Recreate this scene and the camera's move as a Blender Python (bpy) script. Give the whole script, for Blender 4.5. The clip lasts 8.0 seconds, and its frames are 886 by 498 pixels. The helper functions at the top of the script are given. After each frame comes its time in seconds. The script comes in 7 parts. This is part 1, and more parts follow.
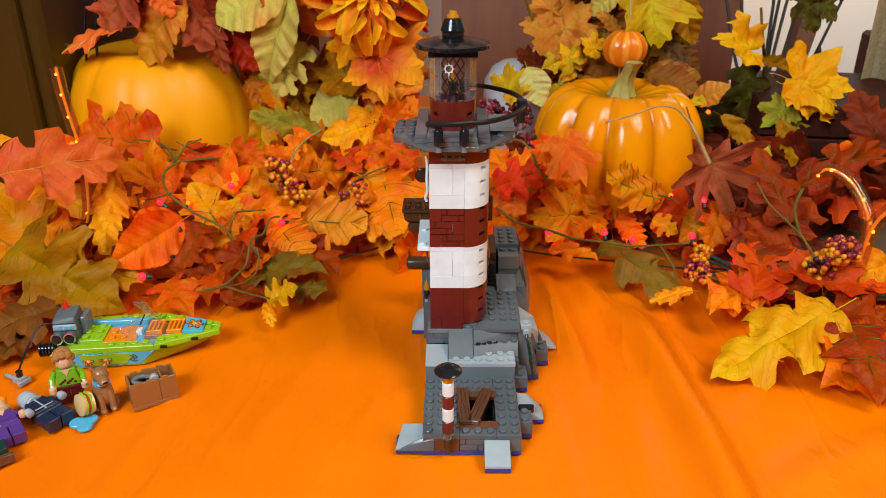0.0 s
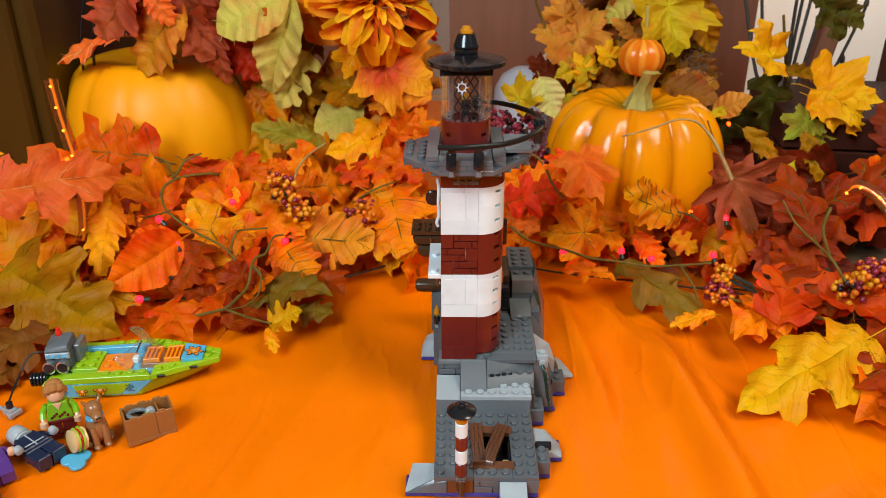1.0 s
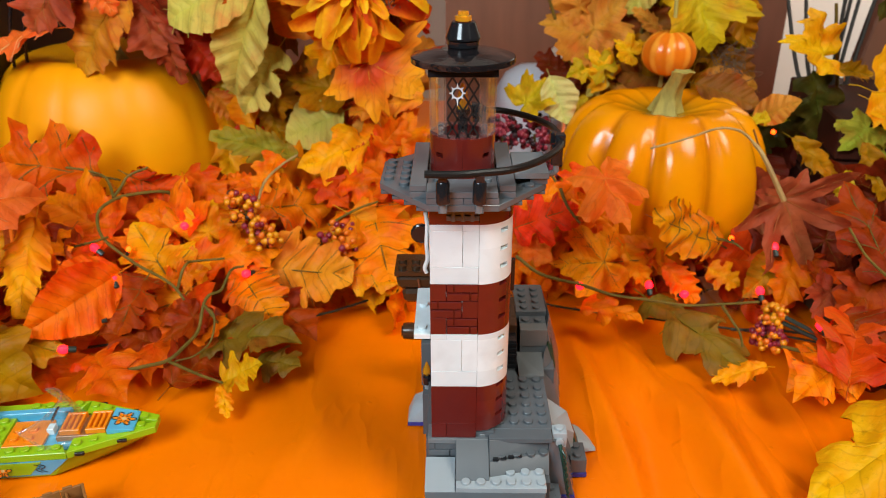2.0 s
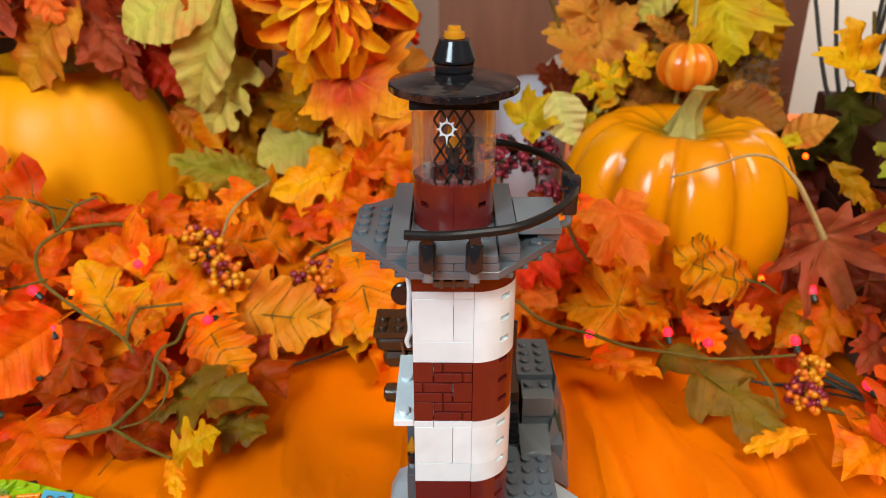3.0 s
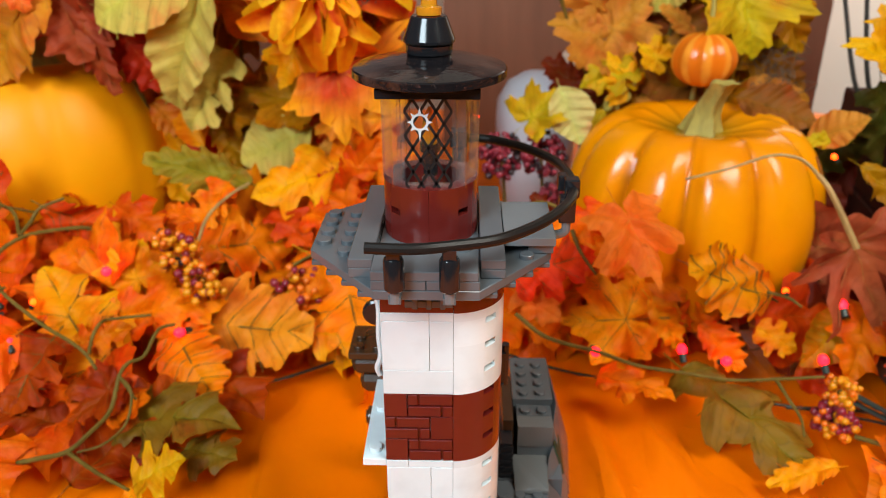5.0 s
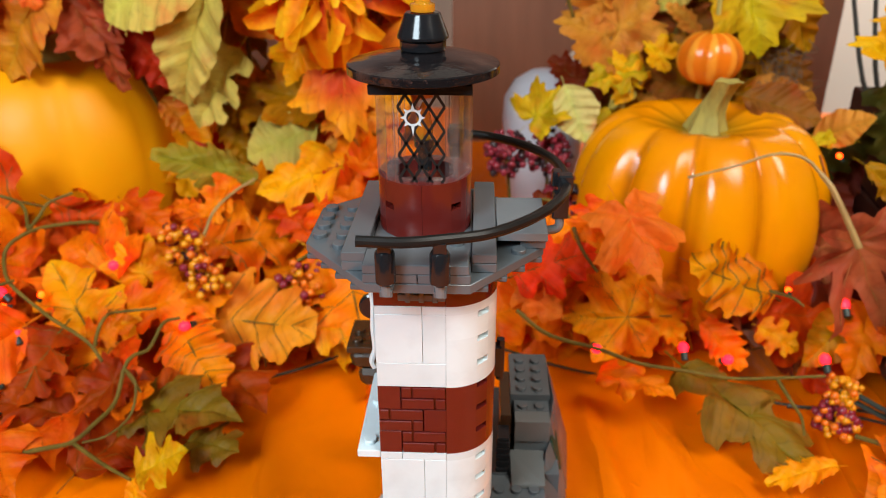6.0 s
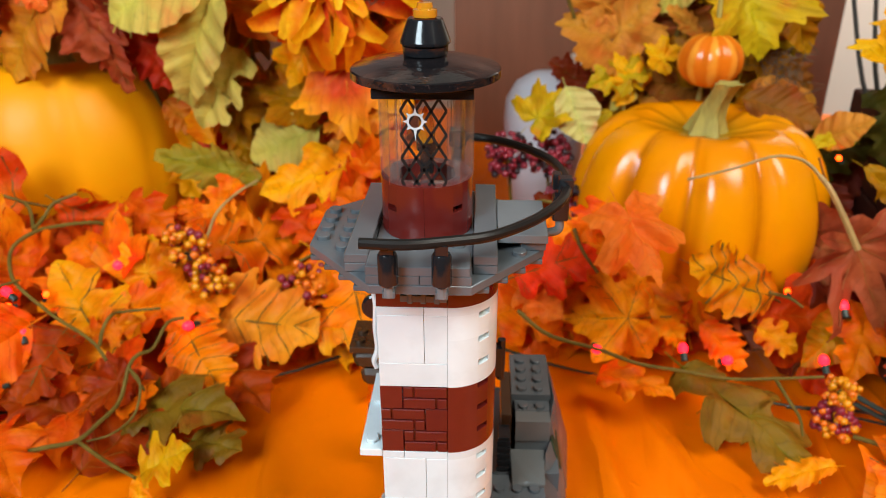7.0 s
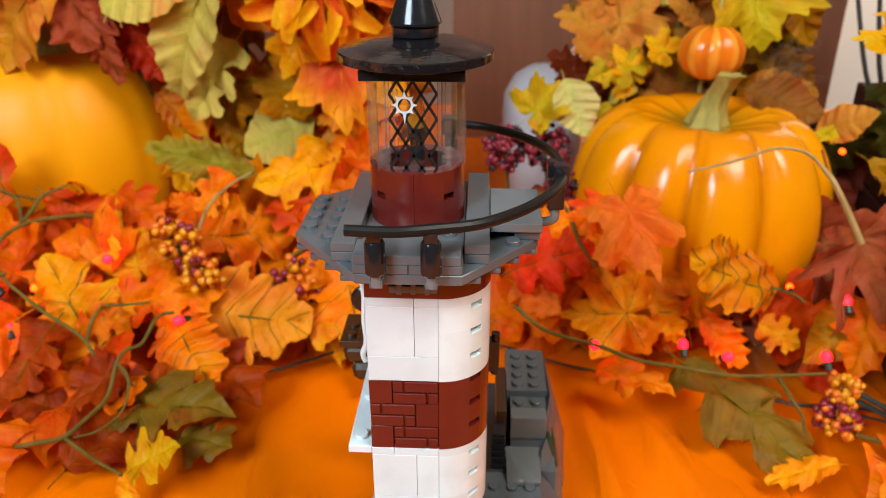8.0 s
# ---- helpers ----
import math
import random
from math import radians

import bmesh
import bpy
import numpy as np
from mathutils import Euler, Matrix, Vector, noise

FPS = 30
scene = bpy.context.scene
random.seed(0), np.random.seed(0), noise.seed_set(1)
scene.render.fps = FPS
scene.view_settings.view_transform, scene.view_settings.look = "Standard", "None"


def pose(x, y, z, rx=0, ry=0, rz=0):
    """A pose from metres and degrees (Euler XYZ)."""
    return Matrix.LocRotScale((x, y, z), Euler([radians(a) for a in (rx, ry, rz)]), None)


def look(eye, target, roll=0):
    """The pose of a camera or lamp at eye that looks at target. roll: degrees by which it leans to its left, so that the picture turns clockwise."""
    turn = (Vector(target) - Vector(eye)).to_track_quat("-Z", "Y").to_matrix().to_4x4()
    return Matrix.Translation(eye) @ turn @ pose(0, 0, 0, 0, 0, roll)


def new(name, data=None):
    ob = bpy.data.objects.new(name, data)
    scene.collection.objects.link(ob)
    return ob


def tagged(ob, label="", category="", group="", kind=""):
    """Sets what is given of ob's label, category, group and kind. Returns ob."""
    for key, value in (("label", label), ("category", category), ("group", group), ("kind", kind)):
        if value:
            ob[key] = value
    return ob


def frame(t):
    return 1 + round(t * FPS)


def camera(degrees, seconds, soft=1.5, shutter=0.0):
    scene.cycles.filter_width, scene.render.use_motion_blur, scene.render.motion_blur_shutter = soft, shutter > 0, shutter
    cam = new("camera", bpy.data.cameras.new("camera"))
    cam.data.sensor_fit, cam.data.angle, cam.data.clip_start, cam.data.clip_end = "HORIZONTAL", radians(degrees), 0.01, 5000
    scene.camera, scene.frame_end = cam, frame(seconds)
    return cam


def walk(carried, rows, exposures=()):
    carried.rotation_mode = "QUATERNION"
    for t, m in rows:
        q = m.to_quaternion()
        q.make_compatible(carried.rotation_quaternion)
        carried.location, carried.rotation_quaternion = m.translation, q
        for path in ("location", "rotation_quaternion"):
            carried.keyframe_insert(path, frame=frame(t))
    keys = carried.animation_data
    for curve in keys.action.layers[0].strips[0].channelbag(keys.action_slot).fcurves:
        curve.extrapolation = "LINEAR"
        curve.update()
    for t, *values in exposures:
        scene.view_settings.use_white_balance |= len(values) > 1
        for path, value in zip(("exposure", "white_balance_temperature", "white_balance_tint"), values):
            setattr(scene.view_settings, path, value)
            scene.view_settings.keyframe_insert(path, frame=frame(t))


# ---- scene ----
cam = camera(59.57, 8.0, 0.85)
cam.data.dof.use_dof, cam.data.dof.aperture_fstop = True, 18.0
PATH = [
    (0, (0.0148, -0.4873, 0.3356), (0.0107, -0.1250, 0.1661), -0.14),
    (0.5, (0.0092, -0.4843, 0.3405), (0.0039, -0.1223, 0.1704), -0.21),
    (1, (0.0093, -0.4522, 0.3410), (0.0030, -0.0905, 0.1703), -0.28),
    (1.2, (0.0093, -0.4325, 0.3383), (0.0033, -0.0712, 0.1668), -0.26),
    (2.3, (0.0123, -0.3064, 0.3132), (0.0072, 0.0544, 0.1407), -0.17),
    (2.5, (0.0125, -0.2921, 0.3126), (0.0080, 0.0692, 0.1409), -0.15),
    (3, (0.0144, -0.2582, 0.3105), (0.0110, 0.1030, 0.1387), 0.01),
    (3.5, (0.0100, -0.2362, 0.3080), (0.0064, 0.1252, 0.1365), 0.01),
    (4, (0.0240, -0.2183, 0.2980), (0.0193, 0.1430, 0.1264), 0.03),
    (4.5, (0.0243, -0.2169, 0.2960), (0.0175, 0.1445, 0.1247), -0.08),
    (6, (0.0339, -0.2206, 0.2958), (0.0162, 0.1401, 0.1240), -0.26),
    (6.5, (0.0315, -0.2222, 0.2967), (0.0137, 0.1385, 0.1248), -0.23),
    (7, (0.0340, -0.2236, 0.2980), (0.0155, 0.1370, 0.1261), -0.20),
    (7.5, (0.0396, -0.2217, 0.2967), (0.0209, 0.1388, 0.1245), -0.16),
    (8, (0.0369, -0.2166, 0.2912), (0.0180, 0.1438, 0.1188), -0.12),
]
walk(cam, [(t, look(eye, target, roll)) for t, eye, target, roll in PATH], [(0.0, 0.0, 6450, 6), (1.2, 0.0, 6450, 6), (3.5, 0.14, 6450, 6), (8.0, 0.16, 6450, 6)])

# ---- light: two unseen lamps, one more added for the back wall, dim warm fill ----
world = bpy.data.worlds.new("room_air")
scene.world = world
world.use_nodes = True
world.node_tree.nodes["Background"].inputs[0].default_value = (1.0, 0.93, 0.85, 1)
world.node_tree.nodes["Background"].inputs[1].default_value = 0.055


def area_lamp(x, y, z, size, watts, colour, target=(0.0, 0.1, 0.0)):
    data = bpy.data.lights.new("area_lamp", "AREA")
    data.shape, data.size, data.energy, data.color = "DISK", size, watts, colour
    ob = new("area_lamp_light", data)
    ob.matrix_world = look((x, y, z), target)
    return ob


area_lamp(-0.58, -1.0, 1.05, 0.65, 24.5, (0.76, 0.90, 1.0))
area_lamp(0.80, -0.50, 1.30, 0.75, 17, (1.0, 0.95, 0.86))
# unseen helper lamp, added to brighten the pale wall behind the table
area_lamp(0.75, 0.85, 0.75, 0.3, 8, (1.0, 0.95, 0.9), (0.72, 1.3, 0.45))


# ---- materials ----
def nodes_of(name):
    m = bpy.data.materials.new(name)
    m.use_nodes = True
    nt = m.node_tree
    return m, nt, nt.nodes["Principled BSDF"]


def add(nt, kind, **values):
    n = nt.nodes.new(kind)
    for k, v in values.items():
        n.inputs[k].default_value = v
    return n


def mix_colour(nt, a, b, fac):
    n = nt.nodes.new("ShaderNodeMix")
    n.data_type = "RGBA"
    for sock, v in ((n.inputs[6], a), (n.inputs[7], b)):
        if isinstance(v, tuple):
            sock.default_value = (*v, 1)
        else:
            nt.links.new(v, sock)
    if isinstance(fac, float):
        n.inputs[0].default_value = fac
    else:
        nt.links.new(fac, n.inputs[0])
    return n.outputs[2]


def maths(nt, op, a, b=None, c=None):
    n = nt.nodes.new("ShaderNodeMath")
    n.operation = op
    for i, v in enumerate((a, b, c)):
        if v is None:
            continue
        if isinstance(v, (int, float)):
            n.inputs[i].default_value = v
        else:
            nt.links.new(v, n.inputs[i])
    return n.outputs[0]


def noise_of(nt, scale, detail=3.0, rough=0.5, coords="Object"):
    tc = nt.nodes.new("ShaderNodeTexCoord")
    n = add(nt, "ShaderNodeTexNoise", Scale=scale, Detail=detail, Roughness=rough)
    nt.links.new(tc.outputs[coords], n.inputs["Vector"])
    return n.outputs["Fac"]


def bump(nt, bsdf, height, strength, distance):
    n = add(nt, "ShaderNodeBump", Strength=strength, Distance=distance)
    nt.links.new(height, n.inputs["Height"])
    nt.links.new(n.outputs[0], bsdf.inputs["Normal"])


def spread(nt, fac, lo, hi):
    n = nt.nodes.new("ShaderNodeMapRange")
    nt.links.new(fac, n.inputs[0])
    n.inputs[1].default_value, n.inputs[2].default_value = lo, hi
    return n.outputs[0]


def dark(c, k):
    return tuple(v * k for v in c)


def plastic(name, rgb, rough=0.2):
    """Moulded toy plastic: faint flow marks, fine scratches and a slight change from piece to piece."""
    m, nt, b = nodes_of(name)
    info = nt.nodes.new("ShaderNodeObjectInfo")
    tone = mix_colour(nt, dark(rgb, 0.9), tuple(min(1, v * 1.06) for v in rgb), info.outputs["Random"])
    col = mix_colour(nt, tone, dark(rgb, 0.86), spread(nt, noise_of(nt, 90, 4), 0.45, 0.85))
    nt.links.new(col, b.inputs["Base Color"])
    rg = maths(nt, "MULTIPLY_ADD", noise_of(nt, 260, 4), 0.16, rough - 0.06)
    nt.links.new(rg, b.inputs["Roughness"])
    bump(nt, b, noise_of(nt, 400, 3), 0.10, 0.0001)
    return m


def clear_plastic(name, rgb, rough=0.03, body=0.0):
    """Thin clear moulding: light passes straight through, the surface shines at a slant."""
    m, nt, b = nodes_of(name)
    b.inputs["Base Color"].default_value = (*rgb, 1)
    b.inputs["Roughness"].default_value = 0.15
    thru = nt.nodes.new("ShaderNodeBsdfTransparent")
    thru.inputs[0].default_value = (*rgb, 1)
    shine = nt.nodes.new("ShaderNodeBsdfGlossy")
    nt.links.new(maths(nt, "MULTIPLY_ADD", noise_of(nt, 300, 3), 0.06, rough), shine.inputs["Roughness"])
    slant = add(nt, "ShaderNodeLayerWeight", Blend=0.5)
    gloss = maths(nt, "MULTIPLY_ADD", maths(nt, "POWER", slant.outputs["Facing"], 3.0), 0.75, 0.025)
    fill = nt.nodes.new("ShaderNodeMixShader")
    fill.inputs[0].default_value = body
    nt.links.new(thru.outputs[0], fill.inputs[1])
    nt.links.new(b.outputs[0], fill.inputs[2])
    mx = nt.nodes.new("ShaderNodeMixShader")
    nt.links.new(gloss, mx.inputs[0])
    nt.links.new(fill.outputs[0], mx.inputs[1])
    nt.links.new(shine.outputs[0], mx.inputs[2])
    nt.links.new(mx.outputs[0], nt.nodes["Material Output"].inputs[0])
    return m


def glow(name, rgb, strength):
    m, nt, b = nodes_of(name)
    b.inputs["Base Color"].default_value = (*rgb, 1)
    b.inputs["Emission Color"].default_value = (*rgb, 1)
    b.inputs["Emission Strength"].default_value = strength
    return m


def wood(name, rgb, scale=60.0, rough=0.4, stretch=(1, 1, 0.1)):
    m, nt, b = nodes_of(name)
    tc = nt.nodes.new("ShaderNodeTexCoord")
    mp = nt.nodes.new("ShaderNodeMapping")
    mp.inputs["Scale"].default_value = stretch
    nt.links.new(tc.outputs["Object"], mp.inputs[0])
    n = add(nt, "ShaderNodeTexNoise", Scale=scale, Detail=6.0, Roughness=0.6)
    nt.links.new(mp.outputs[0], n.inputs["Vector"])
    nt.links.new(mix_colour(nt, dark(rgb, 0.55), rgb, spread(nt, n.outputs["Fac"], 0.3, 0.7)), b.inputs["Base Color"])
    b.inputs["Roughness"].default_value = rough
    bump(nt, b, n.outputs["Fac"], 0.25, 0.001)
    return m


def leaf_fabric(name, base, tip, heart=False):
    """Dyed polyester leaf: colour runs from the ribs to the rim in uneven patches, with pleats, weave and some light let through."""
    base, tip = [(c[0], c[1] * 0.71, c[2] * 0.25) for c in (base, tip)]
    m, nt, b = nodes_of(name)
    tc = nt.nodes.new("ShaderNodeTexCoord")
    sep = nt.nodes.new("ShaderNodeSeparateXYZ")
    nt.links.new(tc.outputs["Object"], sep.inputs[0])
    side = maths(nt, "ABSOLUTE", sep.outputs[0])
    out = maths(nt, "ADD", side, maths(nt, "MULTIPLY", sep.outputs[1], 0.6))
    info = nt.nodes.new("ShaderNodeObjectInfo")
    off = nt.nodes.new("ShaderNodeVectorMath")
    nt.links.new(tc.outputs["Object"], off.inputs[0])
    com = nt.nodes.new("ShaderNodeCombineXYZ")
    for i in range(3):
        nt.links.new(maths(nt, "MULTIPLY", info.outputs["Random"], 40.0), com.inputs[i])
    nt.links.new(com.outputs[0], off.inputs[1])

    def patchy(scale, detail, rough=0.6):
        n = add(nt, "ShaderNodeTexNoise", Scale=scale, Detail=detail, Roughness=rough)
        nt.links.new(off.outputs[0], n.inputs["Vector"])
        return n.outputs["Fac"]
    wide = patchy(2.4, 3.0)
    fac = maths(nt, "ADD", out, maths(nt, "MULTIPLY_ADD", wide, 2.2, -1.25))
    if heart:
        reach = maths(nt, "SQRT", maths(nt, "ADD", maths(nt, "POWER", side, 2.0), maths(nt, "POWER", maths(nt, "SUBTRACT", sep.outputs[1], 0.36), 2.0)))
        fac = maths(nt, "ADD", maths(nt, "MULTIPLY", reach, 1.5), maths(nt, "MULTIPLY_ADD", wide, 0.8, -0.5))
    col = mix_colour(nt, base, tip, spread(nt, fac, 0.1, 0.7))
    flush = (min(1, tip[0] * 0.96), tip[1] * 0.42, tip[2] * 0.5)
    col = mix_colour(nt, col, flush, maths(nt, "MULTIPLY", spread(nt, patchy(3.3, 4.0), 0.52, 0.72), 0.75))
    col = mix_colour(nt, col, (tip[0], min(1, tip[1] * 1.35), tip[2]), maths(nt, "MULTIPLY", spread(nt, maths(nt, "ADD", side, maths(nt, "MULTIPLY", wide, 0.5)), 0.42, 0.2), 0.0 if heart else 0.6))
    tone = mix_colour(nt, col, dark(base, 0.4), maths(nt, "MULTIPLY", spread(nt, info.outputs["Random"], 0.3, 1.0), 0.35))
    spots = mix_colour(nt, tone, dark(tip, 0.35), maths(nt, "MULTIPLY", spread(nt, patchy(11, 5.0, 0.7), 0.58, 0.8), 0.8))
    slope = maths(nt, "SUBTRACT", sep.outputs[1], maths(nt, "MULTIPLY", side, 0.62))
    run = maths(nt, "MULTIPLY", maths(nt, "ADD", slope, maths(nt, "MULTIPLY", patchy(5, 2.0), 0.12)), 10.0)
    near = maths(nt, "ABSOLUTE", maths(nt, "SUBTRACT", maths(nt, "FRACT", run), 0.5))
    thread = spread(nt, near, 0.09, 0.0)
    spots = mix_colour(nt, spots, dark(base, 0.55), maths(nt, "MULTIPLY", thread, 0.34))
    nt.links.new(spots, b.inputs["Base Color"])
    nt.links.new(maths(nt, "MULTIPLY_ADD", wide, 0.4, 0.3), b.inputs["Roughness"])
    b.inputs["Specular IOR Level"].default_value = 0.12
    bump(nt, b, maths(nt, "ADD", maths(nt, "ADD", patchy(7, 3.0), maths(nt, "MULTIPLY", near, 0.5)), maths(nt, "MULTIPLY", patchy(30, 3.0), 0.3)), 0.14, 0.05)
    tr = nt.nodes.new("ShaderNodeBsdfTranslucent")
    nt.links.new(spots, tr.inputs[0])
    mx = nt.nodes.new("ShaderNodeMixShader")
    mx.inputs[0].default_value = 0.18
    nt.links.new(b.outputs[0], mx.inputs[1])
    nt.links.new(tr.outputs[0], mx.inputs[2])
    nt.links.new(mx.outputs[0], nt.nodes["Material Output"].inputs[0])
    return m


WHITE = plastic("white_plastic", (0.71, 0.80, 0.825), 0.15)
DRED = plastic("dark_red_plastic", (0.125, 0.012, 0.009))
DGREY = plastic("dark_grey_plastic", (0.104, 0.115, 0.126), 0.2)
DGREY_DULL = plastic("worn_dark_grey_plastic", (0.10, 0.108, 0.115), 0.42)
TGREY = plastic("grey_tile_plastic", (0.145, 0.15, 0.15), 0.2)
LGREY = plastic("light_grey_plastic", (0.34, 0.37, 0.39), 0.32)
MGREY = plastic("mid_grey_plastic", (0.16, 0.175, 0.185))
BLUE = plastic("dark_blue_plastic", (0.03, 0.04, 0.26))
BROWN = plastic("reddish_brown_plastic", (0.14, 0.05, 0.022))
DBROWN = plastic("dark_brown_plastic", (0.055, 0.026, 0.012))
NOUGAT = plastic("nougat_brown_plastic", (0.30, 0.115, 0.03), 0.3)
BLACK = plastic("black_plastic", (0.012, 0.012, 0.014), 0.14)
DGREEN = plastic("dark_green_plastic", (0.012, 0.045, 0.03))
LIME = plastic("lime_plastic", (0.31, 0.50, 0.008), 0.3)
ORANGE = plastic("orange_plastic", (0.86, 0.23, 0.004), 0.34)
AZURE = plastic("azure_plastic", (0.10, 0.42, 0.62))
NAVY = plastic("navy_plastic", (0.012, 0.018, 0.045))
PURPLE = plastic("purple_plastic", (0.10, 0.035, 0.20))
SKIN = plastic("light_nougat_plastic", (0.75, 0.42, 0.24))
TAN = plastic("tan_plastic", (0.68, 0.46, 0.2))
SILVER = plastic("silver_plastic", (0.36, 0.38, 0.4), 0.25)
RED = plastic("red_plastic", (0.55, 0.02, 0.015))
CLEAR = clear_plastic("clear_plastic", (0.985, 0.985, 0.985), 0.03, 0.004)
CLEAR_RIM = clear_plastic("thick_clear_plastic", (0.93, 0.935, 0.94), 0.04, 0.02)
AMBER = clear_plastic("amber_plastic", (1.0, 0.52, 0.03), 0.03, 0.4)
GLOSS_BLACK, nt, b = nodes_of("dusty_gloss_black_plastic")
dust = spread(nt, noise_of(nt, 1500, 2, 0.6), 0.64, 0.74)
# brownish reflections painted into the base colour as patches, under the dust specks
reflection_patch = spread(nt, noise_of(nt, 70, 5, 0.7), 0.5, 0.85)
nt.links.new(mix_colour(nt, mix_colour(nt, (0.008, 0.007, 0.008), (0.10, 0.05, 0.038), reflection_patch), (0.09, 0.05, 0.042), dust), b.inputs["Base Color"])
nt.links.new(maths(nt, "MULTIPLY_ADD", reflection_patch, 0.22, 0.05), b.inputs["Roughness"])
bump(nt, b, maths(nt, "ADD", noise_of(nt, 300, 4), noise_of(nt, 55, 3)), 0.3, 0.0006)
HOSE_BLACK = plastic("dull_black_hose", (0.012, 0.010, 0.009), 0.34)
HOSE_BLACK.node_tree.nodes["Principled BSDF"].inputs["Specular IOR Level"].default_value = 0.22
PRINT_BLACK = plastic("black_print", (0.01, 0.01, 0.01), 0.4)


# ---- mesh tools; toy pieces are given in millimetres ----
MM = 0.001


def part(name, bm, material, parent=None, label="", scale=MM, angle=28):
    me = bpy.data.meshes.new(name)
    if scale != 1:
        bmesh.ops.scale(bm, vec=(scale, scale, scale), verts=bm.verts)
    bm.normal_update()
    bm.to_mesh(me)
    bm.free()
    for m in material if isinstance(material, (list, tuple)) else [material]:
        me.materials.append(m)
    me.shade_smooth()
    me.set_sharp_from_angle(angle=radians(angle))
    ob = new(name, me)
    ob.parent = parent
    if label:
        tagged(ob, label)
    return ob


def thing(name, m, label, category, group="", kind=""):
    ob = new(name)
    ob.empty_display_size = 0.01
    ob.matrix_world = m
    return tagged(ob, label, category, group, kind)


def solid(bm, pts, chamfer=0.25, mat=0):
    """The convex solid round some corners, its edges taken off."""
    tmp = bmesh.new()
    for p in pts:
        tmp.verts.new(p)
    out = bmesh.ops.convex_hull(tmp, input=tmp.verts)
    loose = [v for v in tmp.verts if not v.link_faces]
    bmesh.ops.delete(tmp, geom=loose, context="VERTS")
    bmesh.ops.dissolve_limit(tmp, angle_limit=0.01, verts=tmp.verts, edges=tmp.edges)
    if chamfer:
        bmesh.ops.bevel(tmp, geom=list(tmp.edges), offset=chamfer, segments=1, affect="EDGES", clamp_overlap=True)
    for f in tmp.faces:
        f.material_index = mat
    me = bpy.data.meshes.new("tmp")
    tmp.to_mesh(me)
    tmp.free()
    bm.from_mesh(me)
    bpy.data.meshes.remove(me)


def box(bm, x0, x1, y0, y1, z0, z1, chamfer=0.25, mat=0):
    solid(bm, [(x, y, z) for x in (x0, x1) for y in (y0, y1) for z in (z0, z1)], chamfer, mat)


def lathe(bm, profile, centre=(0, 0, 0), n=24, axis="z", mat=0, a0=0.0, a1=360.0):
    """Turns (radius, height) pairs about an axis through centre."""
    full = a1 - a0 >= 360
    cols = n if full else n + 1
    rings = []
    for r, h in profile:
        ring = []
        for i in range(cols):
            a = radians(a0 + (a1 - a0) * i / n)
            p = (r * math.cos(a), r * math.sin(a), h)
            if axis == "x":
                p = (p[2], p[0], p[1])
            elif axis == "y":
                p = (p[0], p[2], p[1])
            ring.append(bm.verts.new(Vector(p) + Vector(centre)))
        rings.append(ring)
    for lo, hi in zip(rings, rings[1:]):
        for i in range(cols if full else cols - 1):
            j = (i + 1) % cols
            bm.faces.new((lo[i], lo[j], hi[j], hi[i])).material_index = mat
    for ring, flip in ((rings[0], True), (rings[-1], False)):
        if full and len(ring) > 2:
            bm.faces.new(list(reversed(ring)) if flip else ring).material_index = mat


def stud(bm, x, y, z, n=14):
    lathe(bm, [(2.42, z), (2.42, z + 1.45), (2.2, z + 1.7)], (x, y, 0), n)


def smooth_line(pts, steps=6):
    """A Catmull-Rom line through points."""
    p = [Vector(q) for q in pts]
    p = [p[0] * 2 - p[1]] + p + [p[-1] * 2 - p[-2]]
    out = []
    for a, b, c, d in zip(p, p[1:], p[2:], p[3:]):
        for k in range(steps):
            t = k / steps
            out.append(0.5 * (2 * b + (c - a) * t + (2 * a - 5 * b + 4 * c - d) * t * t + (3 * b - a - 3 * c + d) * t ** 3))
    return out + [p[-2]]


def tube(bm, pts, r, n=8, steps=6, taper=1.0, mat=0):
    line = smooth_line(pts, steps)
    rings, side = [], None
    for i, p in enumerate(line):
        d = (line[min(i + 1, len(line) - 1)] - line[max(i - 1, 0)]).normalized()
        side = (side - d * side.dot(d)) if side else d.orthogonal()
        side.normalize()
        up = d.cross(side)
        rr = r * (1 + (taper - 1) * i / (len(line) - 1))
        rings.append([bm.verts.new(p + rr * (math.cos(2 * math.pi * k / n) * side + math.sin(2 * math.pi * k / n) * up)) for k in range(n)])
    for lo, hi in zip(rings, rings[1:]):
        for k in range(n):
            bm.faces.new((lo[k], lo[(k + 1) % n], hi[(k + 1) % n], hi[k])).material_index = mat
    bm.faces.new(list(reversed(rings[0]))).material_index = mat
    bm.faces.new(rings[-1]).material_index = mat


def piece(parent, name, mat, x0, x1, y0, y1, z0, z1, studs=(), gap=0.06, label="", chamfer=0.25):
    """A block of the toy with its studs, listed as (x, y)."""
    bm = bmesh.new()
    box(bm, x0 + gap, x1 - gap, y0 + gap, y1 - gap, z0 + 0.02, z1 - 0.04, chamfer)
    for x, y in studs:
        stud(bm, x, y, z1 - 0.05)
    return part(name, bm, mat, parent, label)


def wedge(parent, name, mat, pts, label="", chamfer=0.25, studs=()):
    bm = bmesh.new()
    solid(bm, pts, chamfer)
    for s in studs:
        stud(bm, *s)
    return part(name, bm, mat, parent, label)


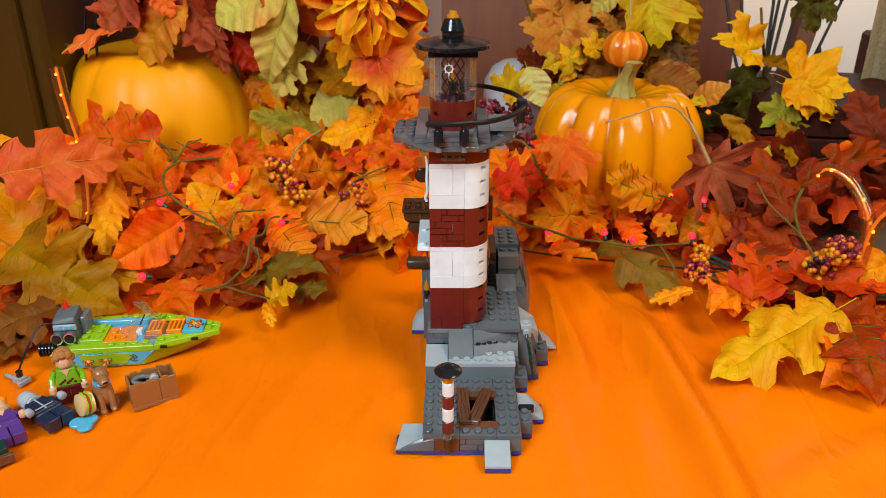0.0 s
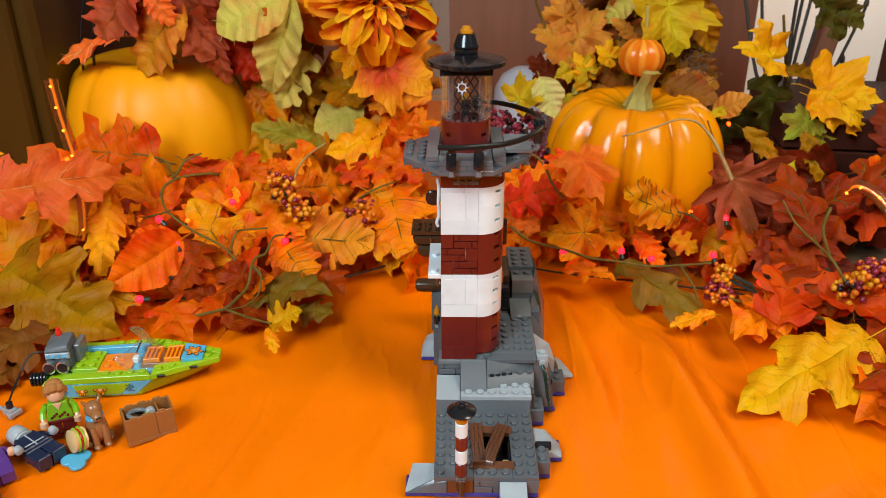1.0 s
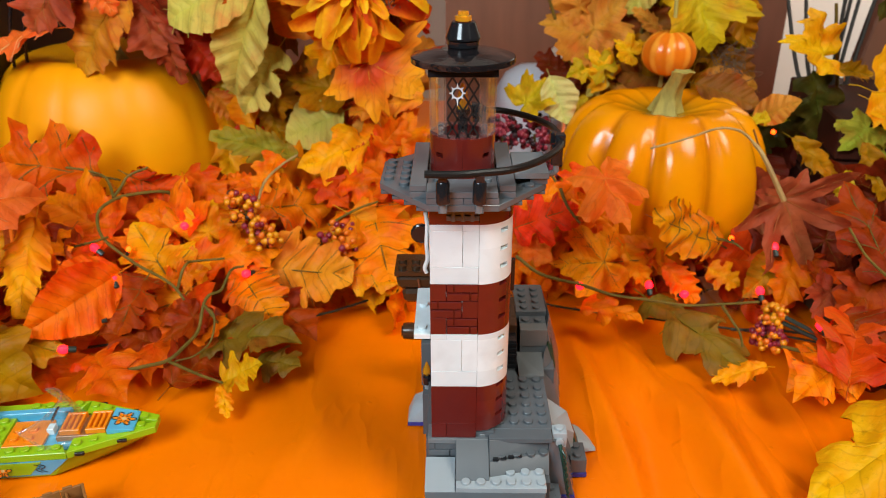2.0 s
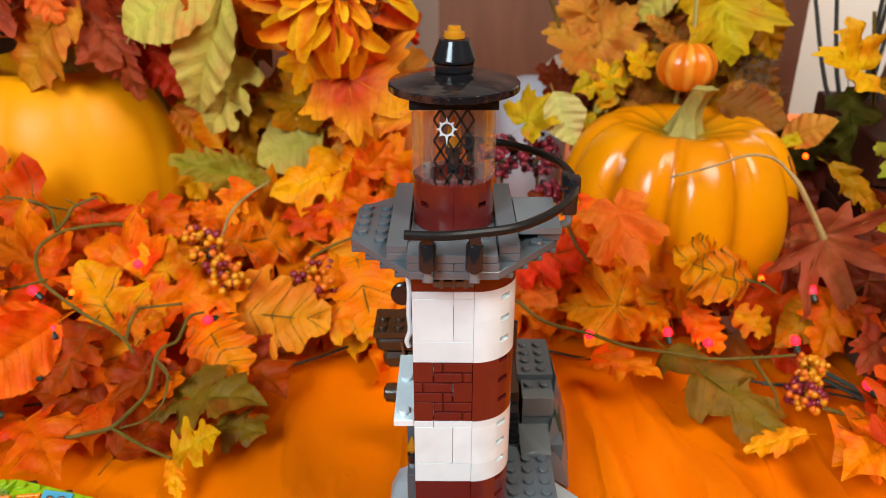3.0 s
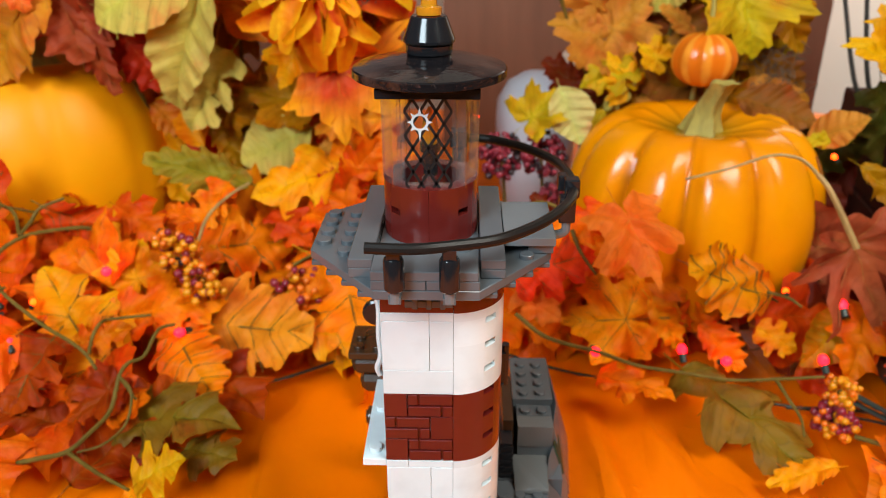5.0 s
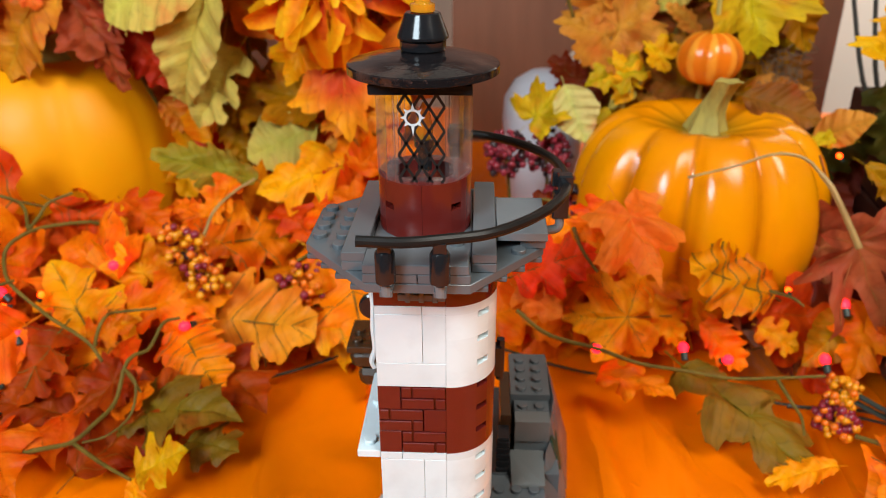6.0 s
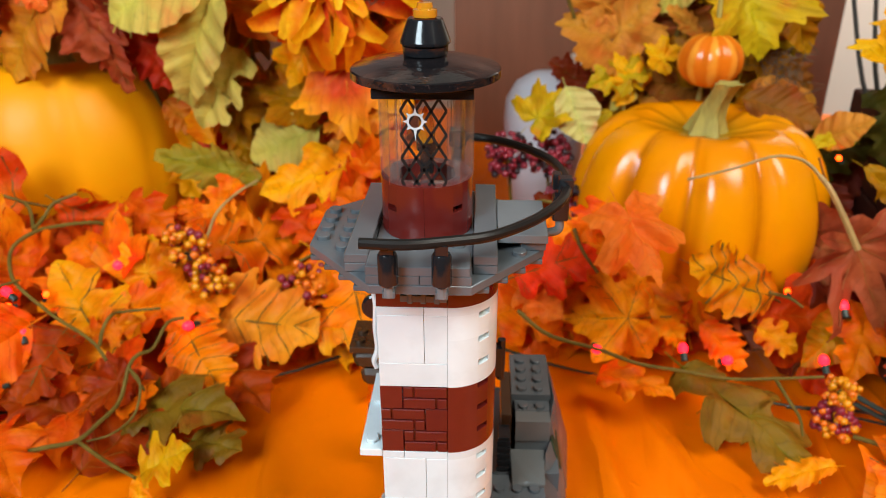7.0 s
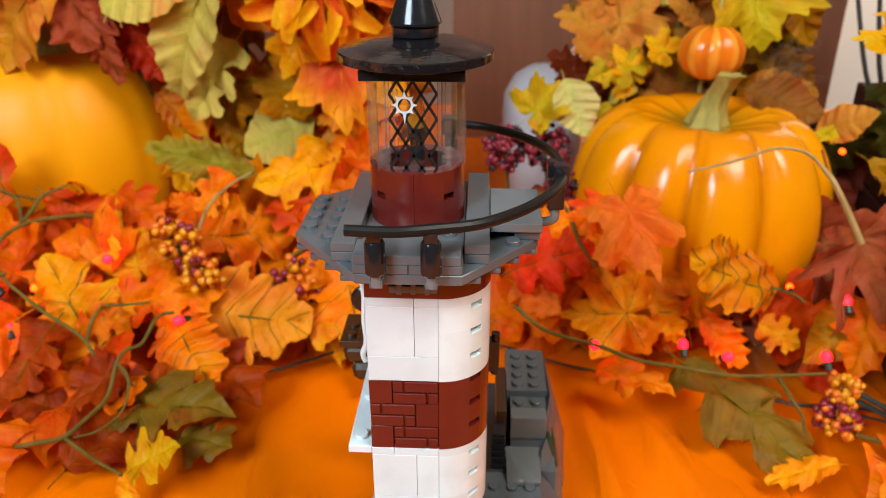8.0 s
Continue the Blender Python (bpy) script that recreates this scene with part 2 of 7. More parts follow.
# ---- the room and the table ----
def wall_paint(name, rgb, scale=3.0):
    m, nt, b = nodes_of(name)
    nt.links.new(mix_colour(nt, dark(rgb, 0.9), rgb, noise_of(nt, scale, 4)), b.inputs["Base Color"])
    b.inputs["Roughness"].default_value = 0.7
    bump(nt, b, noise_of(nt, 120, 3), 0.15, 0.002)
    return m


CREAM = wall_paint("cream_wall_paint", (0.72, 0.64, 0.56))
WHITE_PAINT = wall_paint("ceiling_paint", (0.3, 0.28, 0.25))
FLOOR_WOOD = wood("floor_wood", (0.22, 0.12, 0.06), 8, 0.4, (0.1, 1, 1))
RED_WOOD = wood("red_brown_wood", (0.27, 0.107, 0.060), 14, 0.45, (1, 1, 0.15))
TAN_PAINT = wall_paint("tan_wall_paint", (0.26, 0.2, 0.15))
OLIVE_WOOD = wood("dark_varnished_wood", (0.06, 0.027, 0.002), 10, 0.3, (1, 1, 0.12))


def slab(name, x0, x1, y0, y1, z0, z1, mat, label, category="wall"):
    bm = bmesh.new()
    box(bm, x0, x1, y0, y1, z0, z1, 0.004)
    return tagged(part(name, bm, mat, scale=1), label, category, kind="structure")


slab("floor", -2.2, 2.2, -2.6, 1.5, -0.8, -0.75, FLOOR_WOOD, "brown wooden floor of the room", "floor")
slab("ceiling", -2.2, 2.2, -2.6, 1.5, 1.65, 1.7, WHITE_PAINT, "white painted ceiling of the room", "ceiling")
slab("wall_north", -2.1, 2.1, 1.3, 1.4, -0.75, 1.65, CREAM, "pale cream painted wall behind the table")
slab("wall_south", -2.1, 2.1, -2.55, -2.45, -0.75, 1.65, TAN_PAINT, "tan painted wall")
slab("wall_west", -2.2, -2.1, -2.55, 1.4, -0.75, 1.65, TAN_PAINT, "tan painted wall")
slab("wall_east", 2.1, 2.2, -2.55, 1.4, -0.75, 1.65, TAN_PAINT, "tan painted wall")

table = thing("table", pose(0, 0, 0), "wooden table under an orange cloth", "table")
bm = bmesh.new()
box(bm, -0.95, 0.95, -0.62, 0.86, -0.045, -0.017, 0.004)
part("tabletop", bm, RED_WOOD, table, scale=1)
for x in (-0.85, 0.85):
    for y in (-0.52, 0.76):
        bm = bmesh.new()
        box(bm, x - 0.035, x + 0.035, y - 0.035, y + 0.035, -0.75, -0.045, 0.005)
        part("leg", bm, RED_WOOD, table, scale=1)


def cloth_height(x, y):
    """Long soft folds, flat under the toys."""
    def ridge(px, py, a, w, h, length):
        u = (x - px) * math.cos(a) + (y - py) * math.sin(a)
        v = -(x - px) * math.sin(a) + (y - py) * math.cos(a)
        return h * math.exp(-(v / w) ** 2) * math.exp(-(u / length) ** 4)
    def rise(v, a, b):
        u = min(1.0, max(0.0, (v - a) / (b - a)))
        return u * u * (3 - 2 * u)
    z = ridge(0.180, -0.04, radians(93), 0.014, 0.018, 0.15)
    z += ridge(0.228, -0.03, radians(60), 0.020, 0.006, 0.07)
    z -= 0.011 * rise(x, 0.200, 0.232) * rise(y, -0.02, 0.02) * (1 - 0.7 * rise(x, 0.25, 0.34))
    z += ridge(0.110, 0.09, radians(96), 0.008, 0.009, 0.09)
    z += ridge(0.150, 0.10, radians(104), 0.009, 0.008, 0.07)
    z += ridge(0.132, 0.03, radians(82), 0.010, -0.004, 0.08)
    z += ridge(0.089, -0.06, radians(90), 0.007, 0.002, 0.08)
    z += ridge(0.140, -0.10, radians(84), 0.012, 0.004, 0.09)
    z += ridge(0.270, -0.09, radians(25), 0.014, 0.004, 0.08)
    z += ridge(-0.193, -0.08, radians(83), 0.006, 0.0022, 0.09)
    z += ridge(-0.080, 0.10, radians(98), 0.012, 0.004, 0.10)
    z += ridge(-0.117, -0.07, radians(90), 0.008, 0.002, 0.08)
    z += ridge(-0.100, -0.01, radians(80), 0.010, 0.003, 0.06)
    z += ridge(-0.040, -0.02, radians(88), 0.012, 0.003, 0.07)
    far = min(1.0, max(0.0, (abs(x - 0.02) - 0.11) / 0.08))
    z += far * 0.0025 * (noise.noise((x * 9, y * 6, 0.3)) + 0.5 * noise.noise((x * 26, y * 15, 1.3)))
    return z - 0.0012


ORANGE_SHEET, nt, b = nodes_of("orange_plastic_sheet")
fine = noise_of(nt, 16, 3, 0.5)
nt.links.new(mix_colour(nt, (0.82, 0.145, 0.0), (0.94, 0.196, 0.0), spread(nt, noise_of(nt, 5, 4), 0.3, 0.7)), b.inputs["Base Color"])
nt.links.new(maths(nt, "MULTIPLY_ADD", fine, 0.2, 0.24), b.inputs["Roughness"])
b.inputs["Specular IOR Level"].default_value = 0.2
crease = add(nt, "ShaderNodeTexNoise", Scale=6.0, Detail=3.5, Roughness=0.5)
tcz = nt.nodes.new("ShaderNodeTexCoord")
mpz = nt.nodes.new("ShaderNodeMapping")
mpz.inputs["Rotation"].default_value = (0, 0, 0.35)
mpz.inputs["Scale"].default_value = (2.4, 0.7, 1)
nt.links.new(tcz.outputs["Object"], mpz.inputs[0])
nt.links.new(mpz.outputs[0], crease.inputs["Vector"])
ridges = maths(nt, "ABSOLUTE", maths(nt, "SUBTRACT", crease.outputs["Fac"], 0.5))
lines = maths(nt, "MULTIPLY", maths(nt, "SUBTRACT", 1.0, spread(nt, ridges, 0.0, 0.04)), 0.3)
specks = maths(nt, "MULTIPLY", spread(nt, noise_of(nt, 95, 2, 0.5), 0.68, 0.76), 0.14)
bump(nt, b, maths(nt, "ADD", maths(nt, "ADD", fine, lines), specks), 0.46, 0.005)

bm = bmesh.new()
NX, NY = 420, 300
cells = [[bm.verts.new((x, y, cloth_height(x, y))) for x in np.linspace(-0.97, 0.97, NX)] for y in np.linspace(-0.64, 0.88, NY)]
for r0, r1 in zip(cells, cells[1:]):
    for i in range(NX - 1):
        bm.faces.new((r0[i], r0[i + 1], r1[i + 1], r1[i]))
edge = [cells[0], [r[-1] for r in cells], cells[-1][::-1], [r[0] for r in cells][::-1]]
for line in edge:
    low = [bm.verts.new((v.co.x * 1.01, v.co.y + (0.01 if v.co.y > 0 else -0.01), -0.22)) for v in line]
    for i in range(len(line) - 1):
        bm.faces.new((line[i], low[i], low[i + 1], line[i + 1]))
tagged(part("tablecloth", bm, ORANGE_SHEET, scale=1, angle=60), "glossy orange plastic tablecloth with soft folds", "tablecloth")


# ---- the toy lighthouse ----
P = 3.2
house = thing("toy_lighthouse", pose(0, 0, 0), "red and white banded toy brick lighthouse on grey rock", "toy")
BX, BY = -3.3, -87.0   # corner of the low rock terrace

# low terrace: blue water plate, grey bricks, studded plate with a trapdoor
piece(house, "plate", BLUE, BX, BX + 64, BY, BY + 64, 0, 3.2)
piece(house, "brick", DGREY, BX, BX + 8, BY, BY + 64, 3.2, 12.8)
piece(house, "brick", DGREY, BX + 56, BX + 64, BY, BY + 64, 3.2, 12.8)
piece(house, "brick", DGREY, BX + 8, BX + 56, BY + 56, BY + 64, 3.2, 12.8)
piece(house, "brick", BROWN, BX + 8, BX + 24, BY, BY + 8, 3.2, 12.8)
piece(house, "brick", DGREY, BX + 40, BX + 56, BY, BY + 8, 3.2, 12.8)


def masonry(mat, x0, x1, z0, z1, y, rows, back=8.0, flip=False):
    """A brick whose face is moulded as small stones of uneven length."""
    bm = bmesh.new()
    box(bm, x0 + 0.06, x1 - 0.06, y + 0.9, y + back, z0 + 0.03, z1 - 0.03)
    h = (z1 - z0) / rows
    short = (x1 - x0) * 0.25
    for i in range(rows):
        cut = x0 + short if (i % 2 == 0) == flip else x1 - short
        for a, b in ((x0, cut), (cut, x1)):
            box(bm, a + 0.3, b - 0.3, y, y + 1.6, z0 + i * h + 0.3, z0 + (i + 1) * h - 0.3, 0.25)
    return part("masonry_brick", bm, mat, house)


masonry(DGREY, BX + 24, BX + 40, 3.2, 12.8, BY, 2)
top = [(BX + 4 + 8 * i, BY + 4 + 8 * j) for i in range(8) for j in range(8)]
hx0, hx1, hy0, hy1 = BX + 24, BX + 48, BY + 8, BY + 48


def chosen(x0, x1, y0, y1):
    return [(x, y) for x, y in top if x0 < x < x1 and y0 < y < y1 and not (x < 20 and y < -80 and x > 8)]


for x0, x1, y0, y1 in ((BX, hx0, BY, BY + 64), (hx1, BX + 64, BY, BY + 64), (hx0, hx1, BY, hy0), (hx0, hx1, hy1, BY + 64)):
    piece(house, "plate", DGREY, x0, x1, y0, y1, 12.8, 16.0, chosen(x0, x1, y0, y1))
piece(house, "plate", BLACK, hx0, hx1, hy0, hy1, 3.2, 5.0)
piece(house, "tile", BLACK, hx0, hx0 + 1.5, hy0, hy1, 5.0, 12.7)
piece(house, "tile", BLACK, hx1 - 1.5, hx1, hy0, hy1, 5.0, 12.7)
piece(house, "tile", BLACK, hx0 + 1.5, hx1 - 1.5, hy1 - 1.5, hy1, 5.0, 12.7)
piece(house, "tile", WHITE, hx0 + 11, hx0 + 18, hy0 + 7, hy0 + 13, 5.0, 8.2)
piece(house, "tile", TAN, hx0 + 19, hx0 + 23, hy0 + 5, hy0 + 16, 5.0, 9.2)

# trapdoor: two beams with two loose planks on top
piece(house, "tile", BROWN, hx0 - 2.5, hx1 + 1.5, hy0 - 1, hy0 + 6, 13.2, 16.8)
piece(house, "tile", BROWN, hx0 - 1.5, hx1 + 2.0, hy1 - 7, hy1, 13.2, 16.8)


def plank(x, y, turn, length):
    bm = bmesh.new()
    box(bm, -4, 4, -length / 2, length / 2, 0, 3.0, 0.3)
    grain = [(-2.9, 0.4), (-1.7, -0.5), (-0.4, 0.7), (0.9, -0.3), (2.2, 0.5)]
    for gx, bend in grain:
        tube(bm, [(gx, -length / 2 + 1, 3.0), (gx + bend, -length / 6, 3.0), (gx - bend, length / 6, 3.0), (gx, length / 2 - 1, 3.0)], 0.22, 4, 4, mat=1)
    ob = part("plank", bm, [BROWN, DBROWN], house)
    ob.matrix_local = pose(x * MM, y * MM, 0.0169, 0, 0, turn)


plank(hx0 + 3.0, hy0 + 20.5, 3, 38)
plank(hx0 + 14.0, hy0 + 20.0, -17, 38)

# striped marker pole on the terrace front
bm = bmesh.new()
lathe(bm, [(1.5, 5.4), (1.7, 12), (2.4, 12.4), (2.4, 17.2)], (13.2, -90.8, 0), 12)
box(bm, 10.4, 14.8, -90.6, -86.6, 8, 12)
part("pole_foot", bm, DBROWN, house)
z = 17.2
for mat, h, r in ((CLEAR_RIM, 4.4, 3.8), (DRED, 9.6, 3.7), (WHITE, 9.6, 3.7), (DRED, 9.6, 3.7), (WHITE, 9.6, 3.7), (AMBER, 6.0, 3.4)):
    bm = bmesh.new()
    lathe(bm, [(r - 0.5, z + 0.05), (r, z + 0.5), (r, z + h - 0.5), (r - 0.45, z + h)], (13.2, -90.8, 0), 20)
    part("round_brick", bm, mat, house)
    z += h
bm = bmesh.new()
lathe(bm, [(2.5, z), (8.5, z + 1.6), (8.6, z + 2.4), (7.0, z + 3.6), (4.0, z + 4.6), (2.3, z + 4.9), (2.2, z + 6.2), (1.6, z + 6.3), (1.5, z + 5.6)], (13.2, -90.8, 0), 28)
part("round_cap", bm, BLACK, house)

# sloped rocks at the terrace foot
piece(house, "plate", BLUE, -21, BX + 8, -86.5, -70.5, 0, 3.2)
wedge(house, "slope", LGREY, [(-21, -86.5, 3.2), (-3.4, -86.5, 3.2), (-18.5, -70.5, 3.2), (-3.4, -70.5, 3.2), (-17, -70.5, 12.6), (-3.4, -70.5, 12.6), (-21, -86.5, 4.4), (-3.4, -86.5, 4.4)])
wedge(house, "slope", DGREY, [(-21, -87.3, 3.2), (4.5, -87.3, 3.2), (-4.5, -87.3, 10.2), (4.5, -87.3, 12.6), (-3.4, -85, 12.6), (4.5, -85, 12.6), (-19, -85, 3.2)])
piece(house, "plate", BLUE, 36.6, 53.0, -104, -87.2, 0, 3.2)
wedge(house, "slope", LGREY, [(36.6, -104, 3.2), (53, -104, 3.2), (36.6, -87.2, 3.2), (53, -87.2, 3.2), (36.6, -104, 5.0), (53, -104, 5.0), (36.6, -88.5, 12.6), (53, -88.5, 12.6), (36.6, -87.2, 12.6), (53, -87.2, 12.6)])
piece(house, "plate", BLUE, 60.8, 69.5, -70, -54, 0, 3.2)
piece(house, "brick", DGREY, 60.8, 69.5, -70, -54, 3.2, 12.8, [(65, -66), (65, -58)])
bm = bmesh.new()
lathe(bm, [(2.7, 61.5), (3.0, 62), (3.0, 71), (2.7, 71.5)], (0, -53.0, 12.0), 14, "x")
part("round_brick", bm, BLACK, house)
piece(house, "plate", BLUE, 60.8, 79, -54, -36, 0, 3.2)
wedge(house, "slope", LGREY, [(61, -54, 3.2), (79, -54, 3.2), (79, -40, 3.2), (61, -36, 3.2), (61, -52, 13.2), (61, -36, 13.2), (69, -36.5, 12.4), (79, -50, 4.6), (77, -40, 5.5)])

# the step behind the terrace
piece(house, "brick", MGREY, BX, BX + 64, BY + 64, BY + 72, 3.2, 25.6)
wedge(house, "slope", LGREY, [(BX, -23, 25.6), (13, -23, 25.6), (BX, -23, 26.4), (13, -23, 26.4), (BX, -1, 31), (13, -1, 31), (BX, -1, 25), (13, -1, 25)])
wedge(house, "plate", LGREY, [(13.2, -23, 25.6), (61, -23, 25.6), (13.2, -15, 25.6), (61, -8, 25.6), (13.2, -23, 28.8), (61, -23, 28.8), (13.2, -15, 28.8), (61, -8, 28.8)],
      studs=[(18.5 + 8 * i, -19, 28.7) for i in range(6)] + [(42.5, -11.8, 28.7), (50.5, -11.2, 28.7), (58, -11.2, 28.7)])
piece(house, "brick", DGREY, BX, 64, -15, 4, 3.2, 25.5)
wedge(house, "slope", DGREY_DULL, [(13.2, -18, 25.6), (31, -18, 25.6), (13.2, -17.5, 28.9), (31, -17.5, 28.9), (13.2, -0.8, 43.2), (31, -0.8, 43.2), (13.2, 6, 43.2), (31, 6, 43.2), (13.2, 6, 25.6), (31, 6, 25.6)])
wedge(house, "slope", DGREY_DULL, [(31.2, -17, 25.6), (64, -9, 25.6), (31.2, 6, 25.6), (64, 6, 25.6), (31.2, -10, 35.2), (64, -2.5, 35.2), (31.2, 6, 35.2), (64, 6, 35.2)],
      studs=[(38, -5.6, 35.1), (46, -4.6, 35.1), (54, -3.6, 35.1), (61, -2.6, 35.1)])
wedge(house, "slope", DGREY_DULL, [(31.2, -9.2, 35.2), (64, 0.6, 35.2), (31.2, 12, 35.2), (64, 12, 35.2), (31.2, -3.4, 44.0), (64, 3.4, 44.0), (31.2, 12, 44.0), (64, 12, 44.0)])
# black blocks put in for the dark of the toothed gap between slopes
for k in range(4):
    piece(house, "small_tile", BLACK, 33.0 + 4.2 * k, 36.2 + 4.2 * k, -9.9 + 0.95 * k, -7.5 + 0.95 * k, 35.15, 36.6)
masonry(DGREY, -2.0, 14.0, 30.9, 40.0, -0.6, 2)
piece(house, "plate", MGREY, -2.0, 31, -1.2, 12, 40.0, 43.2, [(27.5, 3.0)])

# the main rock under the tower
piece(house, "brick", DGREY, BX, 66, 4, 62, 3.2, 40.0)
piece(house, "plate", BLUE, BX, 66, -15, 62, 0, 3.2)
piece(house, "plate", DGREY, 31, 65.5, -2.6, 6, 41.7, 44.8)
piece(house, "plate", DGREY, 20, 66.5, 6, 62, 41.7, 44.8, [(x, y) for x in (45.5, 53.5, 61.5) for y in (3.5 + 8, 3.5 + 16, 3.5 + 24, 3.5 + 32, 3.5 + 40, 3.5 + 48)] + [(37.5, 11.5)])
piece(house, "plate", DGREY, 22, 34, 1.0, 8, 43.2, 46.4, [(29.5, 4.2)])

# rock slopes along the side
wedge(house, "slope", DGREY, [(64, 0, 3.2), (80, 0, 3.2), (64, 22, 3.2), (82, 24, 3.2), (64, 0, 41), (71, 1, 41), (64, 18, 42), (74, 18, 30)])
piece(house, "plate", BLUE, 64, 80.5, -1, 24, 0, 3.2)
piece(house, "brick", DGREY, 61, 70.8, -17, -1, 3.2, 12.8, [(65.5, -13), (65.5, -5)])
piece(house, "plate", BLUE, 61, 70.8, -17, -1, 0, 3.2)
piece(house, "brick", LGREY, 66.0, 74.0, 2, 10, 35.2, 44.8, [(70, 6)])
bm = bmesh.new()
lathe(bm, [(2.42, 0), (2.42, -1.5), (2.2, -1.7)], (70, 2.0, 39.6), 14, "y")
part("side_stud", bm, LGREY, house)
bm = bmesh.new()
tube(bm, [(70, 0, 39), (71, -3, 34), (72.5, -3.5, 26), (74, -3.6, 16), (76, -3.4, 7), (77, -4, 1.5)], 1.0, 7, 6, 0.6)
for k in range(8):
    u = k / 7
    tube(bm, [(70.5 + 4.5 * u, -1.5 - 2.5 * u, 37 - 30 * u), (72.8 + 4.0 * u, -4.5, 34.6 - 30 * u), (72.0 + 4.4 * u, -4.4, 31.6 - 30 * u)], 0.6, 5, 2)
part("hanging_vine", bm, DGREEN, house)
wedge(house, "slope", LGREY, [(65.5, 43, 40), (66.5, 21, 38), (79.5, 40, 31), (82.5, 28, 25), (66, 22, 14), (82.5, 28, 14), (66, 43, 14), (79.5, 40, 14)])
wedge(house, "slope", DGREY, [(65, 22, 3.2), (84, 22, 3.2), (65, 50, 3.2), (86, 44, 3.2), (66, 24, 38), (78, 26, 24), (66, 50, 38)])
piece(house, "brick", DGREY, 80, 89.5, 18, 34, 3.2, 12.8, [(84.5, 22), (84.5, 30)])
piece(house, "plate", BLUE, 80, 90, 17.6, 40, 0, 3.2)
wedge(house, "slope", DGREEN, [(80, 34, 3.2), (88, 34, 3.2), (80, 46, 3.2), (90, 46, 3.2), (80, 35, 22), (83, 36, 20), (81, 46, 24)])
wedge(house, "slope", LGREY, [(86, 38, 1.0), (99, 40, 1.0), (86, 54, 1.0), (97, 52, 1.0), (86, 44, 10), (86, 54, 11), (90, 52, 9.5), (99, 41, 2.6), (88, 38, 5)])

# the low wedge and the high rock behind the tower
wedge(house, "slope", TGREY, [(50.5, 70.5, 53), (67, 71, 52.5), (51.5, 53, 44.8), (66.5, 52.5, 47.4), (50.5, 70.5, 44.8), (67, 71, 44.8), (66.5, 53, 44.8), (58, 54, 48)])
piece(house, "brick", DGREY, 42, 74, 62, 130, 3.2, 46)
piece(house, "brick", MGREY, 53, 69.5, 74, 90, 46, 55)
piece(house, "tile", TGREY, 52.8, 69.6, 73.4, 82, 55, 66.8, label="pale grey slope tile")
bm = bmesh.new()
box(bm, 52.8, 69.6, 82, 90, 55, 67.0)
stud(bm, 57, 84.5, 66.9)
stud(bm, 65, 84.5, 66.9)
part("brick", bm, DGREY, house)
piece(house, "brick", DGREY, 51, 70.5, 90, 126, 46, 70.4, [(x, y) for x in (56.5, 64.5) for y in (94.5, 102.5, 110.5, 118.5)])
wedge(house, "slope", DGREY, [(69.6, 74, 30), (80, 76, 24), (69.6, 120, 30), (84, 118, 24), (69.6, 76, 66), (72, 88, 70), (70.5, 124, 70), (76, 118, 52)])
wedge(house, "slope", DGREEN, [(70, 70, 40), (76, 72, 40), (70, 80, 40), (77, 80, 40), (70, 74, 58), (73, 80, 58)])
wedge(house, "slope", DGREY, [(66, 56, 30), (78, 58, 20), (66, 74, 30), (80, 76, 20), (67, 66, 54), (70, 74, 56), (78, 74, 34)])
piece(house, "brick", DBROWN, 46, 51, 74, 110, 40, 70)
bm = bmesh.new()
box(bm, 44.5, 50, 62, 72, 46, 66, 0.3)
for k in range(5):
    box(bm, 44.0, 50.4, 61.4, 63, 47.2 + 3.8 * k, 49.4 + 3.8 * k, 0.25)
part("ribbed_brick", bm, BLACK, house)
wedge(house, "slope", DGREEN, [(66, 60, 20), (80, 62, 8), (66, 74, 20), (80, 74, 8), (68, 64, 36), (70, 74, 38)])

# far side: pale slope, small lantern, barrel and balcony
piece(house, "plate", BLUE, -17.5, BX, 64, 80, 0, 3.2)
wedge(house, "slope", LGREY, [(-17.5, 64, 3.2), (BX, 64, 3.2), (-17.5, 80, 3.2), (BX, 80, 3.2), (-14, 70, 13.5), (BX, 66, 17), (BX, 80, 18), (-13, 80, 13.5)])
piece(house, "brick", DGREY, BX, 42, 62, 130, 0.1, 24)
bm = bmesh.new()
lathe(bm, [(1.4, 34), (1.4, 37)], (-4.5, 58, 0), 10)
part("lantern_foot", bm, LGREY, house)
bm = bmesh.new()
lathe(bm, [(1.6, 37), (2.4, 38), (2.6, 43), (1.8, 44)], (-4.5, 58, 0), 10)
part("lantern_bowl", bm, BLACK, house)
bm = bmesh.new()
lathe(bm, [(1.6, 44), (2.6, 46), (2.2, 49), (0.9, 52), (0.3, 53.5)], (-4.5, 58, 0), 10)
part("lantern_flame", bm, AMBER, house)
piece(house, "brick", DGREY, -7, 2, 52, 64, 3.2, 34)
bm = bmesh.new()
lathe(bm, [(4.4, -22.5), (5.4, -22), (5.8, -17), (5.8, -8), (5.2, -3), (4.6, -2)], (0, 112, 42), 18, "x")
part("barrel", bm, DBROWN, house)
bm = bmesh.new()
lathe(bm, [(3.6, -23.2), (3.6, -22.2)], (0, 112, 42), 14, "x")
part("barrel_lid", bm, BLACK, house)
piece(house, "brick", DGREY, -10, 0, 104, 122, 3.2, 37)
piece(house, "plate", WHITE, -8.6, 0.0, 0.6, 50, 105.6, 108.8, [(-4.4, 6), (-4.4, 30)])
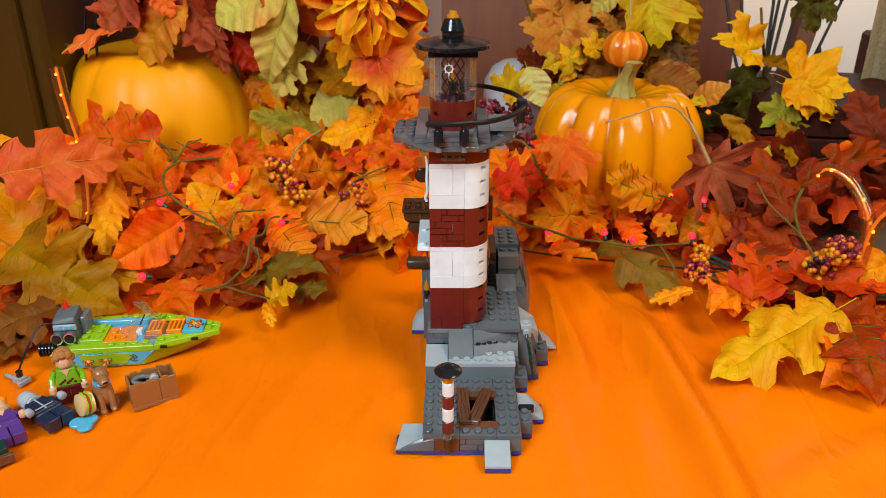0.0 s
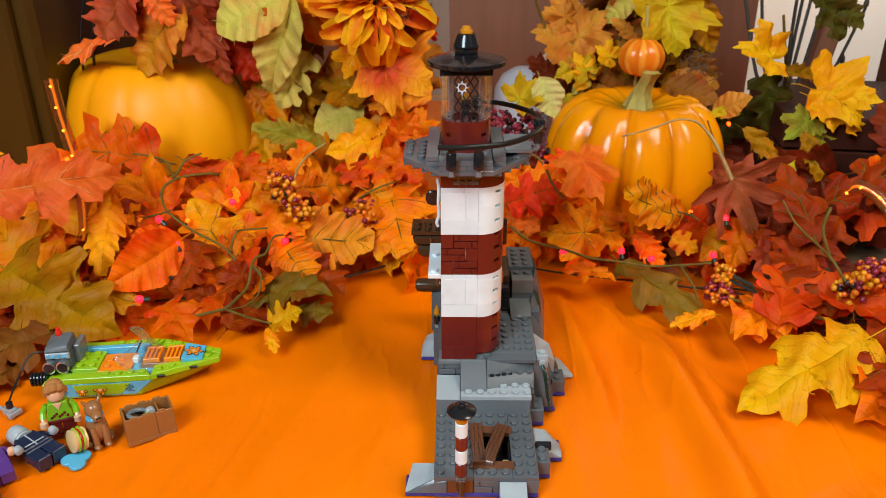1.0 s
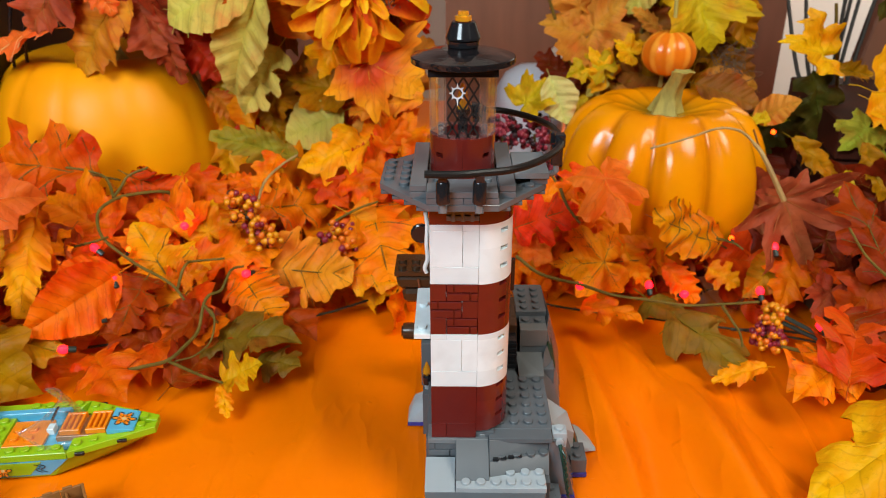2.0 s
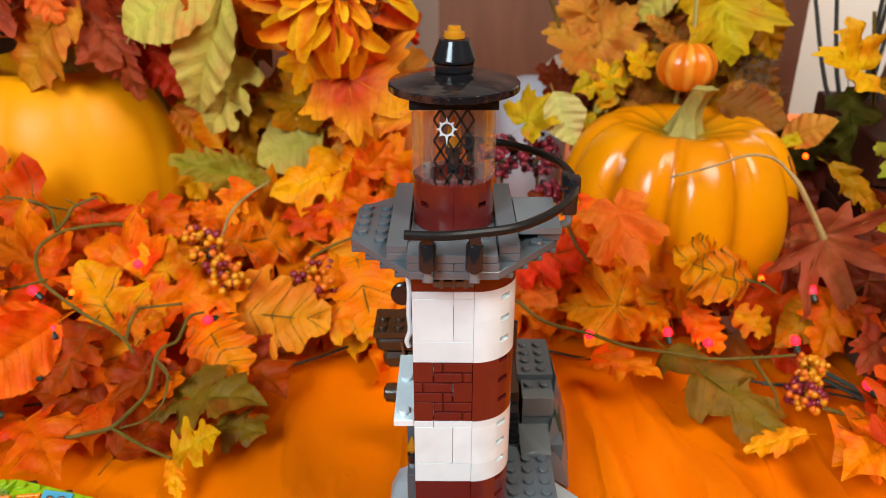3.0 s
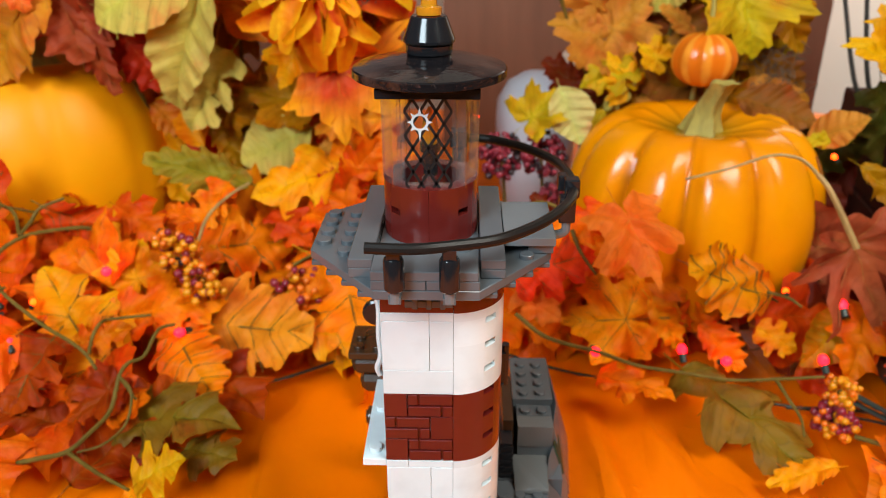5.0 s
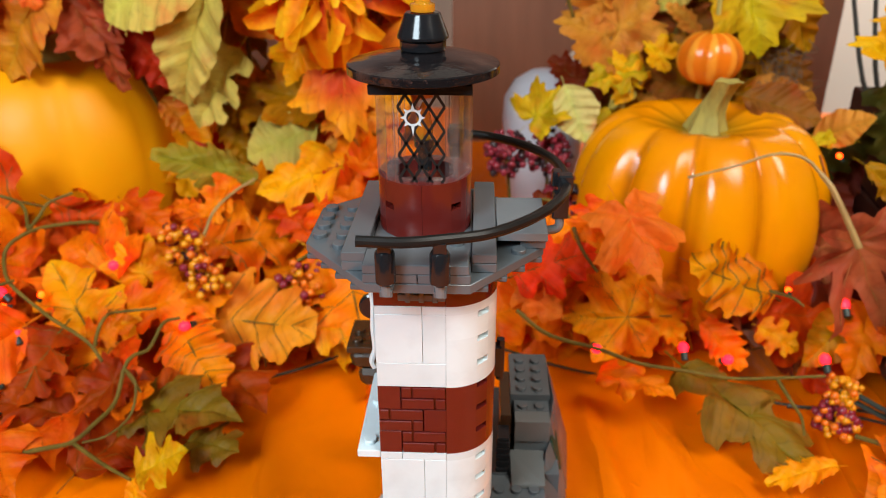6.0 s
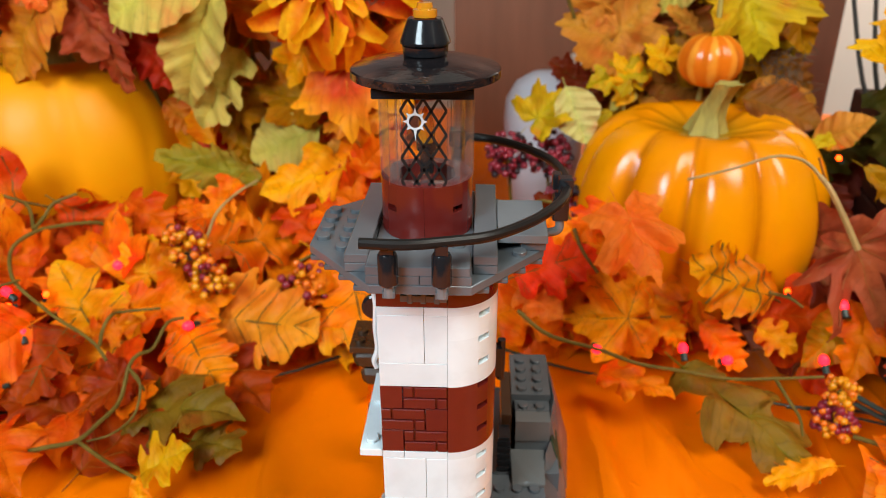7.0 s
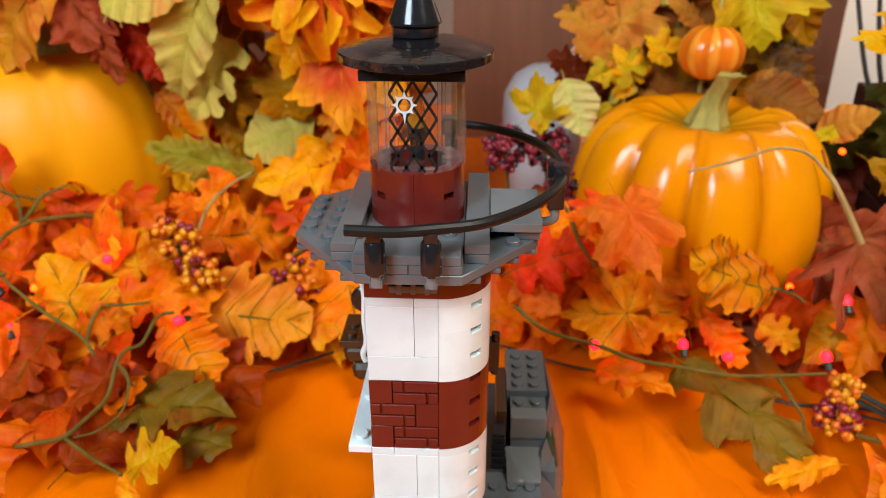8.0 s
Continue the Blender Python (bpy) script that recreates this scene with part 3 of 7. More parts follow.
piece(house, "plate", DBROWN, -23, 2, 66, 90, 107.4, 110.6, [(x, y) for x in (-18.6, -10.6, -2.6) for y in (71, 79)])
for k in range(2):
    wedge(house, "brick", DBROWN, [(-21 + 3.4 * k, 67, 98 - 9.4 * k), (2, 67, 98 - 9.4 * k), (-21 + 3.4 * k, 90, 98 - 9.4 * k), (2, 90, 98 - 9.4 * k),
                                   (-22.5 + 3.4 * k, 66.5, 107.2 - 9.4 * k), (2, 66.5, 107.2 - 9.4 * k), (-22.5 + 3.4 * k, 90, 107.2 - 9.4 * k), (2, 90, 107.2 - 9.4 * k)], chamfer=2.2)
bm = bmesh.new()
tube(bm, [(-9, 66, 106), (-7, 65.6, 92), (-4.5, 65.4, 78), (-3.5, 65.2, 66)], 0.9, 6, 5)
part("root", bm, BROWN, house)
bm = bmesh.new()
lathe(bm, [(4.6, -1.4), (5.4, -0.8), (5.4, 0.8), (4.6, 1.4)], (-5.6, 36, 149), 16, "y")
part("round_knob", bm, BLACK, house)
bm = bmesh.new()
tube(bm, [(-1.8, 8, 140), (-2.6, 8, 143), (-1.2, 8, 148), (-1.6, 8, 156), (-1.2, 8, 166), (-2.0, 8, 173)], 1.1, 8, 5)
part("window_frame", bm, WHITE, house)


# ---- the tower shell ----
AX, AY, AR = 24.0, 17.0, 17.0


def sector(bm, a0, a1, r0, r1, z0, z1, n=6):
    """An upright block between two radii and two angles; 0 faces the front, 90 the side."""
    def at(a, r, z):
        return bm.verts.new((AX + r * math.sin(radians(a)), AY - r * math.cos(radians(a)), z))
    cols = [[at(a0 + (a1 - a0) * i / n, r, z) for r, z in ((r1, z0), (r1, z1), (r0, z1), (r0, z0))] for i in range(n + 1)]
    for c, d in zip(cols, cols[1:]):
        for k in range(4):
            bm.faces.new((c[k], d[k], d[(k + 1) % 4], c[(k + 1) % 4]))
    bm.faces.new(cols[0][::-1])
    bm.faces.new(cols[-1])


def corner_brick(mat, z0, z1, slot=True):
    bm = bmesh.new()
    g = 0.0
    if slot:
        sector(bm, 0, 38, AR - 5, AR, z0 + g, z1 - g, 7)
        sector(bm, 38, 56, AR - 5, AR, z0 + g, z1 - 2.3, 4)
        sector(bm, 38, 56, AR - 5, AR - 4.2, z1 - 2.3, z1 - g, 4)
        sector(bm, 56, 90, AR - 5, AR, z0 + g, z1 - g, 7)
    else:
        sector(bm, 0, 90, AR - 5, AR, z0 + g, z1 - g, 14)
    return part("corner_brick", bm, mat, house)


def front(mat, x0, x1, z0, z1, name="brick"):
    return piece(house, name, mat, x0, x1, 0, 5, z0, z1, gap=0.07, chamfer=0.15)


def ring(mat, z0, z1):
    """Side and back walls of one course."""
    piece(house, "brick", mat, AX + AR - 5, AX + AR, AY, AY + 16, z0, z1, gap=0.07, chamfer=0.15)
    piece(house, "brick", mat, AX + AR - 5, AX + AR, AY + 16, AY + 33, z0, z1, gap=0.07, chamfer=0.15)
    piece(house, "brick", mat, 0, AX + AR - 5, 45, 50, z0, z1, gap=0.07, chamfer=0.15)


def courses(mat, z0, count):
    for k in range(count):
        corner_brick(mat, z0 + 9.6 * k, z0 + 9.6 * (k + 1))
        ring(mat, z0 + 9.6 * k, z0 + 9.6 * (k + 1))


C0, C1, C2, C3, C4, C5 = 43.2, 76.8, 108.8, 137.6, 169.6, 182.4
front(DRED, 0, 8, C0, 52.8)
front(DRED, 8, 24, C0, 52.8)
front(DRED, 0, 24, 52.8, C1, "panel")
courses(DRED, C1 - 28.8, 3)
front(WHITE, 0, 24, C1, C1 + 9.6)
front(WHITE, 0, 16, C1 + 9.6, C2 - P, "panel")
front(WHITE, 16, 24, C1 + 9.6, C2 - P, "panel")
courses(WHITE, C1, 3)
front(WHITE, 0, 8, C2 - P, C2, "plate")
front(WHITE, 8, 24, C2 - P, C2, "plate")
corner_brick(WHITE, C2 - P, C2, False)
ring(WHITE, C2 - P, C2)
for k in range(3):
    z0 = C2 + 9.6 * k
    if k == 1:
        masonry(DRED, 0, 16, z0, z0 + 9.6, -0.25, 2, 5)
        front(DRED, 16, 24, z0, z0 + 9.6)
    else:
        front(DRED, 0, 8, z0, z0 + 9.6)
        masonry(DRED, 8, 24, z0, z0 + 9.6, -0.25, 2, 5)
courses(DRED, C2, 3)
front(WHITE, 0, 24, C3, C3 + 9.6)
front(WHITE, 0, 16, C3 + 9.6, C4 - P, "panel")
front(WHITE, 16, 24, C3 + 9.6, C4 - P, "panel")
courses(WHITE, C3, 3)
front(WHITE, 0, 16, C4 - P, C4, "plate")
front(WHITE, 16, 24, C4 - P, C4, "plate")
corner_brick(WHITE, C4 - P, C4, False)
ring(WHITE, C4 - P, C4)
front(DRED, 0, 24, C4, C5)
corner_brick(DRED, C4, C5)
ring(DRED, C4, C5)
bm = bmesh.new()
box(bm, 8.2, 23.8, -0.9, 3, 172, 174.6)
box(bm, 8.2, 23.8, -0.5, 3, 175, 178)
for x in (11.5, 16, 20.5):
    box(bm, x - 0.9, x + 0.9, -1.3, 2, 171.6, 178.4)
part("grille", bm, DGREY, house)
bm = bmesh.new()
box(bm, AX + AR, AX + AR + 3.4, 44, 49, 112, 126)
tube(bm, [(AX + AR + 3, 46.5, 110), (AX + AR + 3, 46.5, 129)], 1.7, 10, 2)
part("hinge_clip", bm, BLACK, house)

# gallery: eight-sided plate, tiles, railing
CX, CY = 15.8, 26.0
octo = [(0, -14.5), (32, -14.5), (56, 14), (56, 45), (32, 67), (0, 67), (-24, 45), (-24, 14)]
wedge(house, "gallery_plate", DGREY, [(x, y, z) for x, y in octo for z in (C5, C5 + P)],
      studs=[(x, y, C5 + P - 0.05) for x in (-20, -12) for y in (19, 27, 35, 43)] + [(-12, 11, C5 + P - 0.05), (47.5, 9.0, C5 + P - 0.05)])
for k in range(4):
    for sx in (-1, 1):
        cx = 16 + sx * (19 + 6 * k)
        piece(house, "gallery_rib", DGREY, cx - 2.6, cx + 2.6, -9.5 + 7.1 * k, -3 + 7.1 * k, C5 - 1.9, C5 - 0.1)
for z0, z1 in ((C5 + P, C5 + 2 * P), (C5 + 2 * P, C5 + 3 * P)):
    nm = "tile" if z1 > C5 + 2 * P + 1 else "plate"
    piece(house, nm, DGREY, -8.6, -0.8, -6.2, 58, z0, z1)
    piece(house, nm, DGREY, 32.2, 40, -6.2, 58, z0, z1)
piece(house, "plate", DGREY, -0.8, 16, -14.4, -3, C5 + P, C5 + 2 * P)
piece(house, "plate", DGREY, 16, 32.1, -14.4, -3, C5 + P, C5 + 2 * P)
piece(house, "tile", DGREY, -0.8, 31.6, -14.5, -3, C5 + 2 * P, C5 + 3 * P)
piece(house, "plate", DGREY, -0.7, 32.1, -2.9, 58, C5 + P, C5 + 2 * P, [(4.6, 8.0), (27.2, 8.0), (4.6, 48), (27.2, 48)])
piece(house, "plate", DGREY, 48, 56.5, 12, 42, C5 + P, C5 + 2 * P)
piece(house, "tile", MGREY, 40.2, 57, 10.5, 42, C5 + 2 * P, C5 + 3 * P)

RAIL = [(-1.0, -20.2, 202.4), (12, -20.6, 202.3), (24, -17.6, 202.1), (38, -11.4, 201.6), (52, 3.6, 200.8), (62, 22, 200.4), (65, 40, 200.2),
        (62, 60, 200.4), (52, 75, 201), (38, 85, 201.6), (24, 88, 202)]
bm = bmesh.new()
tube(bm, RAIL, 1.75, 10, 8)
part("railing_hose", bm, HOSE_BLACK, house)
for x in (6.8, 23.0):
    bm = bmesh.new()
    lathe(bm, [(1.6, 183.5), (1.6, 188)], (x, -17.6, 0), 10)
    part("railing_bar", bm, MGREY, house)
    bm = bmesh.new()
    lathe(bm, [(2.6, 187.6), (3.1, 188.2), (3.1, 197.4), (2.7, 198.2)], (x, -17.6, 0), 12)
    box(bm, x - 2.0, x + 2.0, -19.6, -16, 197.6, 201.6, 0.3)
    part("railing_clip", bm, BLACK, house)
    piece(house, "bar_holder", DGREY, x - 2, x + 2, -18.6, -14.2, 183, 185.4)
bm = bmesh.new()
box(bm, 59.6, 65.2, 28, 33.5, 189.5, 198.6, 0.5)
box(bm, 61.4, 66.6, 31, 36, 197.4, 204.2, 0.5)
box(bm, 60.0, 63.4, 38, 43, 197.4, 203.2, 0.5)
part("railing_clip", bm, BLACK, house)
bm = bmesh.new()
tube(bm, [(62.4, 30.6, 190), (62.4, 30.6, 186), (60, 30.6, 184.4), (55, 30.6, 184.2)], 1.6, 10, 5)
part("railing_bar", bm, MGREY, house)
bm = bmesh.new()
box(bm, 21, 28, 83, 90, 198.6, 205.4, 0.5)
lathe(bm, [(2.6, 187), (2.6, 198)], (24.5, 84, 0), 12)
part("railing_clip", bm, BLACK, house)
piece(house, "bar_holder", DGREY, 22, 27, 64.6, 87, 183.5, 187)

# lantern room: red neck, clear panes, black roof
NZ, NR = C5 + 2 * P, 15.6


def neck_sector(a0, a1):
    """A quarter of the neck with a slot half way up."""
    def wall(b0, b1, r0, r1, z0, z1, n):
        cols = []
        for i in range(n + 1):
            a = radians(b0 + (b1 - b0) * i / n)
            cols.append([bm.verts.new((CX + r * math.sin(a), CY - r * math.cos(a), z)) for r, z in ((r1, z0), (r1, z1), (r0, z1), (r0, z0))])
        for c, d in zip(cols, cols[1:]):
            for k in range(4):
                bm.faces.new((c[k], d[k], d[(k + 1) % 4], c[(k + 1) % 4]))
        bm.faces.new(cols[0][::-1])
        bm.faces.new(cols[-1])
    bm = bmesh.new()
    m0, m1 = (a0 + a1) / 2 - 8, (a0 + a1) / 2 + 8
    z1 = NZ + 19.2
    wall(a0 + 0.2, m0, NR - 5, NR, NZ, z1, 5)
    wall(m1, a1 - 0.2, NR - 5, NR, NZ, z1, 5)
    wall(m0, m1, NR - 5, NR, NZ, NZ + 9.4, 2)
    wall(m0, m1, NR - 5, NR, NZ + 11.6, z1, 2)
    wall(m0, m1, NR - 5, NR - 2.6, NZ + 9.4, NZ + 11.6, 2)
    part("neck_brick", bm, DRED, house)


for k in range(4):
    neck_sector(k * 90, k * 90 + 90)
LZ = NZ + 19.2


def pane(turn, foot=False, half=7.0, out=0.0):
    """A clear panel: thin face with thicker side rims and a foot."""
    bm = bmesh.new()
    bm.faces.new([bm.verts.new(q) for q in ((0.7 - half, -12.4, LZ - 0.9), (half - 0.7, -12.4, LZ - 0.9), (half - 0.7, -12.4, LZ + 29.2), (0.7 - half, -12.4, LZ + 29.2))])
    for s in (-1, 1):
        box(bm, s * half - 0.7, s * half + 0.7, -12.8, -9.6, LZ - 0.9, LZ + 29.2, 0.25, 1)
    if foot:
        box(bm, 0.8 - half, half - 0.8, -12.7, -9.0, LZ - 0.9, LZ + 0.6, 0.25, 1)
        lathe(bm, [(2.4, LZ + 0.6), (2.4, LZ + 2.4)], (0, -9.6, 0), 12, "z", 1)
    bmesh.ops.translate(bm, vec=(0, -out, 0), verts=bm.verts)
    bmesh.ops.rotate(bm, cent=(0, 0, 0), matrix=Matrix.Rotation(radians(turn), 3, "Z"), verts=bm.verts)
    bmesh.ops.translate(bm, vec=(CX, CY, 0), verts=bm.verts)
    ob = part("clear_pane", bm, [CLEAR, CLEAR_RIM], house)
    ob.visible_shadow = False
    return ob


for turn in (0, 68, 112, 180, 248, 292):
    pane(turn, turn != 180, 8.1 if turn in (0, 180) else 5.4, 0.0 if turn in (0, 180) else 2.0)

# black lattice and pale starburst printed on the front pane
bm = bmesh.new()
y = CY - 12.75
x0, x1, z0, z1 = CX - 7.3, CX + 7.3, LZ - 0.6, LZ + 29.0


def strip(bm, a, b, w):
    d = (Vector(b) - Vector(a)).normalized()
    s = Vector((d.z, 0, -d.x)) * w / 2
    q = [bm.verts.new(Vector(p) + o + Vector((0, k, 0))) for p, o in ((a, s), (b, s), (b, -s), (a, -s)) for k in (0.0,)]
    bm.faces.new(q)


for k in range(-4, 6):
    for sgn in (1, -1):
        zc = z0 + 7.8 * k + 2.0
        pts = []
        for i in range(41):
            u = i / 40
            zz = zc + u * 23.4
            xx = x0 + u * (x1 - x0) if sgn > 0 else x1 - u * (x1 - x0)
            if z0 <= zz <= z1:
                pts.append((xx, y, zz))
        for a, b in zip(pts, pts[1:]):
            strip(bm, a, b, 0.9)
lattice = part("lattice_print", bm, PRINT_BLACK, house)
middle = Vector((CX, CY - 12.75, LZ + 14)) * MM
lattice.data.transform(Matrix.Translation(-middle))
lattice.location = middle
cam.data.dof.focus_object = lattice   # the lens is focused on the lantern
bm = bmesh.new()
cxs, czs = CX - 2.6, LZ + 21.4
rim, hole = [], []
for k in range(32):
    a = 2 * math.pi * k / 32
    r = 2.75 + (1.25 if k % 4 == 0 else 0.0) + (2.2 if k == 24 else 0.7 if k == 8 else 0.0)
    rim.append((r * math.cos(a), r * math.sin(a)))
    hole.append((2.0 * math.cos(a), 2.0 * math.sin(a)))
outer = [bm.verts.new((cxs + x, y - 0.12, czs + z)) for x, z in rim]
inner = [bm.verts.new((cxs + x, y - 0.12, czs + z)) for x, z in hole]
for k in range(32):
    bm.faces.new((outer[k], outer[(k + 1) % 32], inner[(k + 1) % 32], inner[k]))
part("starburst_print", bm, WHITE, house)

bm = bmesh.new()
lathe(bm, [(2.4, LZ), (2.4, LZ + 8), (3.4, LZ + 8.2), (3.4, LZ + 11)], (CX, CY, 0), 12)
part("lamp_post", bm, BLACK, house)
bm = bmesh.new()
lathe(bm, [(2.6, LZ + 11), (3.0, LZ + 14), (2.2, LZ + 19), (0.6, LZ + 23)], (CX, CY, 0), 12)
part("lamp_flame", bm, AMBER, house)
RZ = LZ + 29.2
piece(house, "plate", BLACK, CX - 16, CX + 16, CY - 16, CY + 16, RZ, RZ + 3.2)
bm = bmesh.new()
lathe(bm, [(14, RZ + 3.2), (23.4, RZ + 3.8), (24.4, RZ + 4.2), (24.4, RZ + 6.5), (24.0, RZ + 6.9), (18, RZ + 8.6), (12, RZ + 9.9), (6, RZ + 10.6), (0.8, RZ + 10.8)], (CX, CY, 0), 64)
part("roof_dish", bm, GLOSS_BLACK, house)
bm = bmesh.new()
lathe(bm, [(5.6, RZ + 9.6), (7.2, RZ + 11.0), (7.4, RZ + 13.6), (7.0, RZ + 13.8), (7.0, RZ + 14.2), (8.1, RZ + 14.4), (8.1, RZ + 15.2), (5.6, RZ + 21.8), (5.2, RZ + 22.1), (0.5, RZ + 22.1)], (CX, CY, 0), 36)
part("roof_cone", bm, BLACK, house, angle=18)
bm = bmesh.new()
lathe(bm, [(2.6, RZ + 22.0), (3.9, RZ + 22.4), (3.9, RZ + 24.6), (2.6, RZ + 25.0), (2.4, RZ + 26.7), (0.3, RZ + 26.9)], (CX, CY, 0), 18)
part("roof_tip", bm, AMBER, house)


# ---- autumn leaves, pumpkins and lights round the toy ----
LEAF_COLOURS = {
    "orange": ((0.82, 0.12, 0.002), (0.96, 0.37, 0.003)),
    "fire": ((0.76, 0.065, 0.003), (0.94, 0.27, 0.004)),
    "red": ((0.60, 0.045, 0.004), (0.76, 0.12, 0.006)),
    "pink": ((0.80, 0.15, 0.09), (0.88, 0.23, 0.06)),
    "peach": ((0.70, 0.17, 0.04), (0.86, 0.40, 0.05)),
    "gold": ((0.82, 0.22, 0.004), (0.93, 0.52, 0.010)),
    "yellow": ((0.76, 0.40, 0.008), (0.82, 0.58, 0.012)),
    "lemon": ((0.50, 0.41, 0.02), (0.63, 0.54, 0.03)),
    "olive": ((0.30, 0.15, 0.005), (0.50, 0.26, 0.005)),
    "moss": ((0.17, 0.11, 0.02), (0.30, 0.19, 0.04)),
    "pale": ((0.56, 0.56, 0.30), (0.68, 0.66, 0.36)),
    "ivory": ((0.60, 0.66, 0.6), (0.66, 0.74, 0.75)),
    "green": ((0.05, 0.062, 0.02), (0.10, 0.10, 0.03)),
    "maroon": ((0.34, 0.085, 0.09), (0.46, 0.13, 0.12)),
    "wine": ((0.13, 0.016, 0.010), (0.22, 0.036, 0.018)),
    "rose": ((0.30, 0.045, 0.045), (0.50, 0.11, 0.09)),
    "blush": ((0.56, 0.06, 0.04), (0.86, 0.52, 0.05)),
    "flame": ((0.62, 0.09, 0.06), (0.86, 0.46, 0.03)),
    "tan": ((0.58, 0.23, 0.07), (0.70, 0.38, 0.12)),
    "scarlet": ((0.74, 0.035, 0.02), (0.90, 0.09, 0.03)),
    # deepened red: the shade within the heaps is put into this leaf colour
    "shaded_rust": ((0.26, 0.024, 0.003), (0.48, 0.085, 0.004)),
    "amber": ((0.88, 0.24, 0.004), (0.94, 0.58, 0.01)),
    "crimson": ((0.50, 0.022, 0.02), (0.70, 0.06, 0.03)),
    "salmon": ((0.90, 0.21, 0.04), (0.97, 0.33, 0.07)),
    "lime": ((0.36, 0.46, 0.09), (0.46, 0.55, 0.12)),
    "sage": ((0.20, 0.20, 0.04), (0.36, 0.31, 0.06)),
    "brown": ((0.19, 0.075, 0.03), (0.34, 0.14, 0.045)),
}
LEAF_MATS = {k: leaf_fabric(k + "_leaf_fabric", a, b, k in ("flame", "salmon")) for k, (a, b) in LEAF_COLOURS.items()}
VEIN_MATS = {k: leaf_fabric(k + "_leaf_vein", tuple(0.95 * x + y for x, y in zip(a, (0.03, 0.06, 0.02))), tuple(0.92 * x + y for x, y in zip(b, (0.03, 0.06, 0.02)))) for k, (a, b) in LEAF_COLOURS.items()}
VEIN_MATS["pink"] = leaf_fabric("pink_leaf_pale_vein", (0.85, 0.42, 0.45), (0.9, 0.5, 0.5))
VINE = wood("green_brown_vine_plastic", (0.19, 0.12, 0.02), 90, 0.6)
VINE.node_tree.nodes["Principled BSDF"].inputs["Specular IOR Level"].default_value = 0.15
LEAF_MESHES = {}


def saw(x):
    """A tooth wave between 0 and 1."""
    return 2 * abs(x - math.floor(x) - 0.5)


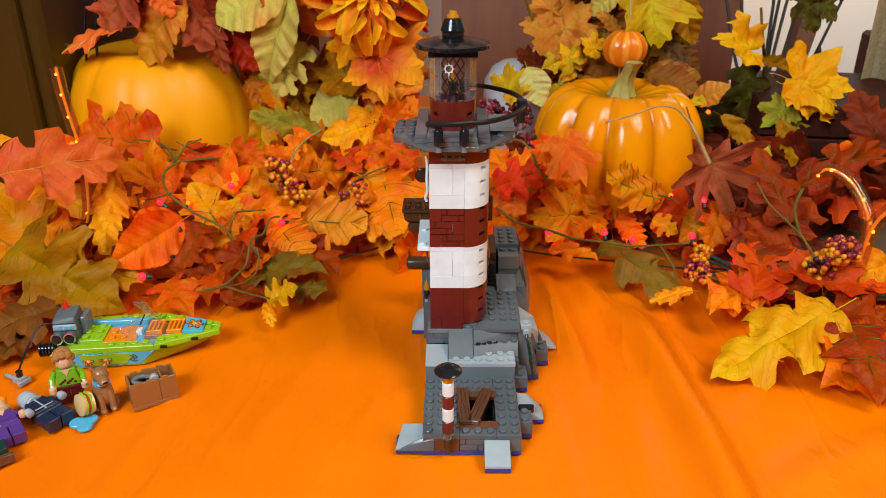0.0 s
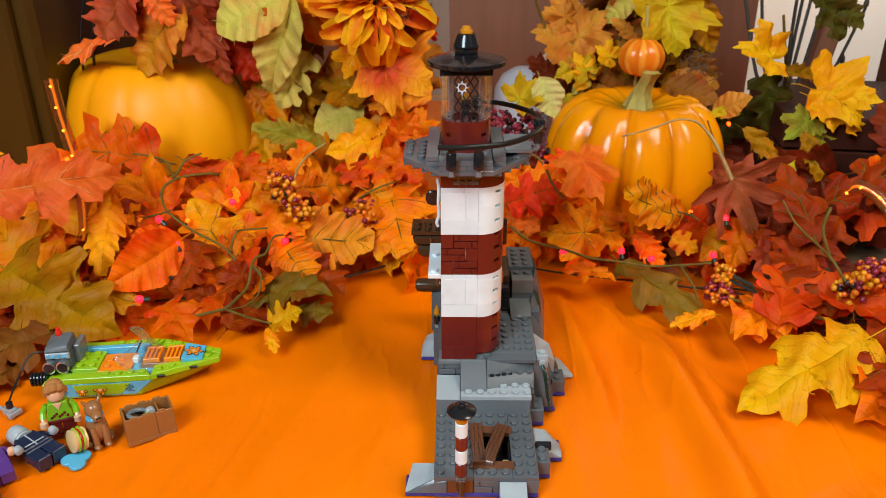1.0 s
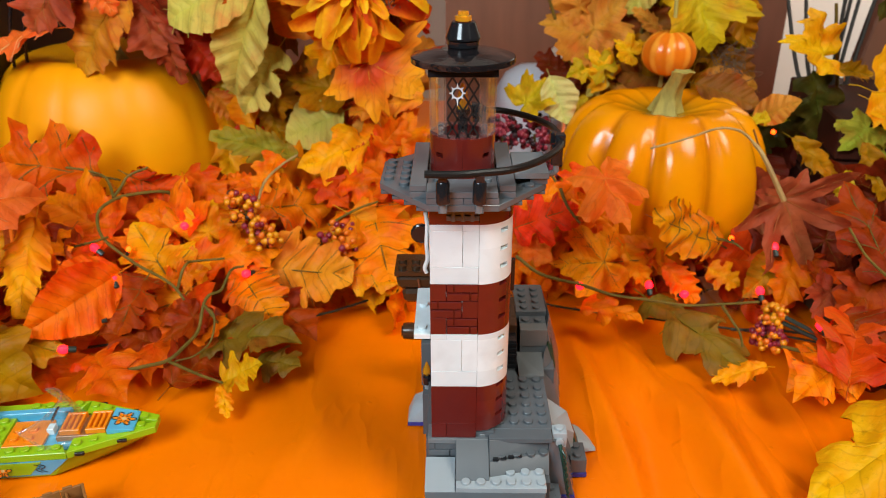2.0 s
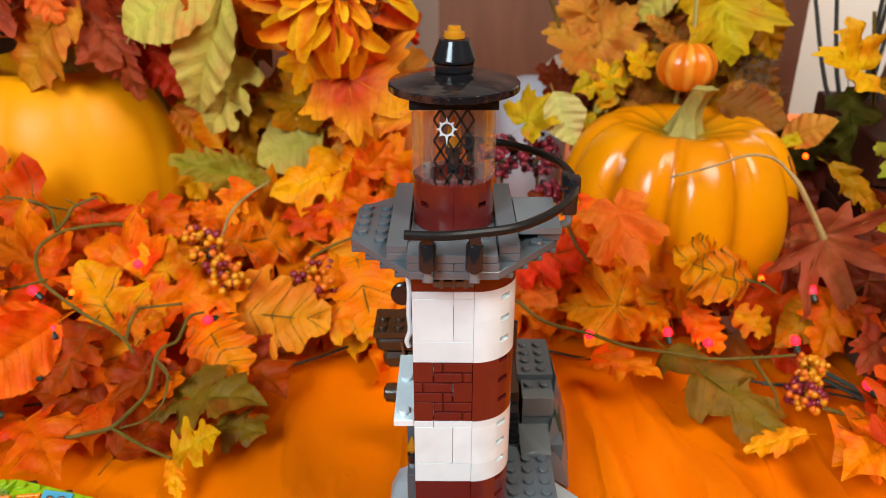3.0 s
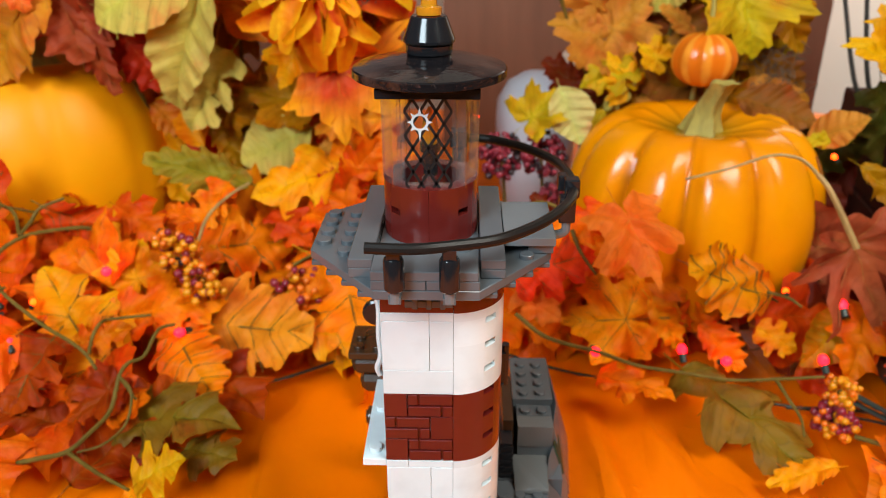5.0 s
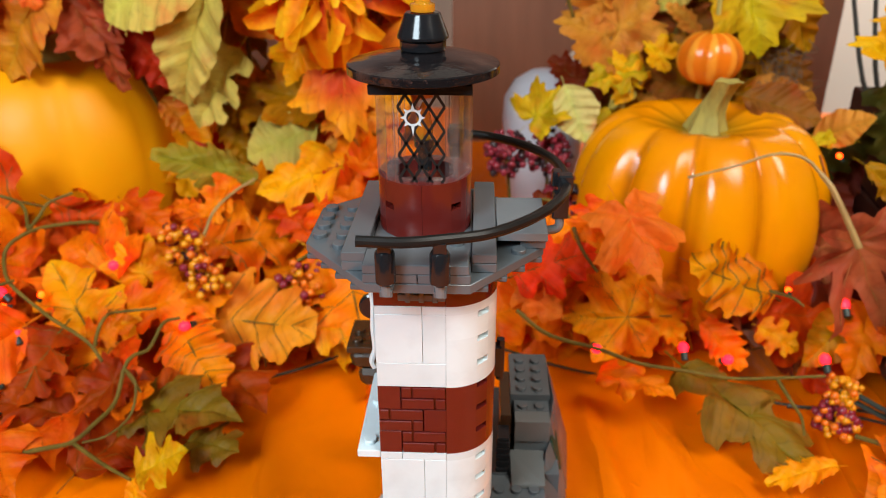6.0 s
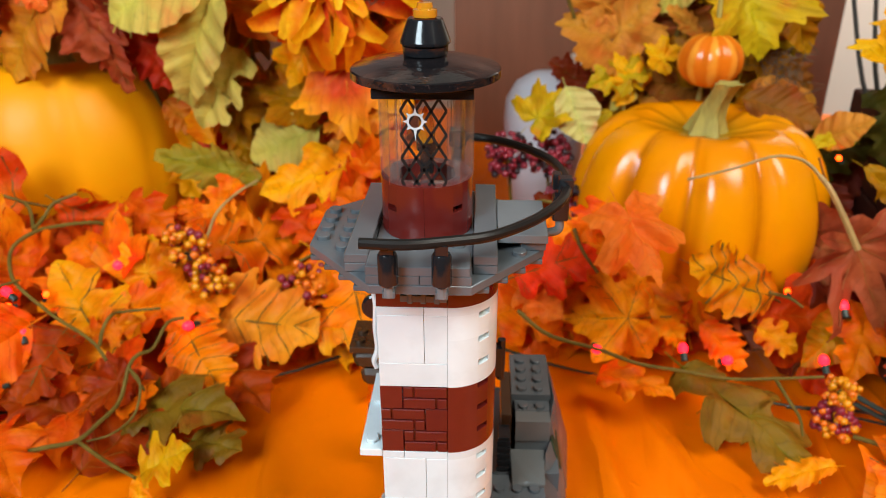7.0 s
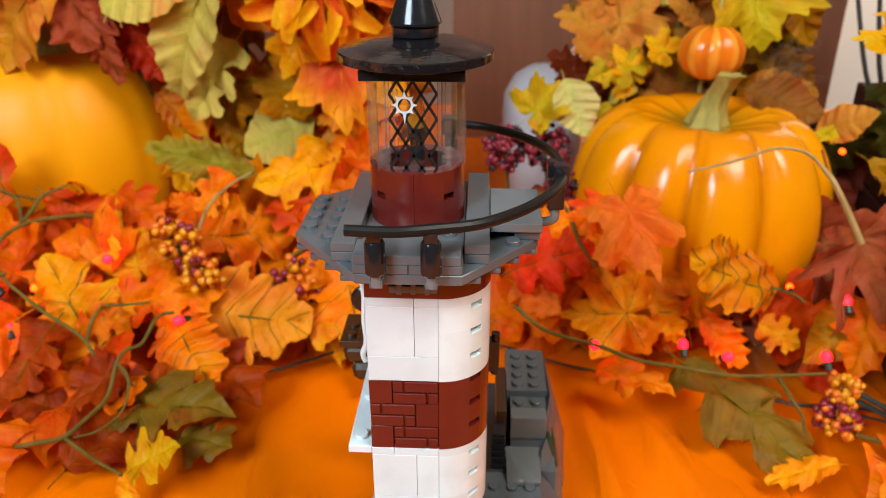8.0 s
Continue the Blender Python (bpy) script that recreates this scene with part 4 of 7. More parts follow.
def leaf_outline(kind, rnd):
    """The rim from the stalk round the tip and back, each point with its place on the rib, and the veins."""
    rim, veins = [], []
    ph = rnd.uniform(-0.06, 0.06)
    if kind == "maple":
        half = [(90, 0.70), (82, 0.54), (77, 0.57), (70, 0.46), (63, 0.40), (57, 0.46), (52, 0.54), (47, 0.52), (40, 0.63), (33, 0.52), (27, 0.53), (18, 0.42),
                (9, 0.36), (1, 0.38), (-5, 0.45), (-13, 0.43), (-21, 0.48), (-29, 0.40), (-40, 0.36), (-56, 0.30), (-75, 0.20), (-90, 0.05)]
        c = Vector((0.0, 0.30))
        turned = [(a + rnd.uniform(-2, 2), r * rnd.uniform(0.92, 1.1)) for a, r in half[::-1]]
        turned += [(180 - a + rnd.uniform(-2, 2), r * rnd.uniform(0.92, 1.1)) for a, r in half[1:-1]]
        turned.append((turned[0][0] + 360, turned[0][1]))
        corners = [c + r * Vector((math.cos(radians(a)), math.sin(radians(a)))) for a, r in turned]
        for p, q in zip(corners, corners[1:]):
            rim += [(p, c), (p.lerp(q, 0.5) + (p.lerp(q, 0.5) - c) * rnd.uniform(-0.02, 0.05), c)]
        rim.append(rim[0])
        for la, lr in ((90, 0.66), (39, 0.58), (141, 0.58), (-20, 0.40), (200, 0.40)):
            tip = c + lr * Vector((math.cos(radians(la)), math.sin(radians(la))))
            veins.append((c, tip, 0.011))
            for s in (-1, 1):
                for f in (0.4, 0.65):
                    a = radians(la + s * 36)
                    p = c.lerp(tip, f)
                    veins.append((p, p + 0.24 * lr * Vector((math.cos(a), math.sin(a))), 0.005))
        veins.append((Vector((0, -0.12)), c, 0.012))
    elif kind == "star":
        wide, core = 25, 0.13
        lobes = [(90, 0.72), (48, 0.68), (132, 0.66), (8, 0.52), (172, 0.52), (-38, 0.32), (218, 0.32)]
        lobes = [(a + rnd.uniform(-5, 5), r * rnd.uniform(0.9, 1.1)) for a, r in lobes]
        c = Vector((0.0, 0.30))
        n = 84
        for i in range(n + 1):
            a = -90 + 360 * i / n
            r = core
            for la, lr in lobes:
                d = abs((a - la + 180) % 360 - 180) / wide
                if d < 1:
                    r = max(r, core + (lr - core) * (1 - d ** 1.05))
            if r > core + 0.03:
                r *= 1 - 0.03 * saw(a / 15.0 + ph)
            d0 = abs((a + 90 + 180) % 360 - 180)
            r *= 0.35 + 0.65 * min(1.0, d0 / 22.0)
            rim.append((c + r * Vector((math.cos(radians(a)), math.sin(radians(a)))), c))
        for la, lr in lobes:
            tip = c + 0.93 * lr * Vector((math.cos(radians(la)), math.sin(radians(la))))
            veins.append((c, tip, 0.011))
        veins.append((Vector((0, -0.32)), c, 0.018))
    elif kind == "oak":
        half = [(0.012, 0.0), (0.10, 0.025), (0.20, 0.02), (0.29, 0.07), (0.34, 0.17), (0.28, 0.20), (0.19, 0.235), (0.17, 0.285), (0.24, 0.305), (0.34, 0.32), (0.37, 0.38),
                (0.43, 0.45), (0.40, 0.53), (0.32, 0.53), (0.21, 0.555), (0.18, 0.605), (0.23, 0.64), (0.29, 0.69), (0.31, 0.78), (0.24, 0.79), (0.175, 0.81), (0.15, 0.87), (0.08, 0.94), (0.0, 1.0)]
        for side in (1, -1):
            k = rnd.uniform(0.88, 1.08)
            pts = [Vector((side * w * k * rnd.uniform(0.9, 1.1), min(1.0, y + (rnd.uniform(-0.018, 0.018) if 0 < y < 1 else 0)))) for w, y in half]
            line = []
            for p, q in zip(pts, pts[1:]):
                line += [p, p.lerp(q, 0.5) + Vector((side * rnd.uniform(-0.004, 0.010), 0))]
            line.append(pts[-1])
            line = [(p, Vector((0, 0.94 * (0.75 * p.y + 0.25 * i / (len(line) - 1))))) for i, p in enumerate(line)]
            rim += line if side > 0 else line[::-1][1:-1]
        rim.append(rim[0])
        veins.append((Vector((0, -0.14)), Vector((0, 0.96)), 0.013))
        for v, w, y in ((0.06, 0.26, 0.14), (0.24, 0.36, 0.45), (0.50, 0.25, 0.73)):
            for s in (-1, 1):
                veins.append((Vector((0, v)), Vector((s * w, y)), 0.007))
                veins.append((Vector((s * w * 0.5, (v + y) * 0.5)), Vector((s * w * 0.85, (v + y) * 0.5 - 0.03)), 0.004))
    else:
        n = 44
        count = {"ovate": 0, "jag": 5.5, "slim": 4.5}[kind]
        side = []
        for i in range(n + 1):
            v = i / n
            if kind == "ovate":
                w = 0.30 * math.sin(math.pi * v ** 0.85) ** 0.8 * (1 - 0.04 * saw(v * 14))
                y = v
            else:
                env = math.sin(math.pi * min(1, v * 0.97 + 0.02) ** 0.9) ** 0.55
                lob = 0.5 - 0.5 * math.cos(2 * math.pi * count * v + ph * 6)
                w = 0.40 * env * (0.70 + 0.30 * lob ** 0.6) * (1 - 0.13 * saw(v * count * 3 + 0.2))
                y = v + 0.10 * (lob - 0.3) * env
                w *= 0.8 if kind == "jag" else 0.58
            side.append((w, min(max(y, 0.0), 1.02), v))
        skew = rnd.uniform(0.88, 1.1)
        rim = [(Vector((w, y)), Vector((0, v * 0.94))) for w, y, v in side]
        rim += [(Vector((-w * skew, y + 0.012)), Vector((0, v * 0.94))) for w, y, v in reversed(side[1:-1])]
        rim.append(rim[0])
        veins.append((Vector((0, -0.14)), Vector((0, 0.96)), 0.013))
        steps = int(round(count)) + 1 if count else 6
        for k in range(steps):
            v = (k + 0.25) / (steps + 0.4)
            for s in (-1, 1):
                w = 0.30 * math.sin(math.pi * (v + 0.12)) ** 0.6
                veins.append((Vector((0, v)), Vector((s * w * 0.9, v + 0.17)), 0.006))
    jit = [rnd.uniform(-1, 1) for _ in range(8)]
    wob = lambda i: 1 + 0.035 * sum(j * math.sin((k + 2) * 6.2832 * i / len(rim) + 5 * j) for k, j in enumerate(jit)) / 1.6
    rim = [(c + (q - c) * wob(i), c) for i, (q, c) in enumerate(rim[:-1])]
    return rim + [rim[0]], [(a, b, 0.5 * w) for a, b, w in veins]


def leaf_mesh(kind, colour, variant, rib=False):
    """One leaf, a unit long from stalk to tip; rib gives it the garland's moulded green plastic veins."""
    key = (kind, colour, variant, rib)
    if key in LEAF_MESHES:
        return LEAF_MESHES[key]
    rnd = random.Random(f"{kind} {variant}")
    rim, veins = leaf_outline(kind, rnd)
    cup, arch, twist = rnd.uniform(-0.6, 0.4), rnd.uniform(-0.4, 0.1), rnd.uniform(-0.3, 0.3)
    pleats = {"oak": 3.5, "jag": 5.5, "slim": 4.5}.get(kind, 6)
    wave, wp = rnd.uniform(0.045, 0.085) * (0.45 if kind == "ovate" else 1.0), rnd.uniform(0, 6)
    fold, hook = rnd.uniform(-0.05, 0.3), rnd.uniform(-0.5, 0.3)

    def bend(x, y):
        ripple = wave * math.sin(9 * y + wp + 3 * x) * min(1, abs(x) * 4) + 0.4 * wave * math.sin(23 * x + 17 * y + wp)
        if kind in ("maple", "star"):
            a, r = math.atan2(y - 0.3, x), math.hypot(x, y - 0.3)
            ripple += 0.09 * r * math.cos(6.9 * (a - 1.57))
        else:
            ripple += 0.022 * math.cos(6.2832 * pleats * (y - 0.55 * abs(x))) * min(1, abs(x) * 5)
        tip = max(0.0, y - 0.62)
        return fold * abs(x) + hook * tip * tip + cup * x * x * 1.6 + arch * (y - 0.45) ** 2 + twist * x * (y - 0.4) + ripple - 0.03 * math.exp(-(x / 0.03) ** 2)

    def height(p):
        y = min(max(p[1], 0.0), 1.0)
        return bend(p[0], p[1]) - bend(0.0, 0.0) * (1 - y) - bend(0.0, 1.0) * y

    bm = bmesh.new()
    rings = []
    for f in (0.04 if kind in ("maple", "star") else 0.0, 0.2, 0.37, 0.54, 0.7, 0.86, 1.0):
        rings.append([])
        for p, c in rim[:-1]:
            q = c.lerp(p, f)
            rings[-1].append(bm.verts.new((q.x, q.y, height(q))))
    n = len(rings[0])
    for lo, hi in zip(rings, rings[1:]):
        for i in range(n):
            bm.faces.new((lo[i], hi[i], hi[(i + 1) % n], lo[(i + 1) % n]))
    if kind in ("maple", "star"):
        bm.faces.new(rings[0][::-1])
    for a, b, w in veins:
        w *= (1.4 if abs(b.x) < 0.001 else 0.85) if rib else 1.0
        d = (b - a).normalized()
        s = Vector((-d.y, d.x)) * w
        cols = []
        for k in range(6):
            t = k / 5
            p = a.lerp(b, t)
            ww = s * (1 - 0.75 * t)
            h = height(p)
            cols.append([bm.verts.new((p.x + ww.x, p.y + ww.y, h - 0.002)), bm.verts.new((p.x, p.y, h + (0.011 if rib else 0.007))), bm.verts.new((p.x - ww.x, p.y - ww.y, h - 0.002)), bm.verts.new((p.x, p.y, h - 0.012))])
        for c, e in zip(cols, cols[1:]):
            for k in range(4):
                bm.faces.new((c[k], c[(k + 1) % 4], e[(k + 1) % 4], e[k])).material_index = 1
    me = bpy.data.meshes.new(f"{kind}_leaf")
    bmesh.ops.recalc_face_normals(bm, faces=bm.faces)
    bm.to_mesh(me)
    bm.free()
    me.materials.append(LEAF_MATS[colour])
    me.materials.append(VINE if rib else VEIN_MATS[colour])
    me.shade_smooth()
    LEAF_MESHES[key] = me
    return me


def leaf(parent, kind, colour, size, m, variant=0):
    ob = new("leaf", leaf_mesh(kind, colour, variant))
    ob.parent = parent
    ob.matrix_local = m @ Matrix.Translation((0, -0.48 * size, 0)) @ Matrix.Scale(size, 4)
    return ob


def leaf_from(parent, kind, colour, base, tip, turn=0, wide=1.0, variant=0, rib=False):
    """A leaf that grows from base to tip, its face to the front of the table and turned about its midrib."""
    b, t = Vector(base), Vector(tip)
    along = (t - b).normalized()
    face = Vector((0, -0.78, 0.62)) if max(b.z, t.z) > 0.045 else Vector((0, -0.30, 0.95))
    across = along.cross(face).normalized()
    face = across.cross(along)
    turned = Matrix((across, along, face)).transposed().to_4x4() @ Matrix.Rotation(radians(turn), 4, "Y")
    size = (t - b).length
    ob = new("leaf", leaf_mesh(kind, colour, variant, rib))
    ob.parent = parent
    ob.matrix_local = Matrix.Translation(b) @ turned @ Matrix.Diagonal((size * wide, size, size, 1))
    return ob


def filler(parent, rnd, count, kinds, colours, xr, yr, zf, sizes, face=(0, -0.7, 0.75), loose=0.5):
    """Leaves heaped over a patch of the table; zf gives the heap's height range at (x, y)."""
    for _ in range(count):
        x, y = rnd.uniform(*xr), rnd.uniform(*yr)
        lo, hi = zf(x, y)
        nrm = (Vector(face) + Vector([rnd.gauss(0, loose) for _ in range(3)])).normalized()
        q = nrm.to_track_quat("Z", "Y") @ Euler((0, 0, rnd.uniform(0, 6.28))).to_quaternion()
        m = Matrix.Translation((x, y, rnd.uniform(lo, hi))) @ q.to_matrix().to_4x4()
        leaf(parent, rnd.choice(kinds), rnd.choice(colours), rnd.uniform(*sizes), m, rnd.randrange(3))


PALE_STEM = wood("pale_brown_stalk", (0.46, 0.27, 0.08), 120, 0.5)
DARK_WIRE = plastic("dark_green_wire", (0.02, 0.028, 0.02), 0.4)


def vine(parent, pts, r=0.0013, name="stem", mat=None):
    bm = bmesh.new()
    tube(bm, pts, r, 7, 6, 0.7)
    return part(name, bm, mat or VINE, parent, scale=1)


garlands = {
    "front": thing("leaf_garland", pose(-0.2, 0.2, 0), "artificial garland of orange and red fabric leaves on green stems", "garland", "leaf garlands"),
    "side": thing("leaf_garland", pose(0.25, 0.2, 0), "artificial garland of orange, gold and maroon fabric leaves", "garland", "leaf garlands"),
    "bouquet": thing("leaf_bouquet", pose(-0.13, 0.36, 0), "autumn bouquet with red, pale green and peach fabric leaves", "bouquet", "leaf bouquets"),
    "bouquet_b": thing("leaf_bouquet", pose(0.18, 0.40, 0), "autumn bouquet with tan, yellow and green fabric leaves", "bouquet", "leaf bouquets"),
}
for g in garlands.values():
    g.matrix_world = Matrix.Identity(4)
FRONT, SIDE, BOUQUET, BOUQUET_B = garlands.values()

# leaves that can be told apart, one by one
leaf_from(FRONT, "oak", "fire", (-0.271, 0.249, 0.101), (-0.365, 0.262, 0.108), 0, 1.0, 0, True)
leaf_from(FRONT, "oak", "pink", (-0.362, 0.120, 0.118), (-0.275, 0.170, 0.114), 0, 0.85, 1)
leaf_from(FRONT, "oak", "orange", (-0.336, 0.210, 0.114), (-0.400, 0.200, 0.101), 0, 0.7, 2)
leaf_from(FRONT, "oak", "gold", (-0.430, 0.200, 0.110), (-0.391, 0.200, 0.126), 0, 0.8, 0)
leaf_from(FRONT, "oak", "gold", (-0.342, 0.140, 0.033), (-0.409, 0.170, 0.087), 0, 1.0, 1)
leaf_from(FRONT, "oak", "orange", (-0.331, 0.160, 0.055), (-0.390, 0.150, 0.048), 0, 1.0, 2)
leaf_from(FRONT, "oak", "olive", (-0.360, 0.110, 0.057), (-0.261, 0.085, 0.008), 0, 1.0, 0)
leaf_from(FRONT, "jag", "olive", (-0.335, 0.115, 0.033), (-0.247, 0.100, 0.031), 0, 0.7, 1)
leaf_from(FRONT, "jag", "gold", (-0.288, 0.170, 0.100), (-0.290, 0.125, 0.043), 0, 0.85, 1)
leaf_from(FRONT, "oak", "shaded_rust", (-0.270, 0.185, 0.085), (-0.289, 0.165, 0.053), 0, 1.0, 0)
leaf_from(FRONT, "ovate", "fire", (-0.227, 0.155, 0.064), (-0.276, 0.100, 0.045), -32, 1.05, 2)
leaf_from(FRONT, "maple", "orange", (-0.249, 0.205, 0.064), (-0.306, 0.220, 0.098), 0, 1.0, 1)
leaf_from(FRONT, "oak", "orange", (-0.286, 0.160, 0.061), (-0.280, 0.190, 0.087), 0, 1.1, 0)
leaf_from(FRONT, "oak", "gold", (-0.185, 0.160, 0.033), (-0.233, 0.203, 0.082), 0, 0.95, 2, True)
leaf_from(FRONT, "maple", "gold", (-0.201, 0.180, 0.062), (-0.173, 0.165, 0.037), 0, 1.0, 0)
leaf_from(FRONT, "oak", "orange", (-0.185, 0.185, 0.056), (-0.120, 0.210, 0.057), 0, 0.75, 1)
leaf_from(FRONT, "oak", "orange", (-0.151, 0.223, 0.082), (-0.089, 0.270, 0.071), 0, 0.95, 2, True)
leaf_from(FRONT, "jag", "peach", (-0.162, 0.200, 0.047), (-0.065, 0.190, 0.043), 0, 1.15, 0, True)
leaf_from(FRONT, "jag", "orange", (-0.152, 0.190, 0.046), (-0.117, 0.150, 0.021), 0, 1.35, 2, True)
leaf_from(FRONT, "oak", "shaded_rust", (-0.212, 0.165, 0.055), (-0.224, 0.120, 0.026), 0, 1.0, 0, True)
leaf_from(FRONT, "maple", "shaded_rust", (-0.167, 0.150, 0.040), (-0.192, 0.120, 0.026), 0, 1.0, 2)
leaf_from(FRONT, "ovate", "fire", (-0.234, 0.170, 0.058), (-0.269, 0.120, 0.049), -10, 1.2, 0)
leaf_from(FRONT, "oak", "fire", (-0.236, 0.110, 0.022), (-0.199, 0.070, 0.012), 0, 1.0, 1)
leaf_from(FRONT, "oak", "shaded_rust", (-0.196, 0.130, 0.017), (-0.237, 0.120, 0.032), 0, 1.0, 1)
leaf_from(FRONT, "oak", "moss", (-0.166, 0.135, 0.014), (-0.092, 0.115, 0.029), 0, 0.85, 1)
leaf_from(FRONT, "oak", "moss", (-0.125, 0.115, 0.015), (-0.091, 0.100, 0.021), 0, 1.1, 2)
leaf_from(FRONT, "oak", "yellow", (-0.139, 0.080, 0.020), (-0.114, 0.091, 0.029), 0, 1.5, 0)
leaf_from(FRONT, "slim", "amber", (-0.141, 0.080, 0.019), (-0.132, 0.062, 0.007), 0, 1.1, 1)
leaf_from(FRONT, "oak", "orange", (-0.056, 0.250, 0.078), (-0.035, 0.195, 0.022), 0, 1.25, 1, True)
leaf_from(FRONT, "oak", "gold", (-0.080, 0.205, 0.042), (-0.028, 0.195, 0.033), 0, 1.0, 2, True)
leaf_from(FRONT, "jag", "red", (-0.249, 0.245, 0.105), (-0.197, 0.250, 0.078), 35, 0.9, 0, True)
leaf_from(FRONT, "oak", "fire", (-0.206, 0.255, 0.102), (-0.166, 0.240, 0.083), 0, 0.9, 1)
leaf_from(FRONT, "maple", "amber", (-0.169, 0.200, 0.063), (-0.198, 0.220, 0.094), 0, 0.85, 2)
leaf_from(FRONT, "jag", "fire", (-0.145, 0.250, 0.087), (-0.175, 0.265, 0.097), 0, 1.0, 1)
leaf_from(FRONT, "maple", "fire", (-0.190, 0.200, 0.061), (-0.236, 0.235, 0.085), 0, 1.2, 1)
leaf_from(FRONT, "oak", "fire", (-0.250, 0.200, 0.065), (-0.307, 0.225, 0.085), 0, 1.0, 2)
leaf_from(FRONT, "oak", "orange", (-0.271, 0.200, 0.069), (-0.300, 0.190, 0.070), 0, 1.0, 0)
leaf_from(FRONT, "oak", "orange", (-0.199, 0.165, 0.050), (-0.170, 0.175, 0.056), 0, 1.0, 0)
leaf_from(FRONT, "oak", "amber", (-0.044, 0.292, 0.120), (-0.117, 0.264, 0.104), 0, 0.85, 2)
leaf_from(FRONT, "jag", "fire", (-0.060, 0.270, 0.099), (-0.031, 0.285, 0.140), 40, 1.0, 0)
leaf_from(FRONT, "maple", "orange", (-0.036, 0.275, 0.107), (-0.022, 0.295, 0.145), 0, 1.0, 1)
leaf_from(FRONT, "oak", "fire", (-0.081, 0.265, 0.094), (-0.035, 0.250, 0.082), 0, 0.9, 1)
leaf_from(FRONT, "jag", "red", (-0.076, 0.275, 0.097), (-0.056, 0.285, 0.122), 0, 0.8, 2)
leaf_from(FRONT, "oak", "red", (-0.102, 0.270, 0.094), (-0.074, 0.250, 0.074), 0, 1.0, 0)
leaf_from(FRONT, "oak", "orange", (-0.129, 0.262, 0.116), (-0.149, 0.245, 0.086), 0, 0.9, 0)
leaf_from(FRONT, "oak", "fire", (-0.021, 0.240, 0.088), (-0.063, 0.260, 0.108), 0, 0.8, 1)
# dark leaves added behind the boat, standing in for shade on leaf and cloth
leaf_from(FRONT, "oak", "brown", (-0.310, 0.075, 0.017), (-0.357, 0.030, 0.008), 0, 1.1, 1)
leaf_from(FRONT, "oak", "shaded_rust", (-0.346, 0.100, 0.017), (-0.380, 0.070, 0.012), 0, 1.0, 2)
leaf_from(FRONT, "jag", "brown", (-0.328, 0.060, 0.010), (-0.336, 0.004, 0.006), 0, 1.0, 0)
leaf_from(BOUQUET, "jag", "sage", (-0.118, 0.275, 0.110), (-0.186, 0.267, 0.131), 0, 0.75, 1)
leaf_from(BOUQUET, "ovate", "pale", (-0.084, 0.325, 0.135), (-0.135, 0.312, 0.113), 0, 1.5, 1)
leaf_from(BOUQUET, "ovate", "pale", (-0.148, 0.318, 0.246), (-0.222, 0.312, 0.212), 0, 1.45, 2)
leaf_from(BOUQUET, "ovate", "pale", (-0.144, 0.318, 0.244), (-0.173, 0.310, 0.153), 0, 0.8, 0)
leaf_from(BOUQUET, "oak", "pale", (-0.135, 0.325, 0.190), (-0.168, 0.314, 0.134), 0, 1.0, 0)
leaf_from(BOUQUET, "slim", "pale", (-0.149, 0.324, 0.179), (-0.140, 0.320, 0.150), 0, 0.8, 0)
leaf_from(BOUQUET, "maple", "amber", (-0.083, 0.314, 0.203), (-0.100, 0.308, 0.167), 0, 1.2, 0)
leaf_from(BOUQUET, "maple", "flame", (-0.083, 0.318, 0.187), (-0.010, 0.303, 0.155), 0, 1.2, 1)
leaf_from(BOUQUET, "jag", "tan", (-0.096, 0.345, 0.139), (-0.146, 0.345, 0.165), 0, 0.9, 0)
leaf_from(BOUQUET, "maple", "olive", (-0.080, 0.333, 0.150), (-0.136, 0.330, 0.164), 0, 1.0, 2)
leaf_from(BOUQUET, "maple", "olive", (-0.155, 0.338, 0.133), (-0.122, 0.336, 0.164), 0, 1.0, 0)
leaf_from(BOUQUET, "slim", "peach", (-0.013, 0.300, 0.152), (-0.076, 0.300, 0.139), 0, 0.95, 1)
leaf_from(BOUQUET, "ovate", "tan", (-0.037, 0.305, 0.134), (-0.078, 0.305, 0.122), 0, 0.8, 2)
leaf_from(BOUQUET, "jag", "rose", (-0.297, 0.312, 0.266), (-0.333, 0.312, 0.206), 0, 1.4, 0)
leaf_from(BOUQUET, "slim", "pink", (-0.314, 0.312, 0.208), (-0.380, 0.312, 0.180), 25, 1.0, 1)
leaf_from(BOUQUET, "jag", "pink", (-0.280, 0.302, 0.254), (-0.261, 0.302, 0.220), 0, 1.1, 2)
leaf_from(BOUQUET, "jag", "blush", (-0.254, 0.320, 0.243), (-0.300, 0.314, 0.172), 0, 1.25, 2)
leaf_from(BOUQUET, "jag", "rose", (-0.251, 0.318, 0.253), (-0.234, 0.312, 0.185), 0, 1.3, 0)
leaf_from(BOUQUET, "jag", "rose", (-0.236, 0.316, 0.226), (-0.217, 0.314, 0.162), 20, 0.8, 1)
leaf_from(BOUQUET, "jag", "crimson", (-0.219, 0.332, 0.208), (-0.189, 0.328, 0.162), 0, 1.2, 1)
leaf_from(BOUQUET, "jag", "peach", (-0.206, 0.345, 0.148), (-0.183, 0.342, 0.123), 0, 1.2, 2)
leaf_from(BOUQUET, "jag", "lemon", (-0.179, 0.350, 0.169), (-0.198, 0.347, 0.141), 0, 1.1, 0)
leaf_from(BOUQUET, "maple", "crimson", (-0.160, 0.352, 0.141), (-0.192, 0.348, 0.107), 0, 1.1, 2)
